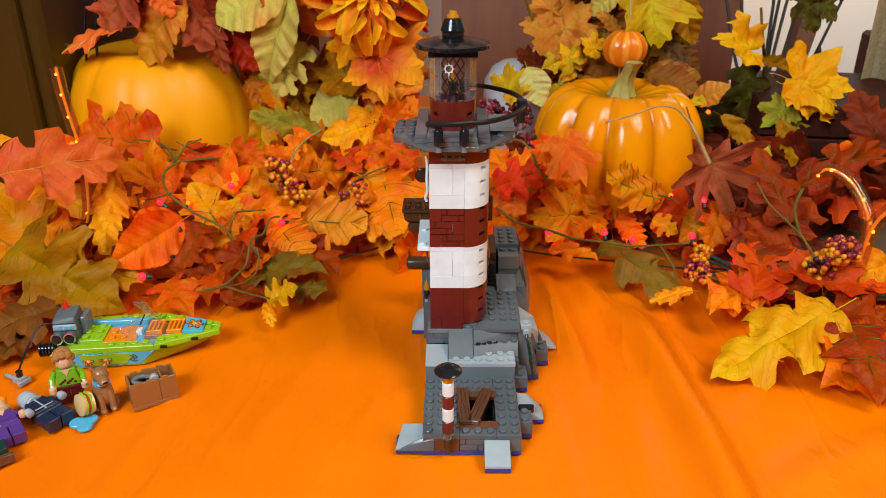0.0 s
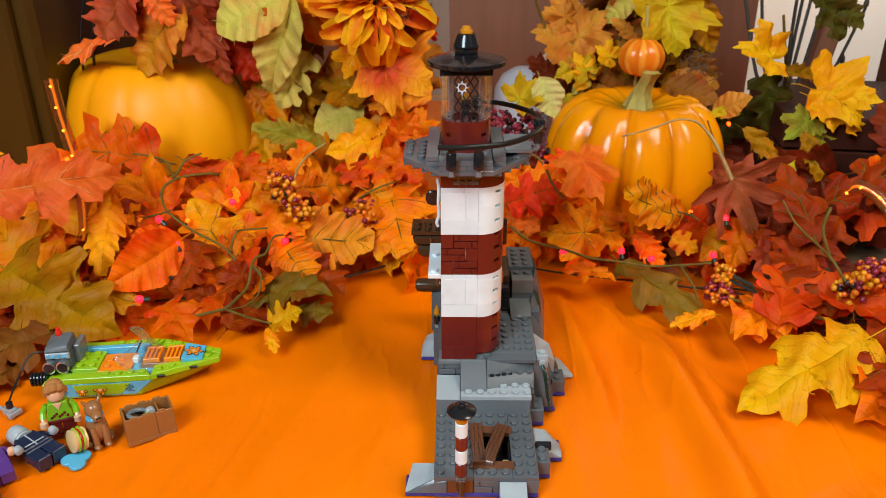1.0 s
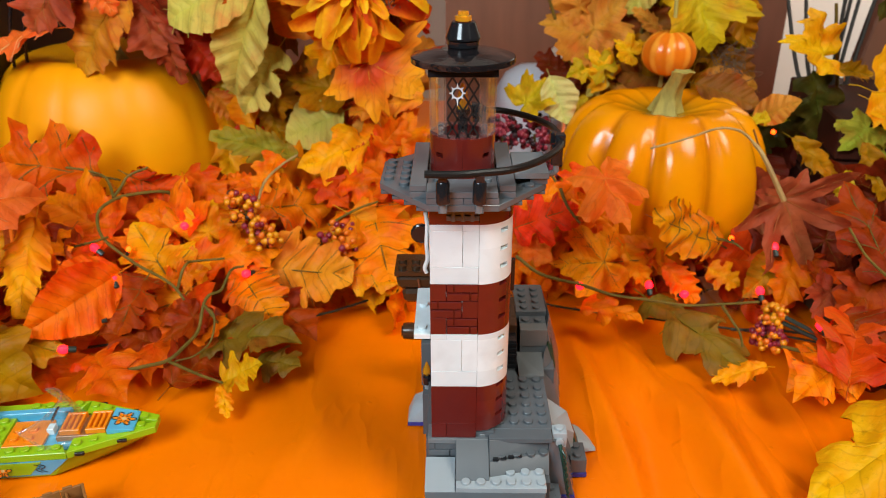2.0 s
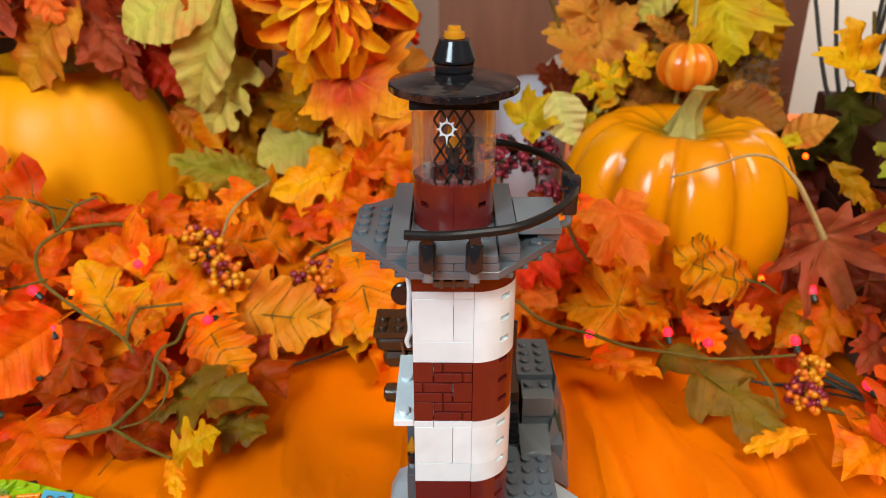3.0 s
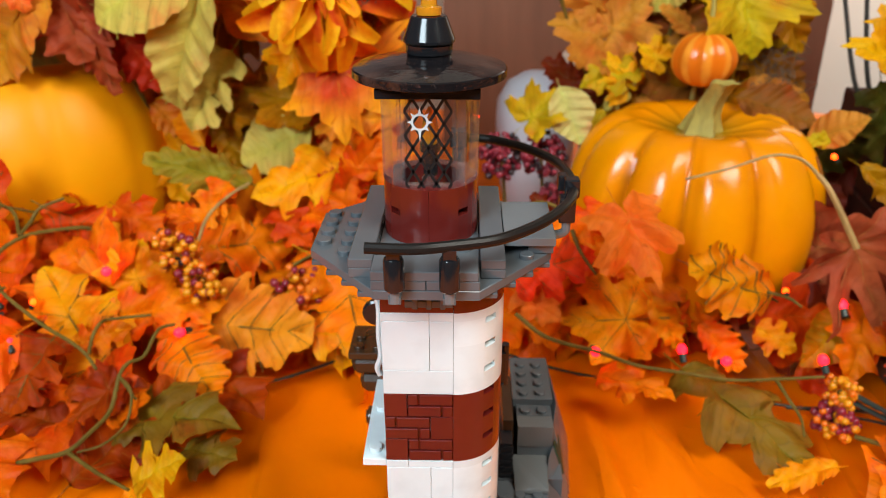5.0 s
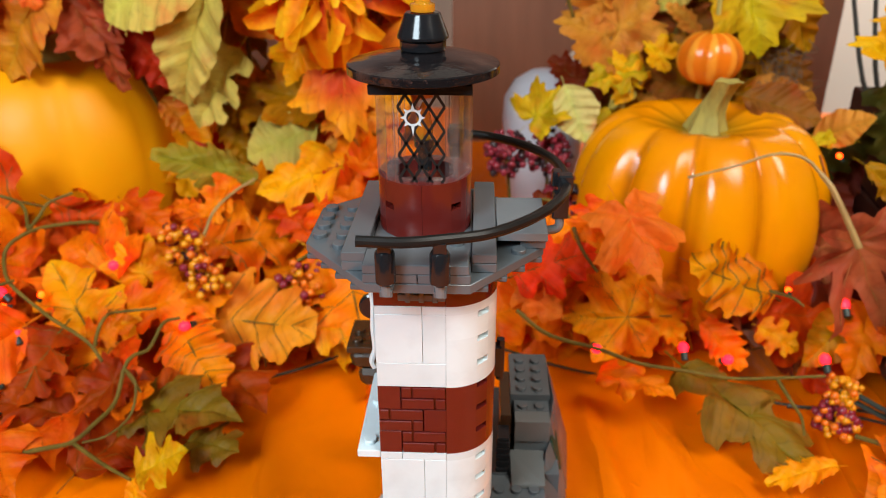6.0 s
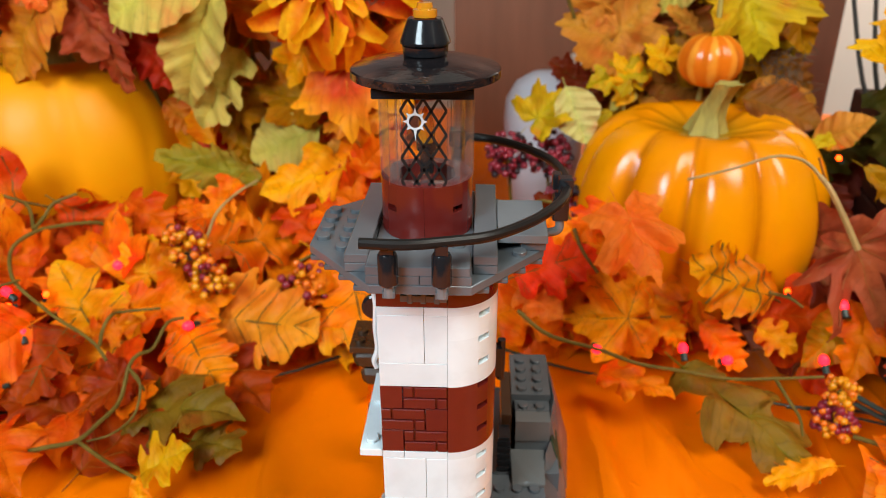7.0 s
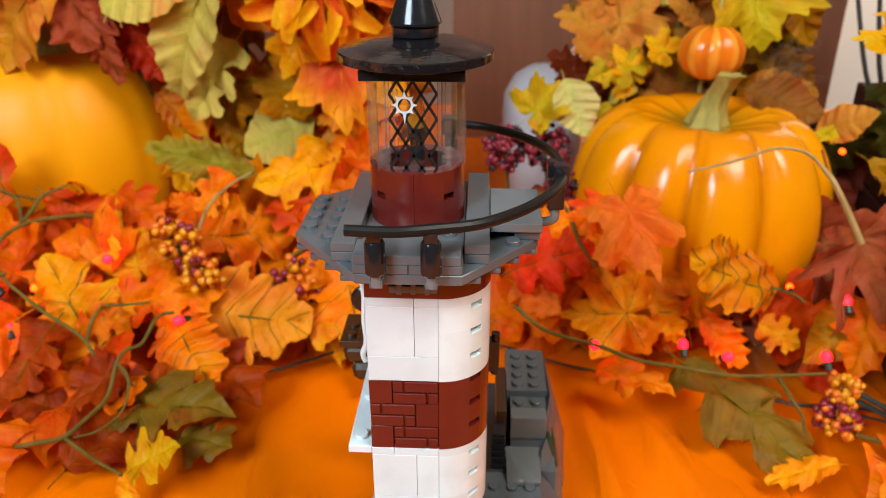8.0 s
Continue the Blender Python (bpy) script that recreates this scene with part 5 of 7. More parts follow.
leaf_from(BOUQUET, "jag", "olive", (-0.157, 0.338, 0.145), (-0.141, 0.332, 0.103), 0, 1.0, 1)
leaf_from(BOUQUET, "jag", "olive", (-0.126, 0.345, 0.133), (-0.157, 0.340, 0.109), 0, 1.0, 2)
leaf_from(BOUQUET, "maple", "red", (-0.216, 0.340, 0.242), (-0.197, 0.340, 0.197), 0, 1.1, 0)
leaf_from(BOUQUET, "slim", "crimson", (-0.026, 0.330, 0.235), (-0.010, 0.335, 0.200), 30, 0.9, 0)
leaf_from(BOUQUET, "maple", "brown", (-0.031, 0.335, 0.237), (-0.040, 0.335, 0.201), 0, 0.8, 1)
leaf_from(BOUQUET, "maple", "wine", (-0.139, 0.360, 0.151), (-0.103, 0.355, 0.127), 0, 1.0, 0)
leaf_from(BOUQUET, "jag", "red", (-0.051, 0.340, 0.156), (-0.082, 0.335, 0.120), 0, 0.9, 1)
leaf_from(BOUQUET, "maple", "orange", (-0.022, 0.300, 0.129), (-0.049, 0.310, 0.142), 0, 1.0, 2)
leaf_from(BOUQUET_B, "maple", "tan", (0.150, 0.415, 0.177), (0.088, 0.412, 0.196), 0, 1.25, 1)
leaf_from(BOUQUET_B, "maple", "tan", (0.130, 0.412, 0.178), (0.173, 0.408, 0.221), 0, 1.1, 2)
leaf_from(BOUQUET_B, "maple", "tan", (0.134, 0.420, 0.196), (0.110, 0.420, 0.239), 0, 1.0, 0)
leaf_from(BOUQUET_B, "maple", "yellow", (0.157, 0.385, 0.143), (0.135, 0.385, 0.178), 0, 1.0, 0)
leaf_from(BOUQUET_B, "oak", "lemon", (0.161, 0.388, 0.164), (0.115, 0.382, 0.150), 0, 0.8, 1)
leaf_from(BOUQUET_B, "oak", "pale", (0.156, 0.387, 0.159), (0.136, 0.385, 0.132), 0, 0.75, 2)
leaf_from(BOUQUET_B, "maple", "yellow", (0.182, 0.385, 0.168), (0.156, 0.385, 0.186), 0, 1.0, 2)
leaf_from(BOUQUET_B, "jag", "tan", (0.201, 0.390, 0.190), (0.174, 0.395, 0.211), 0, 0.9, 1)
leaf_from(BOUQUET_B, "ovate", "brown", (0.219, 0.402, 0.145), (0.158, 0.402, 0.154), 0, 1.1, 1)
leaf_from(BOUQUET_B, "ovate", "pale", (0.201, 0.405, 0.237), (0.171, 0.412, 0.204), 0, 1.1, 2)
leaf_from(BOUQUET_B, "maple", "lemon", (0.223, 0.392, 0.247), (0.243, 0.375, 0.171), 0, 1.1, 1)
leaf_from(BOUQUET_B, "ovate", "olive", (0.260, 0.402, 0.232), (0.287, 0.402, 0.173), 0, 0.95, 1)
leaf_from(BOUQUET_B, "ovate", "tan", (0.231, 0.390, 0.131), (0.295, 0.385, 0.141), 0, 1.0, 0)
leaf_from(BOUQUET_B, "jag", "brown", (0.258, 0.405, 0.176), (0.297, 0.402, 0.145), 0, 1.1, 1)
leaf_from(BOUQUET_B, "ovate", "brown", (0.224, 0.345, 0.154), (0.276, 0.322, 0.138), 0, 1.0, 2)
leaf_from(BOUQUET_B, "ovate", "tan", (0.267, 0.312, 0.131), (0.297, 0.292, 0.153), 0, 1.0, 1)
leaf_from(BOUQUET_B, "slim", "lemon", (0.291, 0.302, 0.134), (0.259, 0.302, 0.133), 0, 1.0, 0)
leaf_from(BOUQUET_B, "maple", "yellow", (0.338, 0.332, 0.176), (0.277, 0.320, 0.196), 0, 0.85, 1)
leaf_from(BOUQUET_B, "slim", "yellow", (0.327, 0.333, 0.182), (0.336, 0.342, 0.204), 0, 1.0, 1)
leaf_from(BOUQUET_B, "slim", "olive", (0.341, 0.342, 0.168), (0.381, 0.352, 0.160), 0, 1.0, 2)
leaf_from(BOUQUET_B, "oak", "green", (0.326, 0.348, 0.165), (0.343, 0.345, 0.100), 0, 1.0, 2)
leaf_from(BOUQUET_B, "oak", "green", (0.352, 0.325, 0.249), (0.384, 0.325, 0.199), 0, 1.0, 0)
leaf_from(BOUQUET_B, "jag", "green", (0.371, 0.328, 0.243), (0.406, 0.328, 0.213), 0, 1.1, 1)
leaf_from(BOUQUET_B, "maple", "yellow", (0.342, 0.292, 0.165), (0.421, 0.280, 0.152), 0, 0.95, 2)
leaf_from(BOUQUET_B, "oak", "yellow", (0.349, 0.290, 0.154), (0.405, 0.283, 0.121), 0, 0.9, 0)
leaf_from(BOUQUET_B, "maple", "lime", (0.358, 0.285, 0.138), (0.330, 0.282, 0.113), 0, 1.1, 0)
leaf_from(BOUQUET_B, "maple", "lime", (0.359, 0.284, 0.132), (0.373, 0.280, 0.099), 0, 1.1, 2)
leaf_from(BOUQUET_B, "slim", "olive", (0.280, 0.262, 0.131), (0.317, 0.250, 0.098), 0, 1.0, 1)
leaf_from(BOUQUET_B, "slim", "olive", (0.340, 0.265, 0.126), (0.350, 0.240, 0.086), 0, 1.1, 0)
leaf_from(BOUQUET_B, "slim", "lemon", (0.321, 0.242, 0.111), (0.314, 0.232, 0.082), 0, 1.2, 2)
leaf_from(BOUQUET_B, "ovate", "ivory", (0.095, 0.342, 0.162), (0.112, 0.333, 0.121), 0, 1.25, 1)
leaf_from(BOUQUET_B, "maple", "lemon", (0.066, 0.342, 0.129), (0.101, 0.347, 0.158), 0, 0.9, 1)
leaf_from(BOUQUET_B, "jag", "wine", (0.135, 0.400, 0.137), (0.090, 0.420, 0.163), 0, 0.9, 0)
leaf_from(BOUQUET_B, "jag", "lemon", (0.133, 0.360, 0.138), (0.109, 0.350, 0.128), 0, 0.9, 1)
leaf_from(SIDE, "star", "maroon", (0.246, 0.212, 0.125), (0.284, 0.188, 0.045), 0, 1.1, 0)
leaf_from(SIDE, "maple", "salmon", (0.112, 0.200, 0.132), (0.135, 0.158, 0.095), -12, 0.9, 0)
leaf_from(SIDE, "oak", "fire", (0.109, 0.210, 0.124), (0.091, 0.200, 0.101), 0, 1.1, 1)
leaf_from(SIDE, "oak", "gold", (0.121, 0.215, 0.114), (0.114, 0.200, 0.084), 0, 1.0, 0)
leaf_from(SIDE, "maple", "gold", (0.147, 0.200, 0.052), (0.084, 0.203, 0.047), 0, 0.95, 2, True)
leaf_from(SIDE, "slim", "gold", (0.141, 0.205, 0.064), (0.163, 0.205, 0.029), 0, 1.2, 1)
leaf_from(SIDE, "oak", "scarlet", (0.056, 0.200, 0.078), (0.107, 0.200, 0.096), 0, 0.95, 1, True)
leaf_from(SIDE, "oak", "salmon", (0.058, 0.200, 0.070), (0.086, 0.185, 0.058), 0, 1.1, 2)
leaf_from(SIDE, "jag", "gold", (0.220, 0.217, 0.058), (0.157, 0.195, 0.091), 0, 1.05, 0, True)
leaf_from(SIDE, "oak", "gold", (0.208, 0.200, 0.046), (0.231, 0.190, 0.035), 0, 1.1, 1)
leaf_from(SIDE, "jag", "fire", (0.175, 0.205, 0.046), (0.200, 0.190, 0.021), 0, 1.1, 2)
leaf_from(SIDE, "oak", "moss", (0.159, 0.180, 0.028), (0.217, 0.102, 0.009), 0, 0.68, 2)
leaf_from(SIDE, "slim", "gold", (0.224, 0.105, 0.019), (0.187, 0.100, 0.009), 0, 1.0, 1)
leaf_from(SIDE, "ovate", "olive", (0.268, 0.205, 0.056), (0.230, 0.180, 0.031), 0, 1.0, 2)
leaf_from(SIDE, "oak", "orange", (0.274, 0.205, 0.060), (0.253, 0.170, 0.025), 0, 0.9, 1)
leaf_from(SIDE, "oak", "shaded_rust", (0.282, 0.200, 0.058), (0.284, 0.170, 0.043), 0, 0.9, 0)
leaf_from(SIDE, "oak", "shaded_rust", (0.307, 0.130, 0.071), (0.291, 0.190, 0.121), 0, 0.75, 2, True)
leaf_from(SIDE, "oak", "shaded_rust", (0.324, 0.165, 0.092), (0.413, 0.210, 0.115), 0, 0.5, 1, True)
leaf_from(SIDE, "oak", "fire", (0.364, 0.195, 0.104), (0.412, 0.212, 0.116), 0, 0.7, 2)
leaf_from(SIDE, "oak", "shaded_rust", (0.299, 0.140, 0.052), (0.338, 0.160, 0.082), 0, 1.1, 0)
leaf_from(SIDE, "oak", "shaded_rust", (0.313, 0.150, 0.069), (0.272, 0.125, 0.038), 0, 1.0, 1)
leaf_from(SIDE, "jag", "shaded_rust", (0.273, 0.120, 0.052), (0.310, 0.085, 0.032), 0, 1.2, 2, True)
leaf_from(SIDE, "oak", "gold", (0.390, 0.090, 0.059), (0.336, 0.090, 0.037), 0, 0.85, 2)
leaf_from(SIDE, "oak", "shaded_rust", (0.319, 0.055, 0.029), (0.380, 0.045, 0.013), 0, 1.1, 0)
leaf_from(SIDE, "oak", "shaded_rust", (0.320, 0.030, 0.030), (0.313, -0.042, 0.006), 0, 1.0, 1, True)
leaf_from(SIDE, "oak", "fire", (0.357, 0.010, 0.010), (0.281, -0.021, 0.006), 0, 1.0, 0)
leaf_from(SIDE, "oak", "yellow", (0.312, 0.034, 0.041), (0.206, -0.009, 0.006), 0, 0.72, 2)
leaf_from(SIDE, "oak", "orange", (0.281, 0.100, 0.033), (0.228, 0.070, 0.015), 0, 0.8, 1)
leaf_from(SIDE, "oak", "orange", (0.279, 0.100, 0.022), (0.230, 0.085, 0.012), 0, 1.3, 0, True)
leaf_from(SIDE, "oak", "orange", (0.075, 0.235, 0.070), (0.054, 0.250, 0.101), 0, 1.0, 1)
leaf_from(SIDE, "oak", "orange", (0.060, 0.250, 0.076), (0.107, 0.250, 0.092), 0, 1.0, 2)
leaf_from(SIDE, "jag", "wine", (0.090, 0.255, 0.083), (0.071, 0.260, 0.110), 0, 1.0, 0)
leaf_from(SIDE, "oak", "orange", (0.136, 0.220, 0.072), (0.104, 0.235, 0.090), 0, 0.9, 2)
leaf_from(SIDE, "oak", "orange", (0.107, 0.170, 0.028), (0.150, 0.150, 0.025), 0, 0.7, 1)
leaf_from(SIDE, "maple", "rose", (0.287, 0.160, 0.057), (0.264, 0.140, 0.035), 0, 0.9, 1)

# the heaps behind them, leaf by leaf
rnd = random.Random(11)
WARM = ["orange", "orange", "orange", "fire", "fire", "gold", "red"]
filler(FRONT, rnd, 60, ["maple", "oak", "jag"], WARM, (-0.42, -0.06), (0.235, 0.30), lambda x, y: (0.012, 0.065), (0.06, 0.10))
# low front leaves in darker reds, their shade carried by the colour
filler(FRONT, rnd, 13, ["maple", "oak", "jag"], ["red", "shaded_rust", "shaded_rust", "fire"], (-0.42, -0.10), (0.10, 0.19), lambda x, y: (0.012, 0.03), (0.05, 0.085), (0, -0.4, 0.9), 0.35)
filler(FRONT, rnd, 5, ["maple", "jag"], ["red", "fire", "olive"], (-0.48, -0.30), (0.10, 0.17), lambda x, y: (0.01, 0.02), (0.06, 0.09), (0, -0.3, 0.9), 0.25)
filler(SIDE, rnd, 28, ["maple", "oak", "jag"], ["orange", "orange", "gold", "fire"], (0.06, 0.19), (0.235, 0.30), lambda x, y: (0.012, 0.06), (0.06, 0.10))
filler(SIDE, rnd, 14, ["maple", "oak", "jag"], ["wine", "wine", "red", "maroon"], (0.19, 0.32), (0.21, 0.28), lambda x, y: (0.012, 0.07), (0.06, 0.09))
filler(SIDE, rnd, 6, ["maple", "oak", "jag"], ["red", "wine", "red"], (0.27, 0.40), (0.08, 0.18), lambda x, y: (0.012, 0.05), (0.06, 0.09), (0, -0.4, 0.9), 0.35)
filler(SIDE, rnd, 14, ["maple", "oak"], ["orange", "orange", "gold"], (-0.06, 0.10), (0.21, 0.29), lambda x, y: (0.012, 0.06), (0.06, 0.09))
filler(BOUQUET, rnd, 46, ["maple", "ovate", "jag"], ["peach", "gold", "olive", "red", "tan", "tan", "amber"], (-0.21, -0.03), (0.34, 0.40), lambda x, y: (0.04, 0.27), (0.06, 0.10), (0, -1, 0.1))
filler(BOUQUET, rnd, 16, ["maple", "jag"], ["rose", "red", "wine", "rose"], (-0.36, -0.17), (0.35, 0.38), lambda x, y: (0.22, 0.30), (0.07, 0.10), (0, -1, 0.1))
filler(BOUQUET_B, rnd, 30, ["maple", "ovate", "jag"], ["tan", "brown", "olive", "lemon", "brown"], (0.125, 0.25), (0.41, 0.45), lambda x, y: (0.06, 0.26), (0.06, 0.10), (0, -1, 0.1))
filler(BOUQUET_B, rnd, 22, ["maple", "ovate", "jag"], ["wine", "wine", "green", "wine", "brown"], (0.27, 0.50), (0.32, 0.42), lambda x, y: (0.03, 0.11), (0.06, 0.10), (0, -1, 0.3))

filler(SIDE, rnd, 14, ["maple", "oak", "jag"], ["wine", "red", "wine", "wine"], (0.31, 0.46), (0.23, 0.27), lambda x, y: (0.03, 0.12), (0.06, 0.09), (0, -1, 0.3))
for pts in (((-0.15, 0.37, 0.0), (-0.15, 0.37, 0.1), (-0.14, 0.36, 0.2), (-0.16, 0.35, 0.3)), ((-0.12, 0.37, 0.0), (-0.10, 0.37, 0.12), (-0.07, 0.34, 0.24)),
            ((-0.2, 0.37, 0.0), (-0.22, 0.36, 0.15), (-0.28, 0.33, 0.27))):
    vine(BOUQUET, pts, 0.002)
for pts in (((0.18, 0.42, 0.0), (0.18, 0.42, 0.12), (0.2, 0.41, 0.26)), ((0.13, 0.42, 0.0), (0.12, 0.42, 0.15), (0.09, 0.4, 0.24)), ((0.36, 0.36, 0.0), (0.36, 0.36, 0.12), (0.34, 0.36, 0.22))):
    vine(BOUQUET_B, pts, 0.002)


# ---- dried moss tucked into the bouquets ----
MOSS = wood("dried_brown_moss", (0.16, 0.085, 0.04), 200, 0.9)


def moss(parent, x, y, z, r, count, rnd):
    bm = bmesh.new()
    for _ in range(count):
        p = Vector([rnd.gauss(0, 0.45 * r) for _ in range(3)])
        d = Vector([rnd.gauss(0, 1) for _ in range(3)]).normalized() * r * 0.6
        e = Vector([rnd.gauss(0, 1) for _ in range(3)]) * r * 0.3
        tube(bm, [p, p + d * 0.5 + e, p + d], 0.0004, 4, 3)
    ob = part("dried_moss", bm, MOSS, parent, "tangled brown dried moss", scale=1)
    ob.matrix_local = Matrix.Translation((x, y, z))


moss(BOUQUET, -0.043, 0.305, 0.242, 0.020, 110, rnd)
moss(BOUQUET_B, 0.268, 0.393, 0.160, 0.018, 70, rnd)

# ---- pumpkins ----
def pumpkin_skin(name, a, b, rough=0.23):
    m, nt, bs = nodes_of(name)
    nt.links.new(mix_colour(nt, a, b, spread(nt, noise_of(nt, 9, 4), 0.3, 0.75)), bs.inputs["Base Color"])
    bs.inputs["Roughness"].default_value = rough
    bs.inputs["Specular IOR Level"].default_value = 0.4
    bump(nt, bs, noise_of(nt, 45, 4), 0.2, 0.003)
    if rough > 0.4:
        bs.inputs["Specular IOR Level"].default_value = 0.25
    return m


SKIN_GOLD = pumpkin_skin("golden_pumpkin_skin", (0.78, 0.225, 0.0006), (0.90, 0.345, 0.0006), 0.2)
SKIN_YELLOW = pumpkin_skin("yellow_pumpkin_skin", (0.90, 0.30, 0.001), (0.96, 0.39, 0.001), 0.42)
nt = SKIN_GOLD.node_tree
sepg = nt.nodes.new("ShaderNodeSeparateXYZ")
nt.links.new(nt.nodes.new("ShaderNodeTexCoord").outputs["Object"], sepg.inputs[0])
away = maths(nt, "SQRT", maths(nt, "ADD", maths(nt, "POWER", sepg.outputs[0], 2.0), maths(nt, "POWER", sepg.outputs[1], 2.0)))
unripe = maths(nt, "MULTIPLY", spread(nt, maths(nt, "ADD", away, maths(nt, "MULTIPLY", noise_of(nt, 40, 3), 0.02)), 0.052, 0.024), spread(nt, sepg.outputs[2], 0.08, 0.10))
bsg = nt.nodes["Principled BSDF"]
plain = bsg.inputs["Base Color"].links[0].from_socket
# skin turns browner towards the grooves between the ribs
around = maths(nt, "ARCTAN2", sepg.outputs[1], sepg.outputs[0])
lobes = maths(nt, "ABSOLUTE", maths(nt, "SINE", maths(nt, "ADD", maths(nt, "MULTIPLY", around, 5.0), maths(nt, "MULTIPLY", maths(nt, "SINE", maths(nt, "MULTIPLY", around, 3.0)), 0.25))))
groove_mask = spread(nt, maths(nt, "ADD", lobes, maths(nt, "MULTIPLY", noise_of(nt, 60, 4, 0.6), 0.25)), 0.42, 0.08)
grooved = mix_colour(nt, plain, (0.34, 0.075, 0.001), maths(nt, "MULTIPLY", groove_mask, 0.6))
nt.links.new(mix_colour(nt, grooved, (0.22, 0.15, 0.006), maths(nt, "MULTIPLY", unripe, 0.8)), bsg.inputs["Base Color"])
SKIN_MINI = pumpkin_skin("orange_gourd_skin", (0.74, 0.19, 0.012), (0.82, 0.34, 0.05))
nt = SKIN_MINI.node_tree
sepm = nt.nodes.new("ShaderNodeSeparateXYZ")
nt.links.new(nt.nodes.new("ShaderNodeTexCoord").outputs["Object"], sepm.inputs[0])
turn = maths(nt, "ARCTAN2", sepm.outputs[1], sepm.outputs[0])
stripe = spread(nt, maths(nt, "ADD", maths(nt, "ABSOLUTE", maths(nt, "SINE", maths(nt, "MULTIPLY", turn, 4.5))), maths(nt, "MULTIPLY", noise_of(nt, 120, 4), 0.5)), 0.95, 1.3)
bsm = nt.nodes["Principled BSDF"]
nt.links.new(mix_colour(nt, (0.74, 0.16, 0.006), (0.86, 0.32, 0.03), stripe), bsm.inputs["Base Color"])
STEM = wood("pale_green_stem", (0.52, 0.42, 0.10), 160, 0.6, (1, 1, 0.3))


def pumpkin(m, radius, height, ribs, depth, skin, stem_h, stem_r, lean, label):
    t = thing("pumpkin", m, label, "pumpkin", "pumpkins")
    bm = bmesh.new()
    nu, nv = ribs * 10, 30
    rows = []
    for j in range(1, nv):
        v = math.pi * j / nv
        row = []
        for i in range(nu):
            a = 2 * math.pi * i / nu
            s = abs(math.sin(a * ribs / 2 + 0.25 * math.sin(3 * a)))
            r = radius * math.sin(v) ** 0.74 * (1 - depth * (1 - s) ** 2.2)
            z = height * (0.5 - 0.5 * math.cos(v) - 0.16 * math.exp(-((math.pi - v) / 0.42) ** 2) + 0.05 * math.exp(-(v / 0.4) ** 2))
            row.append(bm.verts.new((r * math.cos(a), r * math.sin(a), z)))
        rows.append(row)
    for lo, hi in zip(rows, rows[1:]):
        for i in range(nu):
            bm.faces.new((lo[i], lo[(i + 1) % nu], hi[(i + 1) % nu], hi[i]))
    bm.faces.new(rows[0][::-1])
    bm.faces.new(rows[-1])
    part("body", bm, skin, t, scale=1, angle=80)
    bm = bmesh.new()
    line = smooth_line([(lean[0] * k, lean[1] * k, height * 0.84 + stem_h * h) for k, h in ((0, 0), (0.2, 0.4), (0.6, 0.75), (1, 1))], 4)
    rings = []
    for k, p in enumerate(line):
        u = k / (len(line) - 1)
        rr = stem_r * (2.0 - 2.9 * u + 2.1 * u * u)
        rings.append([bm.verts.new(p + Vector((rr * (1 + 0.24 * math.cos(5 * a + 2.5 * u)) * math.cos(a), rr * (1 + 0.24 * math.cos(5 * a + 2.5 * u)) * math.sin(a), 0))) for a in [2 * math.pi * i / 20 for i in range(20)]])
    for lo, hi in zip(rings, rings[1:]):
        for i in range(20):
            bm.faces.new((lo[i], lo[(i + 1) % 20], hi[(i + 1) % 20], hi[i]))
    bm.faces.new(rings[-1])
    part("stem", bm, STEM, t, scale=1, angle=60)
    return t


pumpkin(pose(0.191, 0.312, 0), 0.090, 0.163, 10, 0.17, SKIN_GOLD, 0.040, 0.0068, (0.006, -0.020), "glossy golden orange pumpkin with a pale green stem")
pumpkin(pose(-0.312, 0.385, 0, 0, 0, 0), 0.106, 0.196, 12, 0.025, SKIN_YELLOW, 0.03, 0.010, (0.01, 0.0), "large glossy yellow orange pumpkin with faint ribs")

mini = thing("mini_pumpkin", pose(0.2015, 0.360, 0.159) @ Matrix.Diagonal((0.97, 0.97, 0.93, 1)), "tiny orange striped gourd on a twig in the bouquet", "gourd")
bm = bmesh.new()
rows = []
for j in range(1, 16):
    v = math.pi * j / 16
    rows.append([bm.verts.new((0.0245 * math.sin(v) ** 0.85 * (1 - 0.09 * (1 - abs(math.sin(4.5 * a))) ** 2) * math.cos(a), 0.0245 * math.sin(v) ** 0.85 * (1 - 0.09 * (1 - abs(math.sin(4.5 * a))) ** 2) * math.sin(a), 0.0205 - 0.021 * math.cos(v))) for a in [2 * math.pi * i / 54 for i in range(54)]])
for lo, hi in zip(rows, rows[1:]):
    for i in range(54):
        bm.faces.new((lo[i], lo[(i + 1) % 54], hi[(i + 1) % 54], hi[i]))
bm.faces.new(rows[0][::-1])
bm.faces.new(rows[-1])
part("body", bm, SKIN_MINI, mini, scale=1, angle=80)
bm = bmesh.new()
tube(bm, [(0, 0, 0.037), (0.002, 0, 0.05), (0.001, 0, 0.075)], 0.0018, 7, 4)
tube(bm, [(0, 0.012, 0.004), (0, 0.03, -0.06), (-0.01, 0.06, -0.163)], 0.002, 7, 4)
part("twig", bm, STEM, mini, scale=1)

# ---- the big double flower ----
flower = thing("dahlia_flower", pose(-0.070, 0.309, 0.243, 84, 6, 14), "large orange and yellow fabric dahlia in the bouquet", "flower")


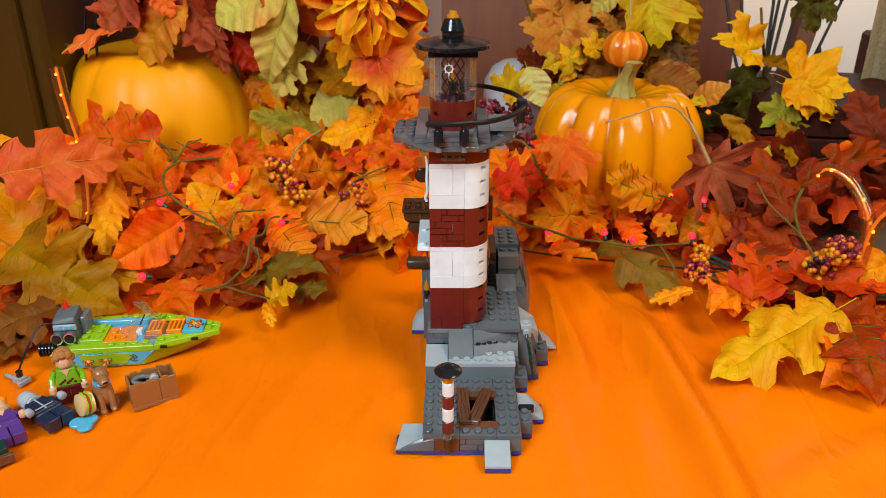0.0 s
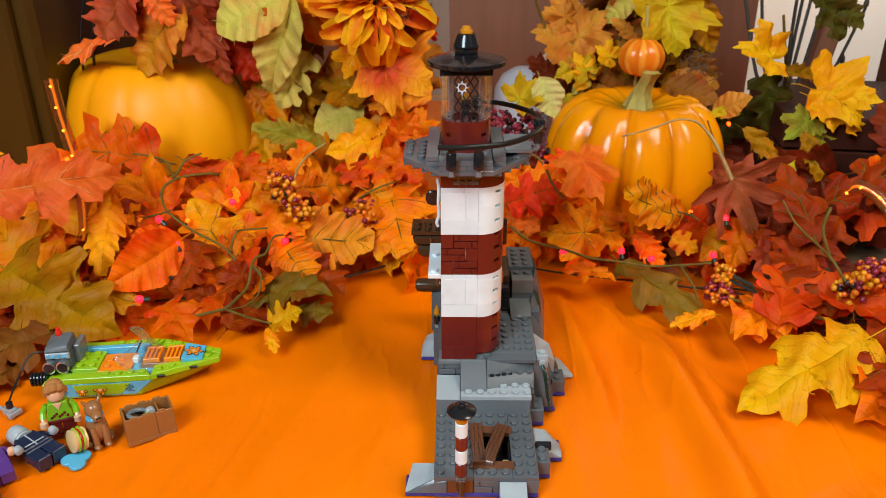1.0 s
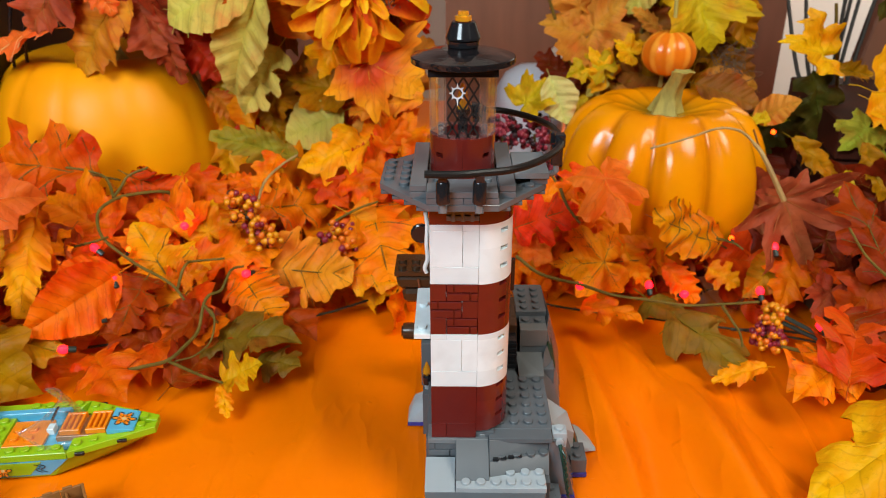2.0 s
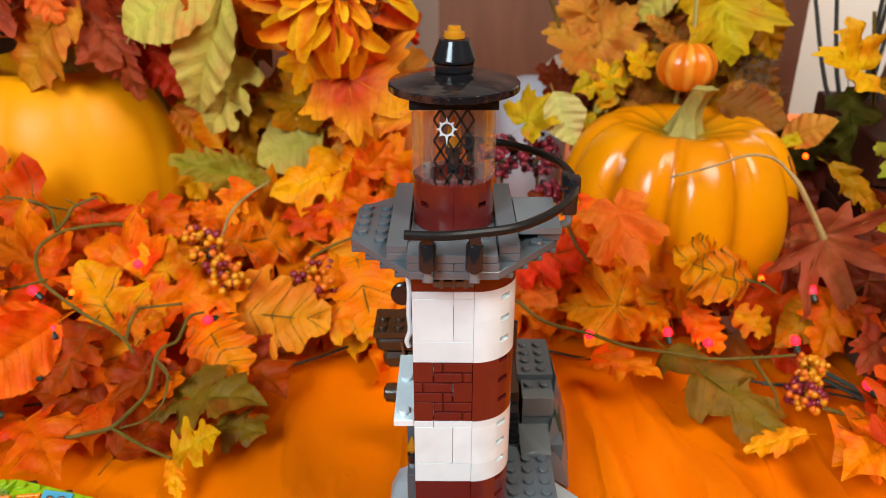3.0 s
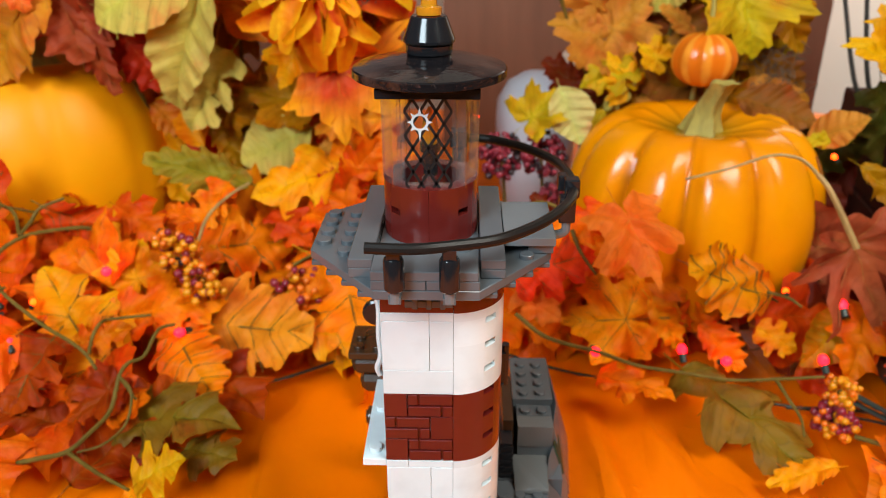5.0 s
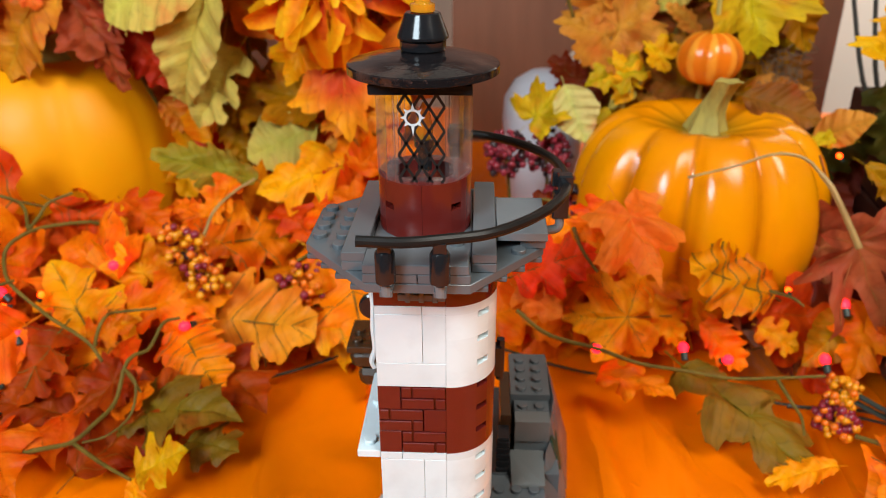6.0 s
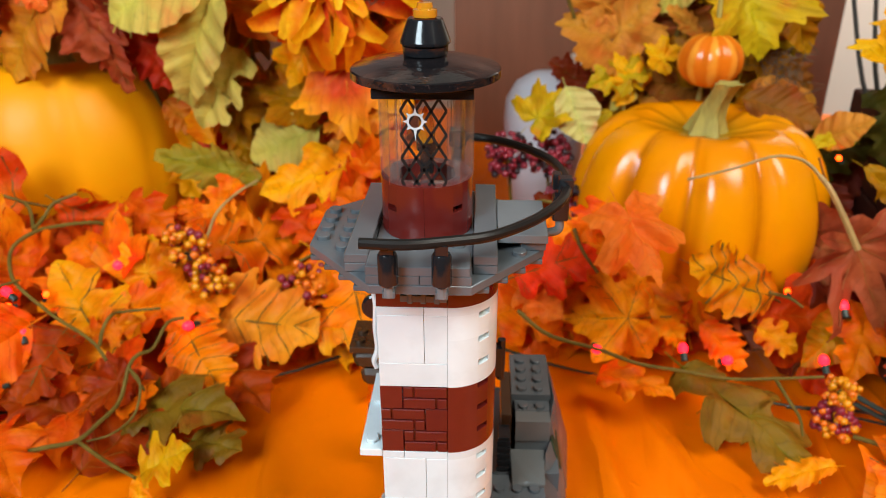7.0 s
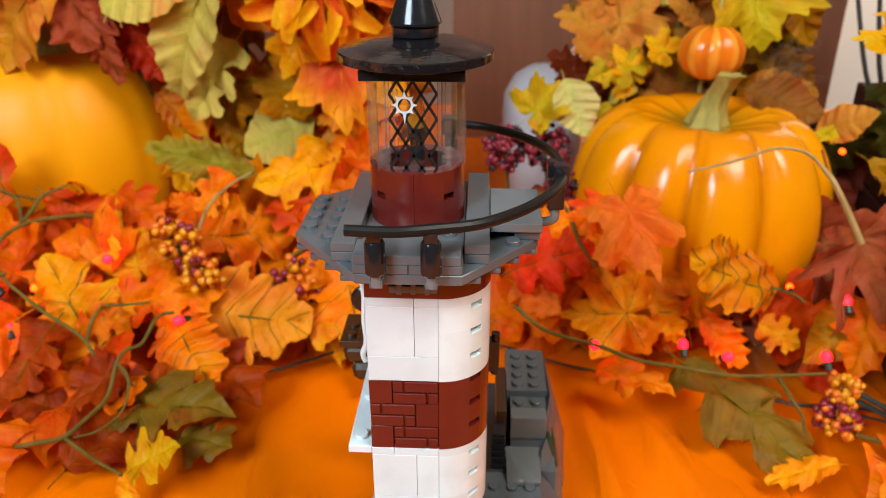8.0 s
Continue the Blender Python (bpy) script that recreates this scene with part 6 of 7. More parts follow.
def petal_fabric(name, root, rim):
    """Dyed petal: the root's colour runs up the middle and turns into the rim's along the edges and the tip."""
    root, rim = [(c[0], c[1] * 0.71, c[2] * 0.25) for c in (root, rim)]
    m, nt, b = nodes_of(name)
    tc = nt.nodes.new("ShaderNodeTexCoord")
    sep = nt.nodes.new("ShaderNodeSeparateXYZ")
    nt.links.new(tc.outputs["Object"], sep.inputs[0])
    info = nt.nodes.new("ShaderNodeObjectInfo")
    side = maths(nt, "MULTIPLY", maths(nt, "ABSOLUTE", sep.outputs[0]), 3.2)
    run = maths(nt, "ADD", side, maths(nt, "MULTIPLY", maths(nt, "POWER", maths(nt, "ABSOLUTE", sep.outputs[1]), 2.0), 0.75))
    run = maths(nt, "ADD", run, maths(nt, "MULTIPLY_ADD", noise_of(nt, 5, 4, 0.6), 0.9, -0.45))
    run = maths(nt, "ADD", run, maths(nt, "MULTIPLY_ADD", info.outputs["Random"], 0.5, -0.25))
    col = mix_colour(nt, root, rim, spread(nt, run, 0.32, 0.82))
    col = mix_colour(nt, col, dark(root, 0.55), maths(nt, "MULTIPLY", spread(nt, noise_of(nt, 14, 4, 0.65), 0.56, 0.78), 0.4))
    nt.links.new(col, b.inputs["Base Color"])
    b.inputs["Roughness"].default_value = 0.55
    b.inputs["Specular IOR Level"].default_value = 0.15
    bump(nt, b, noise_of(nt, 9, 4), 0.16, 0.05)
    tr = nt.nodes.new("ShaderNodeBsdfTranslucent")
    nt.links.new(col, tr.inputs[0])
    mx = nt.nodes.new("ShaderNodeMixShader")
    mx.inputs[0].default_value = 0.22
    nt.links.new(b.outputs[0], mx.inputs[1])
    nt.links.new(tr.outputs[0], mx.inputs[2])
    nt.links.new(mx.outputs[0], nt.nodes["Material Output"].inputs[0])
    return m


def petal_mesh(name, mat, droop, half):
    """A narrow cupped petal, one unit long, with a blunt rolled tip."""
    bm = bmesh.new()
    grid = []
    for j in range(11):
        v = j / 10
        w = half * math.sin(math.pi * (0.10 + 0.64 * v)) ** 0.7 * (1.0 if v < 0.85 else 1.0 - 16 * (v - 0.85) ** 2)
        y = v - 0.25 * droop * v ** 3
        z = 0.34 * v * v - (0.45 + droop) * v ** 3
        grid.append([bm.verts.new((w * u, y, z + 5.5 * (w * u) ** 2 * (1 - 0.3 * v))) for u in (-1, -0.5, 0, 0.5, 1)])
    for lo, hi in zip(grid, grid[1:]):
        for i in range(4):
            bm.faces.new((lo[i], lo[i + 1], hi[i + 1], hi[i]))
    me = bpy.data.meshes.new(name)
    bm.to_mesh(me)
    bm.free()
    me.materials.append(mat)
    me.shade_smooth()
    return me


PETAL = petal_fabric("orange_petal_fabric", (0.74, 0.10, 0.02), (0.95, 0.52, 0.015))
PETAL_IN = petal_fabric("yellow_petal_fabric", (0.86, 0.34, 0.01), (0.95, 0.72, 0.03))
PETAL_RED = petal_fabric("red_orange_petal_fabric", (0.66, 0.07, 0.03), (0.88, 0.30, 0.02))
petals = [[petal_mesh("petal", mat, droop, half) for droop, half in ((0.1, 0.15), (0.35, 0.125), (0.6, 0.17))] for mat in (PETAL, PETAL_IN, PETAL_RED)]
rnd = random.Random(3)
for ring_no, (count, size, lift) in enumerate(((17, 0.072, -8), (19, 0.066, 8), (19, 0.058, 24), (17, 0.049, 40), (15, 0.038, 54), (12, 0.028, 66), (8, 0.018, 80))):
    for k in range(count):
        u = rnd.random()
        shade = 1 if u < (0.12, 0.16, 0.22, 0.34, 0.62, 0.85, 1)[ring_no] else 2 if u > 0.70 else 0
        ob = new("petal", petals[shade][rnd.randrange(3)])
        ob.parent = flower
        ob.matrix_local = pose(0, 0, 0.004 * ring_no, 0, 0, 360 * k / count + ring_no * 13 + rnd.uniform(-10, 10)) @ pose(0, 0.006, 0, lift + rnd.uniform(-20, 20), rnd.uniform(-40, 40), rnd.uniform(-12, 12)) @ Matrix.Scale(0.84 * size * rnd.uniform(0.72, 1.15), 4)
bm = bmesh.new()
tube(bm, [(0, 0, 0), (0, 0.0, -0.05), (0.0, -0.09, -0.13)], 0.003, 7, 4)
part("stalk", bm, VINE, flower, scale=1)

# ---- berries ----
BERRY = {"yellow": plastic("yellow_berry", (0.74, 0.27, 0.004), 0.35), "wine": plastic("wine_berry", (0.24, 0.016, 0.03), 0.3), "dark": plastic("dark_berry", (0.03, 0.012, 0.015), 0.3), "orange": plastic("orange_berry", (0.74, 0.15, 0.004), 0.35)}


def ball(name, mat, r=1.0):
    bm = bmesh.new()
    bmesh.ops.create_icosphere(bm, subdivisions=2, radius=r)
    me = bpy.data.meshes.new(name)
    bm.to_mesh(me)
    bm.free()
    me.materials.append(mat)
    me.shade_smooth()
    return me


BERRY_MESH = {k: ball("berry", m) for k, m in BERRY.items()}


def berries(x, y, z, spread_r, count, kinds, rnd, size=0.0042, label="cluster of yellow and wine red berries on a stem"):
    t = thing("berry_cluster", pose(x, y, z), label, "berries", "berry clusters")
    for _ in range(count):
        d = Vector([rnd.gauss(0, 1) for _ in range(3)]).normalized() * spread_r * rnd.uniform(0.45, 1.0)
        d.z *= 0.9
        ob = new("berry", BERRY_MESH[rnd.choice(kinds)])
        ob.parent = t
        ob.matrix_local = Matrix.Translation(d) @ Matrix.Scale(size * rnd.uniform(0.75, 1.15), 4)
    bm = bmesh.new()
    tube(bm, [(0, 0, 0), (0.004, 0.012, -0.5 * z), (0.0, 0.02, -z + 0.002)], 0.0012, 6, 4)
    part("stem", bm, VINE, t, scale=1)
    return t


rnd = random.Random(8)
MIXED = ["yellow", "yellow", "yellow", "yellow", "yellow", "orange", "orange", "wine", "dark"]
berries(-0.146, 0.203, 0.094, 0.016, 60, MIXED, rnd, 0.0027)
berries(-0.132, 0.195, 0.075, 0.014, 40, MIXED, rnd, 0.0027)
berries(-0.077, 0.215, 0.064, 0.017, 60, ["wine", "orange", "orange", "yellow"], rnd, 0.0027)
berries(0.243, 0.154, 0.032, 0.011, 60, ["yellow", "yellow", "orange"], rnd, 0.0024)
berries(0.241, 0.147, 0.017, 0.013, 90, ["yellow", "orange", "wine", "wine"], rnd, 0.0024)
berries(0.331, 0.083, 0.068, 0.015, 110, ["yellow", "orange", "wine", "wine", "wine"], rnd, 0.0024)
berries(0.319, 0.088, 0.053, 0.013, 56, MIXED, rnd, 0.0026)
WINE = "cluster of small wine red berries among pale leaves"
berries(0.055, 0.335, 0.110, 0.020, 150, ["wine", "wine", "wine", "dark"], rnd, 0.0025, WINE)
berries(0.085, 0.345, 0.108, 0.020, 130, ["wine", "wine", "wine", "dark"], rnd, 0.0025, WINE)
berries(0.100, 0.325, 0.080, 0.020, 130, ["wine", "wine", "wine", "dark"], rnd, 0.0025, WINE)

# ---- string lights ----
lights = thing("string_lights", pose(0, 0, 0), "string of small lit red and amber bulbs on dark wire", "string lights")
BULB_RED = glow("lit_red_bulb", (1.0, 0.003, 0.010), 9)
BULB_AMBER = glow("lit_amber_bulb", (1.0, 0.035, 0.001), 11)
rnd = random.Random(21)


def bulb(x, y, z, mat=None):
    bm = bmesh.new()
    lathe(bm, [(0.3, -2.4), (1.9, -1.9), (2.5, 0), (2.0, 1.7), (1.0, 2.6), (0.2, 2.8)], n=12)
    ob = part("bulb", bm, mat or BULB_RED, lights)
    ob.matrix_local = pose(x, y, z, rnd.uniform(-70, 70), rnd.uniform(-70, 70), rnd.uniform(0, 360)) @ Matrix.Scale(0.8 if mat else 1.25, 4)
    bm = bmesh.new()
    lathe(bm, [(1.0, -6.5), (1.7, -6.2), (1.7, -2.2)], n=10)
    sock = part("socket", bm, DARK_WIRE, ob)


vine(lights, ((-0.45, 0.1, 0.012), (-0.3, 0.13, 0.010), (-0.2, 0.15, 0.012), (-0.1, 0.18, 0.012), (0.0, 0.24, 0.010), (0.1, 0.2, 0.010), (0.2, 0.175, 0.010), (0.28, 0.15, 0.010), (0.36, 0.10, 0.010), (0.46, 0.05, 0.010)), 0.0011, "wire", DARK_WIRE)
vine(lights, ((0.22, 0.165, 0.012), (0.27, 0.16, 0.012), (0.31, 0.125, 0.015), (0.38, 0.09, 0.010), (0.46, 0.06, 0.010)), 0.0011, "wire", DARK_WIRE)
# green plastic stems over the leaves, and the bulbs
vine(FRONT, ((-0.311, 0.186, 0.081), (-0.300, 0.186, 0.078), (-0.280, 0.181, 0.071), (-0.256, 0.176, 0.077), (-0.239, 0.171, 0.084)), 0.0012)
vine(FRONT, ((-0.203, 0.231, 0.087), (-0.211, 0.231, 0.094), (-0.219, 0.226, 0.098), (-0.238, 0.216, 0.099), (-0.246, 0.206, 0.099), (-0.253, 0.196, 0.095), (-0.252, 0.186, 0.089), (-0.243, 0.173, 0.081), (-0.224, 0.164, 0.070), (-0.210, 0.156, 0.066), (-0.195, 0.149, 0.062), (-0.186, 0.146, 0.056), (-0.179, 0.141, 0.049)), 0.0014)
vine(FRONT, ((-0.248, 0.211, 0.099), (-0.245, 0.221, 0.104), (-0.240, 0.226, 0.111), (-0.226, 0.231, 0.116)), 0.0013)
vine(FRONT, ((-0.248, 0.211, 0.099), (-0.259, 0.228, 0.108), (-0.275, 0.232, 0.113), (-0.293, 0.236, 0.114)), 0.0013)
vine(FRONT, ((-0.184, 0.146, 0.056), (-0.181, 0.149, 0.066), (-0.179, 0.156, 0.070), (-0.177, 0.164, 0.068), (-0.156, 0.171, 0.067)), 0.0012)
vine(FRONT, ((-0.211, 0.094, 0.020), (-0.196, 0.096, 0.023), (-0.179, 0.096, 0.028), (-0.170, 0.106, 0.033), (-0.165, 0.121, 0.036), (-0.164, 0.136, 0.048), (-0.161, 0.143, 0.052), (-0.155, 0.151, 0.052), (-0.151, 0.166, 0.060), (-0.144, 0.174, 0.059)), 0.0014)
vine(FRONT, ((-0.178, 0.096, 0.027), (-0.154, 0.078, 0.030), (-0.133, 0.064, 0.033)), 0.0012)
vine(FRONT, ((-0.164, 0.136, 0.048), (-0.155, 0.128, 0.043), (-0.156, 0.118, 0.030), (-0.163, 0.104, 0.027), (-0.175, 0.098, 0.026)), 0.0009)
vine(FRONT, ((-0.164, 0.136, 0.048), (-0.153, 0.128, 0.038)), 0.0011)
vine(FRONT, ((-0.141, 0.221, 0.091), (-0.137, 0.236, 0.103), (-0.126, 0.248, 0.112), (-0.114, 0.256, 0.118)), 0.0012, mat=PALE_STEM)
vine(FRONT, ((-0.088, 0.228, 0.069), (-0.075, 0.228, 0.077), (-0.062, 0.228, 0.084), (-0.048, 0.231, 0.088)), 0.0012)
vine(SIDE, ((0.058, 0.181, 0.065), (0.076, 0.171, 0.055), (0.105, 0.164, 0.050), (0.127, 0.158, 0.045), (0.153, 0.154, 0.043), (0.179, 0.152, 0.040), (0.205, 0.152, 0.041), (0.231, 0.152, 0.043)), 0.0013)
vine(SIDE, ((0.205, 0.152, 0.040), (0.208, 0.138, 0.036), (0.213, 0.132, 0.029), (0.215, 0.128, 0.020)), 0.0011)
vine(SIDE, ((0.210, 0.198, 0.072), (0.223, 0.196, 0.069), (0.229, 0.191, 0.066)), 0.0011)
vine(SIDE, ((0.090, 0.198, 0.112), (0.095, 0.191, 0.101), (0.104, 0.184, 0.090)), 0.0013)
vine(SIDE, ((0.064, 0.236, 0.109), (0.073, 0.236, 0.114), (0.084, 0.231, 0.113), (0.091, 0.224, 0.106), (0.095, 0.206, 0.100), (0.104, 0.196, 0.090)), 0.0012)
vine(SIDE, ((0.250, 0.186, 0.107), (0.241, 0.194, 0.125), (0.234, 0.201, 0.138), (0.229, 0.206, 0.144)), 0.0021, mat=PALE_STEM)
vine(SIDE, ((0.229, 0.206, 0.144), (0.224, 0.211, 0.149), (0.217, 0.214, 0.152), (0.204, 0.216, 0.152), (0.184, 0.220, 0.143), (0.159, 0.222, 0.135)), 0.0011, mat=PALE_STEM)
vine(SIDE, ((0.241, 0.126, 0.022), (0.272, 0.101, 0.027), (0.297, 0.081, 0.030), (0.308, 0.056, 0.036), (0.310, 0.031, 0.040)), 0.0014)
vine(SIDE, ((0.304, 0.071, 0.068), (0.296, 0.081, 0.081), (0.293, 0.106, 0.084), (0.284, 0.126, 0.092), (0.279, 0.146, 0.104)), 0.0012)
vine(SIDE, ((0.317, 0.141, 0.099), (0.302, 0.116, 0.091), (0.295, 0.081, 0.081)), 0.0015)
vine(lights, ((-0.287, 0.110, 0.027), (-0.272, 0.112, 0.032), (-0.255, 0.115, 0.036), (-0.229, 0.125, 0.042)), 0.0022, "wire", DARK_WIRE)
vine(lights, ((0.250, 0.150, 0.032), (0.272, 0.130, 0.027), (0.289, 0.120, 0.022), (0.317, 0.105, 0.022), (0.351, 0.095, 0.026), (0.391, 0.090, 0.025)), 0.0016, "wire", DARK_WIRE)
vine(lights, ((0.250, 0.150, 0.027), (0.272, 0.130, 0.023), (0.290, 0.120, 0.017), (0.318, 0.105, 0.018), (0.352, 0.095, 0.021), (0.392, 0.090, 0.021)), 0.0016, "wire", DARK_WIRE)
bulb(0.188, 0.185, 0.031)
bulb(0.239, 0.172, 0.041)
bulb(0.161, 0.188, 0.037)
bulb(0.106, 0.175, 0.043)
bulb(0.267, 0.130, 0.036)
bulb(0.279, 0.120, 0.018)
bulb(-0.144, 0.178, 0.051)
bulb(-0.195, 0.205, 0.078)
bulb(-0.255, 0.180, 0.071)
bulb(0.249, 0.185, 0.071)
bulb(-0.255, 0.178, 0.062, BULB_AMBER)
bulb(-0.229, 0.178, 0.071, BULB_AMBER)
bulb(0.225, 0.207, 0.068, BULB_AMBER)
bulb(-0.231, 0.150, 0.061)
bulb(-0.247, 0.095, 0.037)
bulb(0.277, 0.290, 0.127, BULB_AMBER)
bulb(-0.334, 0.195, 0.122, BULB_AMBER)
bulb(-0.365, 0.185, 0.110, BULB_AMBER)


# ---- what stands behind the table decorations ----
panel = thing("folding_screen", pose(0, 0, 0), "reddish brown wooden screen standing behind the bouquets", "screen")
bm = bmesh.new()


def board(bm, x0, x1, y, zlow, ztop, thick=0.03):
    """A board whose lower edge follows zlow(x)."""
    n = 24
    cols = []
    for i in range(n + 1):
        x = x0 + (x1 - x0) * i / n
        cols.append([bm.verts.new((x, yy, z)) for yy, z in ((y, zlow(x)), (y, ztop), (y + thick, ztop), (y + thick, zlow(x)))])
    for c, d in zip(cols, cols[1:]):
        for k in range(4):
            bm.faces.new((c[k], d[k], d[(k + 1) % 4], c[(k + 1) % 4]))
    bm.faces.new(cols[0][::-1])
    bm.faces.new(cols[-1])


board(bm, 0.0, 0.44, 0.72, lambda x: -0.02 + 0.135 * max(0.0, min(1.0, (x - 0.065) / 0.07)) ** 1.4, 0.7)
part("board", bm, RED_WOOD, panel, scale=1)
bm = bmesh.new()
board(bm, 0.35, 0.44, 0.70, lambda x: -0.02, 0.72)
part("post", bm, RED_WOOD, panel, scale=1)
bm = bmesh.new()
board(bm, -0.62, -0.045, 0.72, lambda x: -0.02, 0.7)
part("board", bm, RED_WOOD, panel, scale=1)
bm = bmesh.new()
box(bm, -0.64, 0.46, 0.70, 0.76, 0.7, 0.76, 0.006)
part("rail", bm, RED_WOOD, panel, scale=1)
for x in (-0.62, 0.42):
    bm = bmesh.new()
    box(bm, x - 0.02, x + 0.02, 0.755, 0.795, -0.012, 0.70, 0.004)
    part("leg", bm, RED_WOOD, panel, scale=1)

cab = thing("wooden_cabinet", pose(0, 0, 0), "dark varnished wooden cabinet side at the table's edge", "cabinet")
bm = bmesh.new()
box(bm, -0.80, -0.392, 0.30, 0.60, 0.0, 0.8, 0.006)
part("body", bm, OLIVE_WOOD, cab, scale=1)
bm = bmesh.new()
box(bm, -0.78, -0.41, 0.288, 0.302, 0.03, 0.78, 0.004)
part("door", bm, OLIVE_WOOD, cab, scale=1)

BURLAP = wood("beige_burlap", (0.42, 0.30, 0.15), 300, 0.9, (1, 1, 1))
cloth = thing("burlap_curtain", pose(0.482, 0.40, 0), "beige burlap cloth hanging in folds", "cloth")
bm = bmesh.new()
rows = [[bm.verts.new((0.01 * math.sin(9 * u * 6.28 / 3) + 0.16 * u, 0.014 * math.sin(u * 25) - 0.06 * u, z)) for u in np.linspace(0, 1, 40)] for z in np.linspace(0.0, 0.6, 8)]
for lo, hi in zip(rows, rows[1:]):
    for i in range(39):
        bm.faces.new((lo[i], lo[i + 1], hi[i + 1], hi[i]))
part("cloth", bm, BURLAP, cloth, scale=1)

post = thing("wooden_post", pose(0.572, 0.50, 0), "short dark brown wooden post beside the burlap cloth", "post")
bm = bmesh.new()
box(bm, -0.035, 0.045, -0.03, 0.03, 0.001, 0.17, 0.004)
POST_WOOD = wood("dark_post_wood", (0.11, 0.036, 0.014), 14, 0.7, (1, 1, 0.15))
part("shaft", bm, POST_WOOD, post, scale=1)
bm = bmesh.new()
box(bm, -0.045, 0.055, -0.04, 0.04, 0.001, 0.03, 0.003)
part("foot", bm, POST_WOOD, post, scale=1)

vase = thing("white_vase", pose(0.092, 0.475, 0), "white rounded vase standing behind the pale leaves", "vase")
VASE_WHITE = wall_paint("white_glazed_clay", (0.62, 0.59, 0.62), 8.0)
VASE_WHITE.node_tree.nodes["Principled BSDF"].inputs["Roughness"].default_value = 0.35
bm = bmesh.new()
lathe(bm, [(0.022, 0.0), (0.026, 0.004), (0.035, 0.06), (0.037, 0.10), (0.036, 0.118), (0.027, 0.134), (0.014, 0.142), (0.002, 0.144)], n=36)
part("body", bm, VASE_WHITE, vase, scale=1, angle=60)

twigs = thing("twig_bundle", pose(0.383, 0.42, 0), "bundle of dark twigs with buds behind yellow leaves", "twigs")
TWIG = wood("dark_twig", (0.035, 0.028, 0.02), 60, 0.6)
rnd = random.Random(4)
for dx, dy, h in ((-0.055, 0.03, 0.235), (-0.042, 0.02, 0.25), (-0.008, 0.0, 0.26), (0.004, 0.01, 0.25), (0.018, 0.02, 0.24), (0.030, 0.01, 0.25), (0.078, 0.02, 0.215), (0.050, -0.01, 0.16)):
    bm = bmesh.new()
    tip = (dx, dy, h)
    tube(bm, [(0.05 * dx, 0, 0.01), (0.12 * dx, 0.1 * dy, 0.09), (0.55 * dx + rnd.uniform(-0.004, 0.004), 0.5 * dy, 0.62 * h), tip], 0.0024, 6, 5, 0.7)
    lathe(bm, [(0.0012, 0), (0.0030, 0.003), (0.0028, 0.007), (0.0006, 0.011)], tip, 7)
    part("twig", bm, TWIG, twigs, scale=1)
bm = bmesh.new()
lathe(bm, [(0.016, 0.0), (0.018, 0.02), (0.018, 0.10), (0.015, 0.12)], (0, 0, 0), 14)
part("wrapping", bm, TWIG, twigs, scale=1)
stick = thing("wooden_stick", pose(0.405, 0.46, 0, 0, 9, 0), "reddish brown wooden stick standing behind the leaves", "stick")
bm = bmesh.new()
box(bm, -0.011, 0.011, -0.011, 0.011, 0.002, 0.34, 0.002)
part("shaft", bm, RED_WOOD, stick, scale=1)

# rope light: clear tube with small amber lamps inside
TUBE = clear_plastic("clear_amber_tube", (0.86, 0.52, 0.18), 0.05, 0.05)
CORE = glow("amber_lit_core", (0.9, 0.28, 0.01), 0.3)
LED = glow("amber_lamp", (1.0, 0.40, 0.05), 5.0)


def rope_light(pts, label):
    t = thing("rope_light", pose(0, 0, 0), label, "rope light", "rope lights")
    bm = bmesh.new()
    tube(bm, pts, 0.0060, 14, 8)
    ob = part("tube", bm, TUBE, t, scale=1)
    ob.visible_shadow = False
    line = smooth_line(pts, 8)
    bm = bmesh.new()
    tube(bm, pts, 0.0014, 8, 6)
    part("core", bm, CORE, t, scale=1)
    for p in line[2::6]:
        bm = bmesh.new()
        bmesh.ops.create_icosphere(bm, subdivisions=1, radius=0.0015)
        ob = part("lamp", bm, LED, t, scale=1)
        ob.location = p + Vector((0, -0.0032, 0))


rope_light([(-0.362, 0.25, 0.181), (-0.361, 0.25, 0.155), (-0.358, 0.25, 0.125), (-0.352, 0.245, 0.09), (-0.35, 0.23, 0.04), (-0.36, 0.22, 0.012)], "clear rope light tube with glowing amber lamps")
rope_light([(0.338, 0.17, 0.100), (0.349, 0.165, 0.109), (0.364, 0.15, 0.101), (0.372, 0.13, 0.080), (0.368, 0.115, 0.061), (0.366, 0.11, 0.03), (0.37, 0.11, 0.006)], "clear rope light tube bent in an arch")
rope_light([(0.350, 0.09, 0.03), (0.355, 0.09, 0.083), (0.366, 0.085, 0.105), (0.39, 0.085, 0.115), (0.42, 0.09, 0.09), (0.46, 0.1, 0.02), (0.47, 0.1, 0.006)], "clear rope light tube bent in an arch")

strip_wood = thing("wooden_board", pose(0.36, 0.17, 0.0), "grey brown wooden board under the leaves", "board")
bm = bmesh.new()
box(bm, -0.06, 0.16, -0.05, 0.10, 0.001, 0.014, 0.001)
part("plank", bm, wood("weathered_wood", (0.13, 0.075, 0.04), 20, 0.6, (0.1, 1, 1)), strip_wood, scale=1)

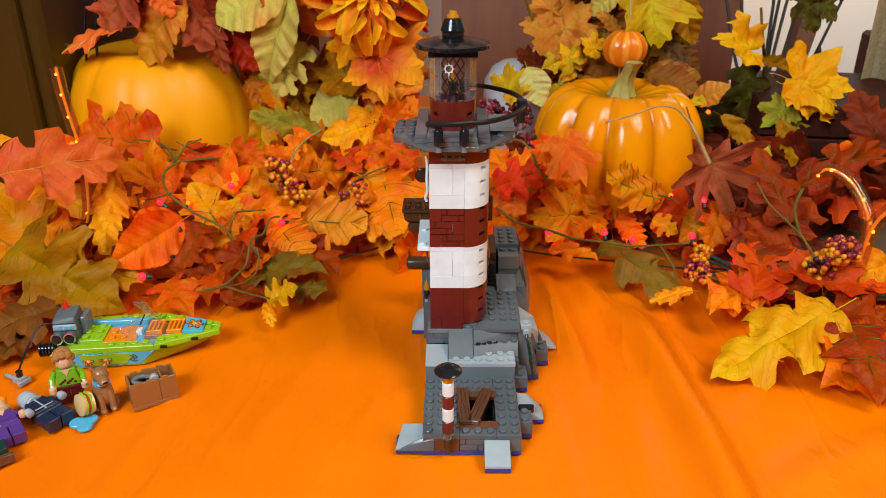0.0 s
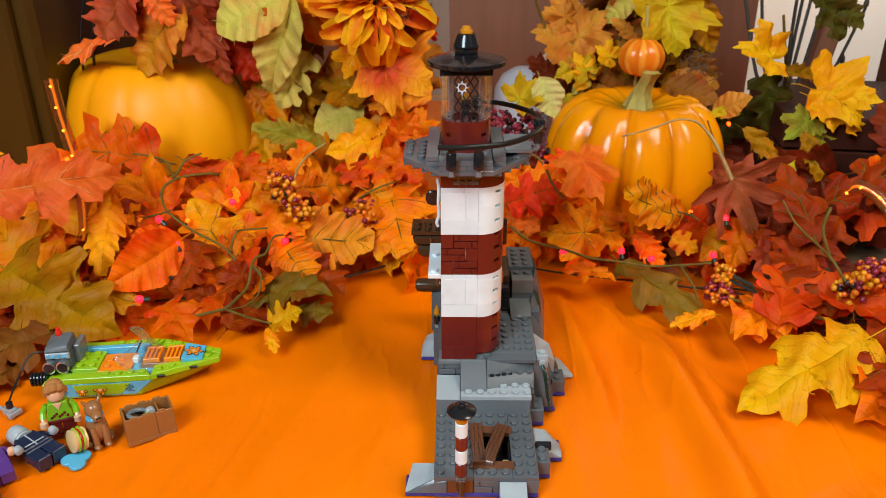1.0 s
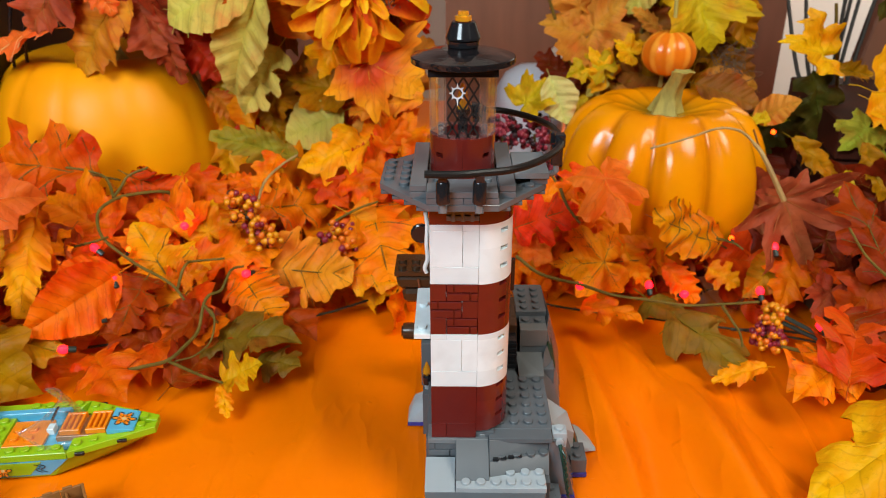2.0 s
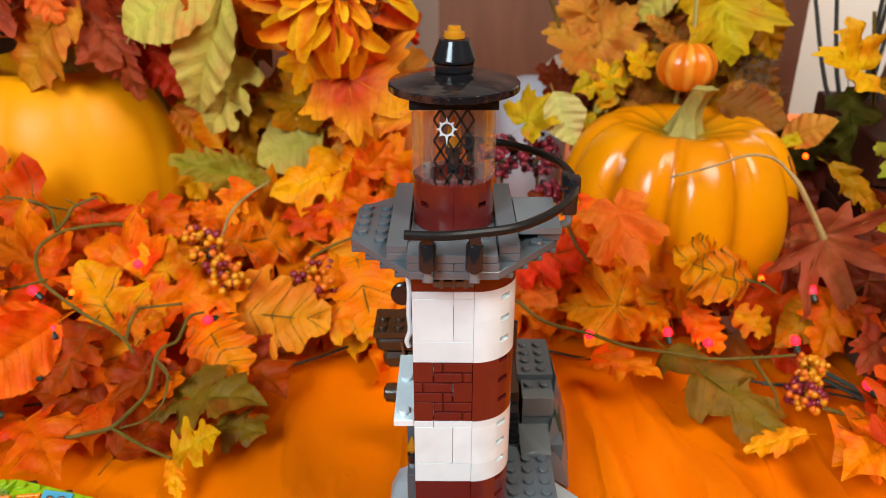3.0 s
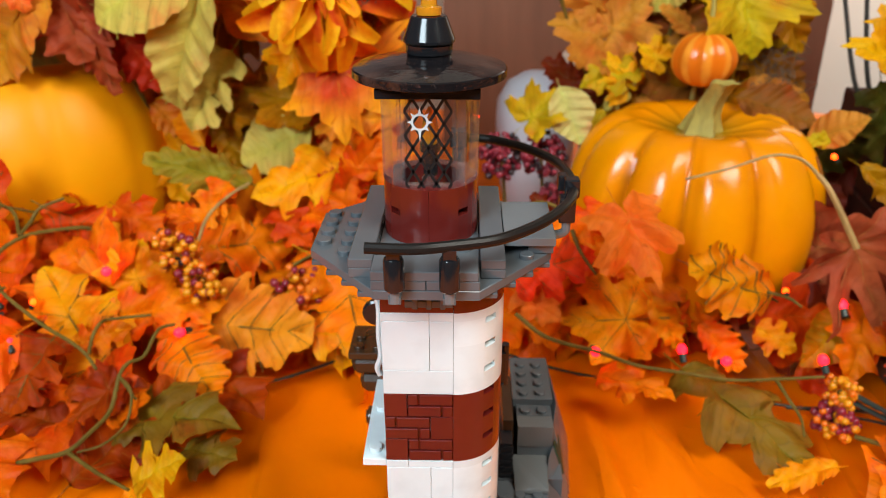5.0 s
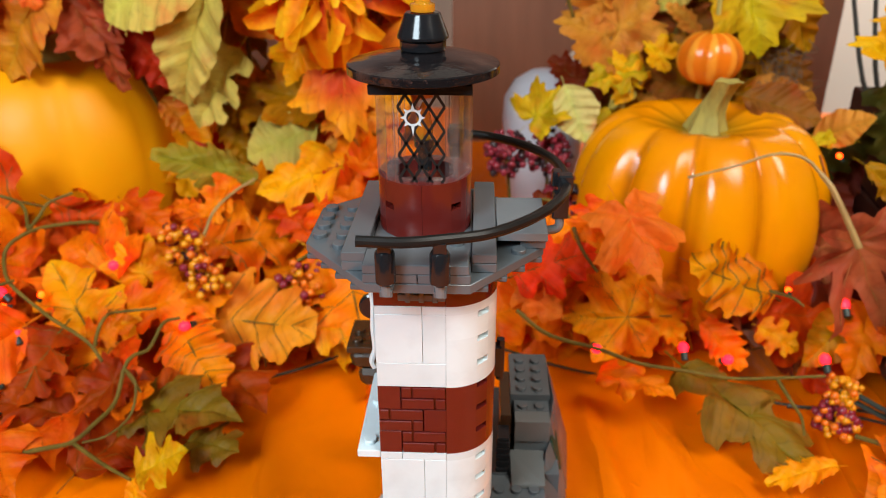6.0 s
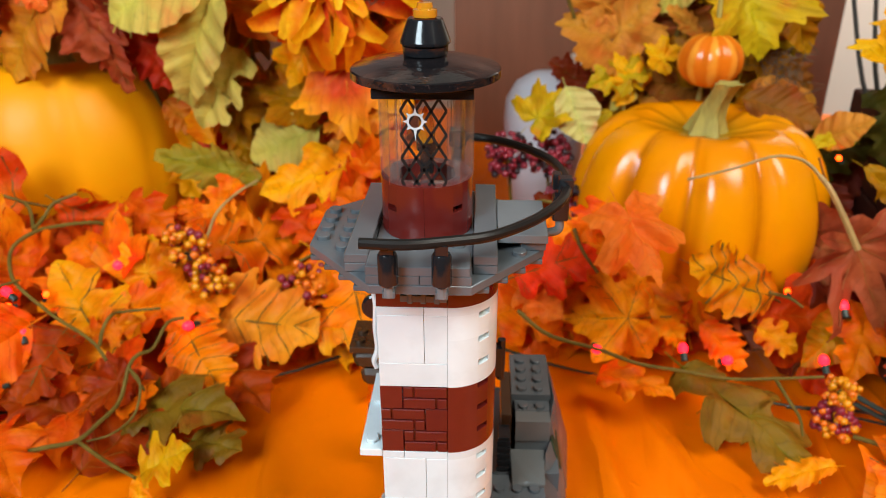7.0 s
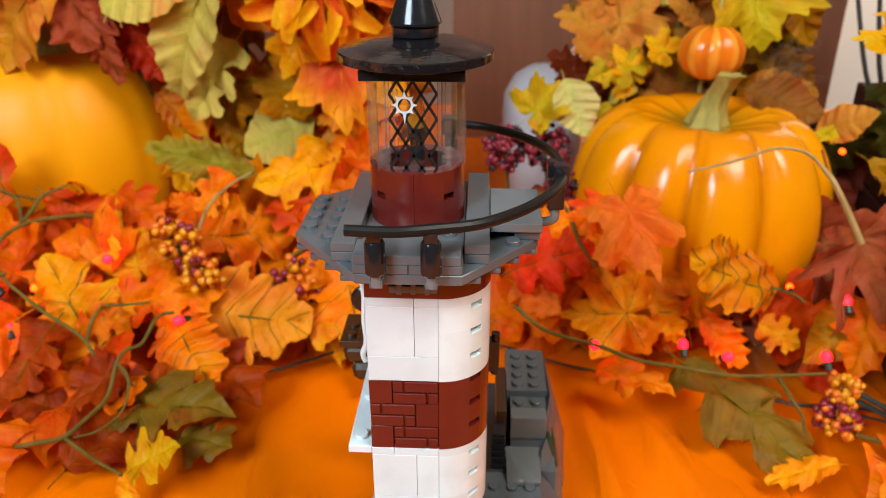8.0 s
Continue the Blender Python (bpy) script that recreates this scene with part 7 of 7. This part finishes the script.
chest = thing("wooden_chest", pose(0.47, 0.34, 0.0, 0, 0, -8), "dark brown plank chest behind the leaves", "chest")
DARK_PLANK = wood("dark_plank_wood", (0.06, 0.015, 0.008), 18, 0.6, (0.1, 1, 1))
DARK_PLANK.node_tree.nodes["Principled BSDF"].inputs["Specular IOR Level"].default_value = 0.1
for k in range(4):
    bm = bmesh.new()
    box(bm, -0.13, 0.16, -0.07, 0.10, 0.001 + 0.034 * k, 0.033 + 0.034 * k, 0.0015)
    part("plank", bm, DARK_PLANK, chest, scale=1)

cable = thing("black_cable", pose(-0.355, 0.335, 0.0), "two thin black cables hanging beside the cabinet", "cable")
for dx in (0.0, 0.012):
    bm = bmesh.new()
    tube(bm, [(-0.02 + dx, 0, 0.002), (-0.022 + dx, 0.01, 0.10), (-0.014 + dx, 0, 0.19), (0.004 + dx, 0, 0.26), (0.02 + dx, 0, 0.34), (0.02 + dx, 0.02, 0.46)], 0.0014, 7, 6)
    part("wire", bm, BLACK, cable, scale=1)


# ---- toy boat, crate and figures on the cloth ----
boat = thing("toy_boat", pose(-0.2930, 0.0285, 0.0, 0, 0, 6.5) @ Matrix.Diagonal((1.07, 1, 1.16, 1)), "lime green toy brick speedboat with azure side panels", "toy boat")


def plan(half, x0, x1, tip, tip_half):
    return [(x0, -half), (x1, -half), (tip, -tip_half), (tip, tip_half), (x1, half), (x0, half)]


bm = bmesh.new()
solid(bm, [(x, y, 13.5) for x, y in plan(24, 2, 74, 116, 5)] + [(x, y, 1.0) for x, y in plan(21.5, 4, 64, 92, 3)], 0.5)
part("hull", bm, LIME, boat)
bm = bmesh.new()
solid(bm, [(x, y, 1.2) for x, y in plan(12, 8, 60, 84, 2)] + [(x, y, 0.1) for x, y in plan(11, 9, 58, 80, 2)], 0.2)
part("keel", bm, LIME, boat)
# side panels lie proud of the sloping hull side
for s in (-1, 1):
    bm = bmesh.new()
    solid(bm, [(7, s * 23.3, 13.0), (74, s * 23.3, 13.0), (62, s * 21.6, 2.6), (8, s * 21.6, 2.6), (7, s * 24.5, 13.0), (74, s * 24.5, 13.0), (62, s * 22.4, 2.6), (8, s * 22.4, 2.6)], 0.05)
    panel_b = part("side_panel", bm, AZURE, boat)
    bm = bmesh.new()
    solid(bm, [(22, s * 24.0, 12.2), (60, s * 24.0, 12.2), (52, s * 22.0, 3.4), (24, s * 22.0, 3.4), (22, s * 24.6, 12.2), (60, s * 24.6, 12.2), (52, s * 22.8, 3.4), (24, s * 22.8, 3.4)], 0.03)
    part("green_print", bm, LIME, panel_b)


def flower_print(parent, m, r):
    bm = bmesh.new()
    for k in range(6):
        a = 2 * math.pi * k / 6
        pts = [(0, 0), (0.34 * r * math.cos(a - 0.55) * 1.6, 0.34 * r * math.sin(a - 0.55) * 1.6), (r * math.cos(a), r * math.sin(a)), (0.34 * r * math.cos(a + 0.55) * 1.6, 0.34 * r * math.sin(a + 0.55) * 1.6)]
        lo = [bm.verts.new((x, y, 0.25)) for x, y in pts]
        bm.faces.new(lo)
    lathe(bm, [(0.22 * r, 0.26), (0.2 * r, 0.34), (0.02 * r, 0.36)], n=12, mat=1)
    ob = part("flower_print", bm, [ORANGE, TAN], parent)
    ob.matrix_local = m
    bm = bmesh.new()
    for k in range(6):
        a = 2 * math.pi * k / 6
        tube(bm, [(0.3 * r * math.cos(a), 0.3 * r * math.sin(a), 0.3), (0.8 * r * math.cos(a - 0.3), 0.8 * r * math.sin(a - 0.3), 0.3), (1.05 * r * math.cos(a), 1.05 * r * math.sin(a), 0.3), (0.8 * r * math.cos(a + 0.3), 0.8 * r * math.sin(a + 0.3), 0.3), (0.3 * r * math.cos(a), 0.3 * r * math.sin(a), 0.3)], 0.2, 4, 3)
    edge = part("print_outline", bm, PRINT_BLACK, parent)
    edge.matrix_local = m


tilt = pose(0, 0, 0, 79, 0, 0)
for x, z, r in ((27, 7.2, 3.6), (39, 7.8, 4.4)):
    flower_print(boat, Matrix.Translation((x * MM, -0.0237, z * MM)) @ tilt, r)
for x, d in ((15, -1), (17.5, -1), (56, 1), (58.5, 1)):
    bm = bmesh.new()
    tube(bm, [(x, -24.6, 11.0), (x + 3 * d, -24.2, 9), (x, -23.8, 7), (x + 3 * d, -23.3, 5)], 0.22, 4, 4)
    part("scroll_print", bm, PRINT_BLACK, boat)

# deck: rim plates with studs, cockpit, bow
for s in (-1, 1):
    bm = bmesh.new()
    solid(bm, [(16, s * 17, z) for z in (13.4, 17.4)] + [(16, s * 25, z) for z in (13.4, 17.4)] + [(74, s * 25, z) for z in (13.4, 17.4)] + [(70, s * 17, z) for z in (13.4, 17.4)], 0.3)
    for x in (44, 52, 60, 68):
        stud(bm, x, s * 21, 17.3)
    part("rim_plate", bm, LIME, boat)
    bm = bmesh.new()
    solid(bm, [(74.2, s * 25, z) for z in (13.4, 17.4)] + [(74.2, s * 12, z) for z in (13.4, 17.4)] + [(117, s * 0.2, z) for z in (13.4, 17.4)] + [(117, s * 6, z) for z in (13.4, 17.4)], 0.3)
    for x, y in ((78, 18), (86, 15), (109, 4)):
        stud(bm, x, s * y, 17.3)
    part("bow_plate", bm, LIME, boat)
    bm = bmesh.new()
    box(bm, 78, 83, s * 23.6 - 0.8, s * 23.6 + 0.8, 14.6, 16.2, 0.1)
    box(bm, 98, 103, s * 14.2 - 0.8, s * 14.2 + 0.8, 14.6, 16.2, 0.1)
    ob = part("slot", bm, PRINT_BLACK, boat)
piece(boat, "floor_plate", AZURE, 16, 74, -17, 17, 13.4, 14.2)
piece(boat, "deck_plate", LIME, 18, 36, -12, 12, 14.2, 17.0, [(x, y) for x in (23, 31) for y in (-8, 0, 8)])
piece(boat, "deck_plate", ORANGE, 36, 58, -14, 10, 14.2, 15.8, [(x, y) for x in (41, 49) for y in (-8, 0)])
piece(boat, "side_tile", AZURE, 20, 66, 12.5, 17, 14.2, 19)
piece(boat, "seat", WHITE, 57, 61, -3, 3, 14.2, 18.0)
bm = bmesh.new()
lathe(bm, [(4.2, -0.6), (4.8, 0), (4.2, 0.6)], n=16)
ob = part("steering_wheel", bm, BLACK, boat)
ob.matrix_local = pose(0.061, 0.004, 0.023, 0, -60, 0)
for x0 in (66, 80):
    bm = bmesh.new()
    box(bm, x0, x0 + 11.0, -9, -7.2, 17.4, 20.4)
    box(bm, x0, x0 + 11.0, 7.2, 9, 17.4, 20.4)
    for x in (0.1, 3.1, 6.1, 9.1):
        box(bm, x0 + x, x0 + x + 1.6, -7.4, 7.4, 17.6, 20.2, 0.2)
    part("grille_tile", bm, ORANGE, boat)
piece(boat, "support_plate", NOUGAT, 64, 92, -10, 10, 14.2, 17.4)
bm = bmesh.new()
solid(bm, [(92, -11, 17.4), (92, 11, 17.4), (106, -9, 17.4), (106, 9, 17.4), (92, -11, 20.6), (92, 11, 20.6), (106, -9, 18.6), (106, 9, 18.6)], 0.3)
nose = part("nose_tile", bm, AZURE, boat)
flower_print(nose, pose(0.099, 0, 0.0197, 0, 8, 0), 6.5)
bm = bmesh.new()
for k in range(12):
    a0, a1 = radians(-75 + 150 * k / 12), radians(-75 + 150 * (k + 1) / 12)
    q = []
    for a, r, z in ((a0, 15, 16), (a1, 15, 16), (a1, 15, 33), (a0, 15, 33), (a0, 16.2, 16), (a1, 16.2, 16), (a1, 16.2, 33), (a0, 16.2, 33)):
        lean = (z - 16) * 0.7
        q.append(bm.verts.new((58 + r * math.cos(a) * 1.3 - lean, 1.42 * r * math.sin(a), z - 6 * (1 - math.cos(a)) if z > 20 else z)))
    for f in ((0, 1, 2, 3), (7, 6, 5, 4), (0, 4, 5, 1), (3, 2, 6, 7)):
        bm.faces.new([q[i] for i in f])
bmesh.ops.remove_doubles(bm, verts=bm.verts, dist=0.01)


def screen_edge(z):
    return [(58 + 15.6 * 1.3 * math.cos(a) - 0.7 * (z - 16), 1.42 * 15.6 * math.sin(a), z - 6 * (1 - math.cos(a)) if z > 20 else z) for a in np.linspace(-1.309, 1.309, 12)]


top_edge, foot_edge = screen_edge(33.0), screen_edge(17.4)
for line in (top_edge, foot_edge, [top_edge[0], foot_edge[0]], [top_edge[-1], foot_edge[-1]]):
    tube(bm, line, 0.7, 6, 3)
ob = part("windscreen", bm, clear_plastic("windscreen_plastic", (0.95, 0.955, 0.955), 0.04, 0.03), boat)
ob.visible_shadow = False

# engine at the stern
CHROME = plastic("chrome_silver_plastic", (0.62, 0.64, 0.66), 0.12)
CHROME.node_tree.nodes["Principled BSDF"].inputs["Metallic"].default_value = 0.9
motor = piece(boat, "engine", DGREY_DULL, 2, 19, -9, 13, 13.4, 27.4, chamfer=0.8)
bm = bmesh.new()
solid(bm, [(2.5, -10.5, 29.2), (19, -10.5, 29.8), (2.5, 8, 29.2), (19, 8, 29.8), (3.5, -8, 32.6), (18.4, -9.4, 33.8), (3.5, 7, 34.4), (18.4, 7, 36.0)], 0.6)
part("cowl", bm, DGREY_DULL, motor)
piece(motor, "cowl_plate", MGREY, 3, 18, -8.2, 11, 27.4, 29.2)
piece(motor, "printed_tile", LGREY, 3, 19, -10.8, -9.0, 25.0, 29.0)
bm = bmesh.new()
for x in (5.2, 8.6, 12.0, 15.4):
    box(bm, x - 1.1, x + 1.1, -11.1, -10.6, 25.8, 28.2, 0.1)
part("gauge_print", bm, AZURE, motor)
for x in (5.6, 14.4):
    bm = bmesh.new()
    lathe(bm, [(3.6, -14.6), (3.9, -14.2), (3.9, -9), (3.6, -8.6)], (x, 0, 20.6), 18, "y")
    part("pipe", bm, DGREY_DULL, motor)
    bm = bmesh.new()
    lathe(bm, [(3.9, -15.2), (4.3, -15.0), (4.3, -14.4), (3.9, -14.2)], (x, 0, 20.6), 20, "y")
    part("chrome_ring", bm, CHROME, motor)
    bm = bmesh.new()
    lathe(bm, [(3.3, -15.5), (3.4, -15.3), (3.4, -15.0)], (x, 0, 20.6), 18, "y")
    part("pipe_mouth", bm, BLACK, motor)
piece(motor, "side_block", MGREY, 19, 23, -2, 14, 17.4, 30, chamfer=0.5)
bm = bmesh.new()
lathe(bm, [(1.6, 34), (2.2, 34.6), (2.2, 37), (1.5, 38.5), (1.3, 40.0), (0.3, 40.4)], (9, 5, 0), 12)
part("red_lamp", bm, clear_plastic("clear_red_plastic", (1.0, 0.05, 0.03), 0.03, 0.5), motor)
bm = bmesh.new()
for k in range(5):
    lathe(bm, [(3.6, -8 + 2.2 * k), (4.6, -7.5 + 2.2 * k), (4.6, -6.6 + 2.2 * k), (3.6, -6.0 + 2.2 * k)], (0.5, -14.5, 13), 14, "x")
part("ribbed_coupling", bm, BLACK, boat)

crate = thing("toy_crate", pose(-0.2085, -0.0435, 0, 0, 0, 31.5), "open brown toy crate holding grey hose and gear", "toy crate")
piece(crate, "floor", NOUGAT, 0, 32, 0, 17, 0, 3.2)
for y in (0, 15.6):
    bm = bmesh.new()
    box(bm, 0, 20, y, y + 1.5, 3.2, 21.4, 0.2)
    box(bm, 20.2, 32, y, y + 1.5, 3.2, 21.0, 0.2)
    for x in (6, 14, 24):
        box(bm, x - 2.4, x + 2.4, y + 0.1, y + 1.4, 20.6, 22.4, 0.2)
    part("long_wall", bm, NOUGAT, crate)
for x in (0, 30.5):
    piece(crate, "end_wall", NOUGAT, x, x + 1.5, 1.5, 15.6, 3.2, 21.6)
piece(crate, "divider", NOUGAT, 22, 23.4, 1.6, 15.5, 3.2, 19.5)

hose = thing("toy_diving_gear", pose(-0.2085, -0.0435, 0, 0, 0, 31.5), "grey toy diving hose coiled in the crate", "toy")
bm = bmesh.new()
coil = [(11 + 6.8 * math.cos(a), 8.4 + 5.0 * math.sin(a), 16.0 + 3.5 * math.sin(a * 0.5)) for a in np.linspace(0.2, 7.2, 14)]
tube(bm, coil, 1.5, 8, 5)
for k in range(10):
    a = 0.3 + 0.45 * k
    lathe(bm, [(1.9, -0.4), (1.9, 0.4)], (11 + 6.8 * math.cos(a), 8.4 + 5.0 * math.sin(a), 16.0 + 3.5 * math.sin(a * 0.5)), 8, "x")
part("hose", bm, MGREY, hose)
bm = bmesh.new()
lathe(bm, [(2.6, -2), (3.2, -1.4), (3.2, 1.4), (2.6, 2)], (18.2, 9, 17.5), 14, "y")
lathe(bm, [(3.4, 3.3), (3.4, 13)], (10, 8, 0), 14)
part("regulator", bm, SILVER, hose)
bm = bmesh.new()
tube(bm, [(6, 5, 9), (10, 4, 16), (15, 6, 18.5), (18, 8, 18)], 0.7, 6, 5)
part("strap", bm, LIME, hose)


def toy_figure(m, skin, hair, top, legs, label, bald=False, stripe=False):
    """A plain peg-legged toy figure, one mesh, with a blank face."""
    bm = bmesh.new()
    for s in (-1, 1):
        box(bm, s * 4 - 3.7, s * 4 + 3.7, -4.4, 3.6, 0, 2.6, 0.4, 3)
        box(bm, s * 4 - 3.7, s * 4 + 3.7, -3.0, 3.0, 2.4, 11.5, 0.5, 3)
    box(bm, -7.6, 7.6, -3.6, 3.6, 10.4, 13.0, 0.5, 3)
    solid(bm, [(x * 7.6, y, 13) for x in (-1, 1) for y in (-3.6, 3.6)] + [(x * 5.6, y, 25.6) for x in (-1, 1) for y in (-3.4, 3.4)], 0.6, 2)
    for s in (-1, 1):
        tube(bm, [(s * 6.4, 0, 23.5), (s * 9.0, -0.6, 19.5), (s * 9.6, -3.4, 15.6)], 2.0, 8, 4, 1, 2)
        tube(bm, [(s * 9.6, -3.4, 15.8), (s * 9.7, -5.0, 14.0)], 1.3, 8, 2, 1, 0)
        lathe(bm, [(1.4, -2), (2.2, -1.6), (2.2, 1.6), (1.4, 2)], (s * 9.7, -6.2, 13.2), 10, "z", 0)
    lathe(bm, [(2.6, 25.4), (3.0, 26.6), (4.6, 27.4), (5.1, 28.6), (5.1, 33.6), (4.6, 34.8), (2.6, 35.4)], (0, 0, 0), 18, "z", 0)
    if not bald:
        for dx, dy, dz, r in ((0, 1.0, 34.6, 5.8), (-3, -2.2, 35.2, 3.4), (3, -2.2, 35.4, 3.2), (0, -2.8, 36.2, 3.4), (-4.4, 1.2, 31.6, 3.0), (4.4, 1.2, 31.6, 3.0), (0, 3.4, 31, 4.4)):
            lathe(bm, [(0.2 * r, -0.95 * r), (0.75 * r, -0.66 * r), (r, 0), (0.8 * r, 0.6 * r), (0.3 * r, 0.95 * r)], (dx, dy, dz), 14, "z", 1)
    if stripe:
        box(bm, -5.2, 5.2, -3.95, -3.3, 15.2, 15.9, 0.1, 1)
        box(bm, -0.35, 0.35, -3.95, -3.3, 13.2, 25.0, 0.1, 1)
        lathe(bm, [(5.2, 24.4), (5.6, 25.0), (5.2, 25.7)], (0, 0, 0), 16, "z", 1)
    else:
        solid(bm, [(-2.6, -3.8, 25.4), (2.6, -3.8, 25.4), (0, -3.9, 20.4), (-2.6, -3.3, 25.4), (2.6, -3.3, 25.4), (0, -3.4, 20.4)], 0.05, 0)
        for k in range(7):
            lathe(bm, [(0.9, -0.3), (0.9, 0.3)], (-4.6 + 1.5 * k, -3.6, 15.5 + 1.1 * (k % 3)), 8, "y", 3)
    ob = part("toy_figure", bm, [skin, hair, top, legs])
    ob.matrix_world = m
    return tagged(ob, label, "toy figure", "toy figures")


TOP_GREEN = plastic("green_shirt_plastic", (0.20, 0.42, 0.015))
HAIR = plastic("light_brown_hair_plastic", (0.42, 0.17, 0.05))
toy_figure(pose(-0.2588, -0.028, 0, 0, 0, 24) @ Matrix.Scale(1.08, 4), SKIN, HAIR, TOP_GREEN, DRED, "small toy figure with brown hair and green shirt, standing")
toy_figure(pose(-0.2505, -0.061, 0.0048, -86, 0, 58) @ Matrix.Scale(1.25, 4), SILVER, SILVER, NAVY, NAVY, "small toy figure in navy blue lying on its back", True, True)
toy_figure(pose(-0.2740, -0.081, 0.0045, -80, 0, 40) @ Matrix.Scale(1.12, 4), SKIN, ORANGE, PURPLE, PURPLE, "small toy figure in purple lying on the cloth")

# seated brown toy
bm = bmesh.new()
for x, y, z, rx, ry, rz in ((0, 2, 9, 5.2, 5.6, 9), (0, 4, 4, 6, 6, 4.2), (0, -0.5, 21.5, 4.2, 4.6, 4.4), (0, -5.2, 20.2, 2.8, 4.2, 2.6), (-2.6, -3.5, 1.6, 1.8, 3.4, 1.7), (2.6, -3.5, 1.6, 1.8, 3.4, 1.7), (-5, 1.5, 2.2, 2.2, 4.6, 2.3), (5, 1.5, 2.2, 2.2, 4.6, 2.3)):
    tmp = bmesh.ops.create_uvsphere(bm, u_segments=14, v_segments=9, radius=1.0)
    bmesh.ops.scale(bm, vec=(rx, ry, rz), verts=tmp["verts"])
    bmesh.ops.translate(bm, vec=(x, y, z), verts=tmp["verts"])
for s in (-1, 1):
    tube(bm, [(s * 2.6, -1.5, 12), (s * 2.7, -3.2, 6), (s * 2.6, -3.6, 1.4)], 1.7, 8, 4)
    tube(bm, [(s * 2.4, 0.5, 23.5), (s * 3.6, 0.8, 25.6), (s * 4.4, 1.2, 26.6)], 1.3, 7, 3, 0.4)
lathe(bm, [(4.0, 15.6), (4.4, 16.0), (4.4, 17.0), (4.0, 17.4)], (0, 0.4, 0), 16, "z", 1)
tube(bm, [(0, -9.4, 20.6), (0, -9.0, 20.9)], 1.3, 8, 2, 1, 2)
ob = part("seated_toy", bm, [plastic("warm_brown_plastic", (0.30, 0.125, 0.045)), AZURE, BLACK])
ob.matrix_world = pose(-0.2295, -0.0385, 0, 0, 0, 38) @ Matrix.Scale(1.34, 4)
tagged(ob, "small brown seated toy with a blue collar", "toy figure", "toy figures")

# sandwich on its edge
food = thing("toy_sandwich", pose(-0.2390, -0.0480, 0.0108, 80, 0, -40) @ Matrix.Scale(1.06, 4), "round toy sandwich with tan buns leaning on edge", "toy food")
for z0, z1, r, mat, nm in ((-4.2, -1.6, 7.4, TAN, "bun"), (-1.6, -0.6, 7.9, LIME, "lettuce"), (-0.6, 1.2, 7.2, RED, "filling"), (1.2, 2.0, 7.8, LIME, "lettuce"), (2.0, 5.2, 7.4, TAN, "bun")):
    bm = bmesh.new()
    n = 26
    lathe(bm, [(r * 0.6 if nm == "bun" and z0 < 0 else r * 0.95, z0), (r, z0 + 0.3 * (z1 - z0)), (r, z0 + 0.7 * (z1 - z0)), (r * 0.6 if nm == "bun" and z0 > 0 else r * 0.95, z1)], n=n)
    if nm == "lettuce":
        for v in bm.verts:
            a = math.atan2(v.co.y, v.co.x)
            v.co.x *= 1 + 0.06 * math.sin(7 * a)
            v.co.y *= 1 + 0.06 * math.sin(7 * a)
    part(nm, bm, mat, food)

petal_tile = thing("toy_blue_piece", pose(-0.2380, -0.0570, 0.0, 0, 0, 30), "bright blue three-lobed toy piece on the cloth", "toy")
bm = bmesh.new()
for a, dz in ((30, 0.0), (150, 0.12), (270, 0.24)):
    lathe(bm, [(5.0, 0.1 + dz), (5.4, 0.4), (5.4, 1.8), (5.0, 2.1 + dz)], (4.6 * math.cos(radians(a)), 4.6 * math.sin(radians(a)), 0), 16)
part("lobes", bm, AZURE, petal_tile)

hook = thing("toy_grapple", pose(-0.307, -0.008, 0, 0, 0, -25), "grey toy grapple with black cord tied to the boat", "toy")
bm = bmesh.new()
box(bm, -5, 5, -3, 3, 0.1, 6, 0.5)
box(bm, -16, -4, -1.2, 1.2, 1.0, 3.6, 0.4)
box(bm, 3, 6, -5, 5, 0.2, 4, 0.4)
part("claw", bm, SILVER, hook)
bm = bmesh.new()
lathe(bm, [(2.0, 6), (2.4, 6.5), (2.4, 10.5), (1.8, 11)], (1, 0, 0), 10)
part("connector", bm, BLACK, hook)
bm = bmesh.new()
tube(bm, [(1, 0, 10.5), (0, 6, 17), (-1, 16, 27), (-3, 26, 33), (-1, 33, 33), (6, 38, 30)], 0.7, 6, 8)
part("cord", bm, HOSE_BLACK, hook)

loose = thing("toy_scrap_pieces", pose(-0.2800, -0.0940, 0, 0, 0, 40), "dark green and brown loose toy pieces", "toy")
piece(loose, "slope", DGREEN, -8, 8, -6, 6, 0, 9.6)
piece(loose, "plate", BROWN, -6, 10, -10, -6.2, 0, 6.4)
bm = bmesh.new()
tube(bm, [(-10, 20, 4), (-4, 26, 9), (4, 24, 12), (10, 18, 8)], 2.2, 8, 5)
part("golden_bar", bm, plastic("gold_plastic", (0.45, 0.25, 0.05), 0.25), loose)
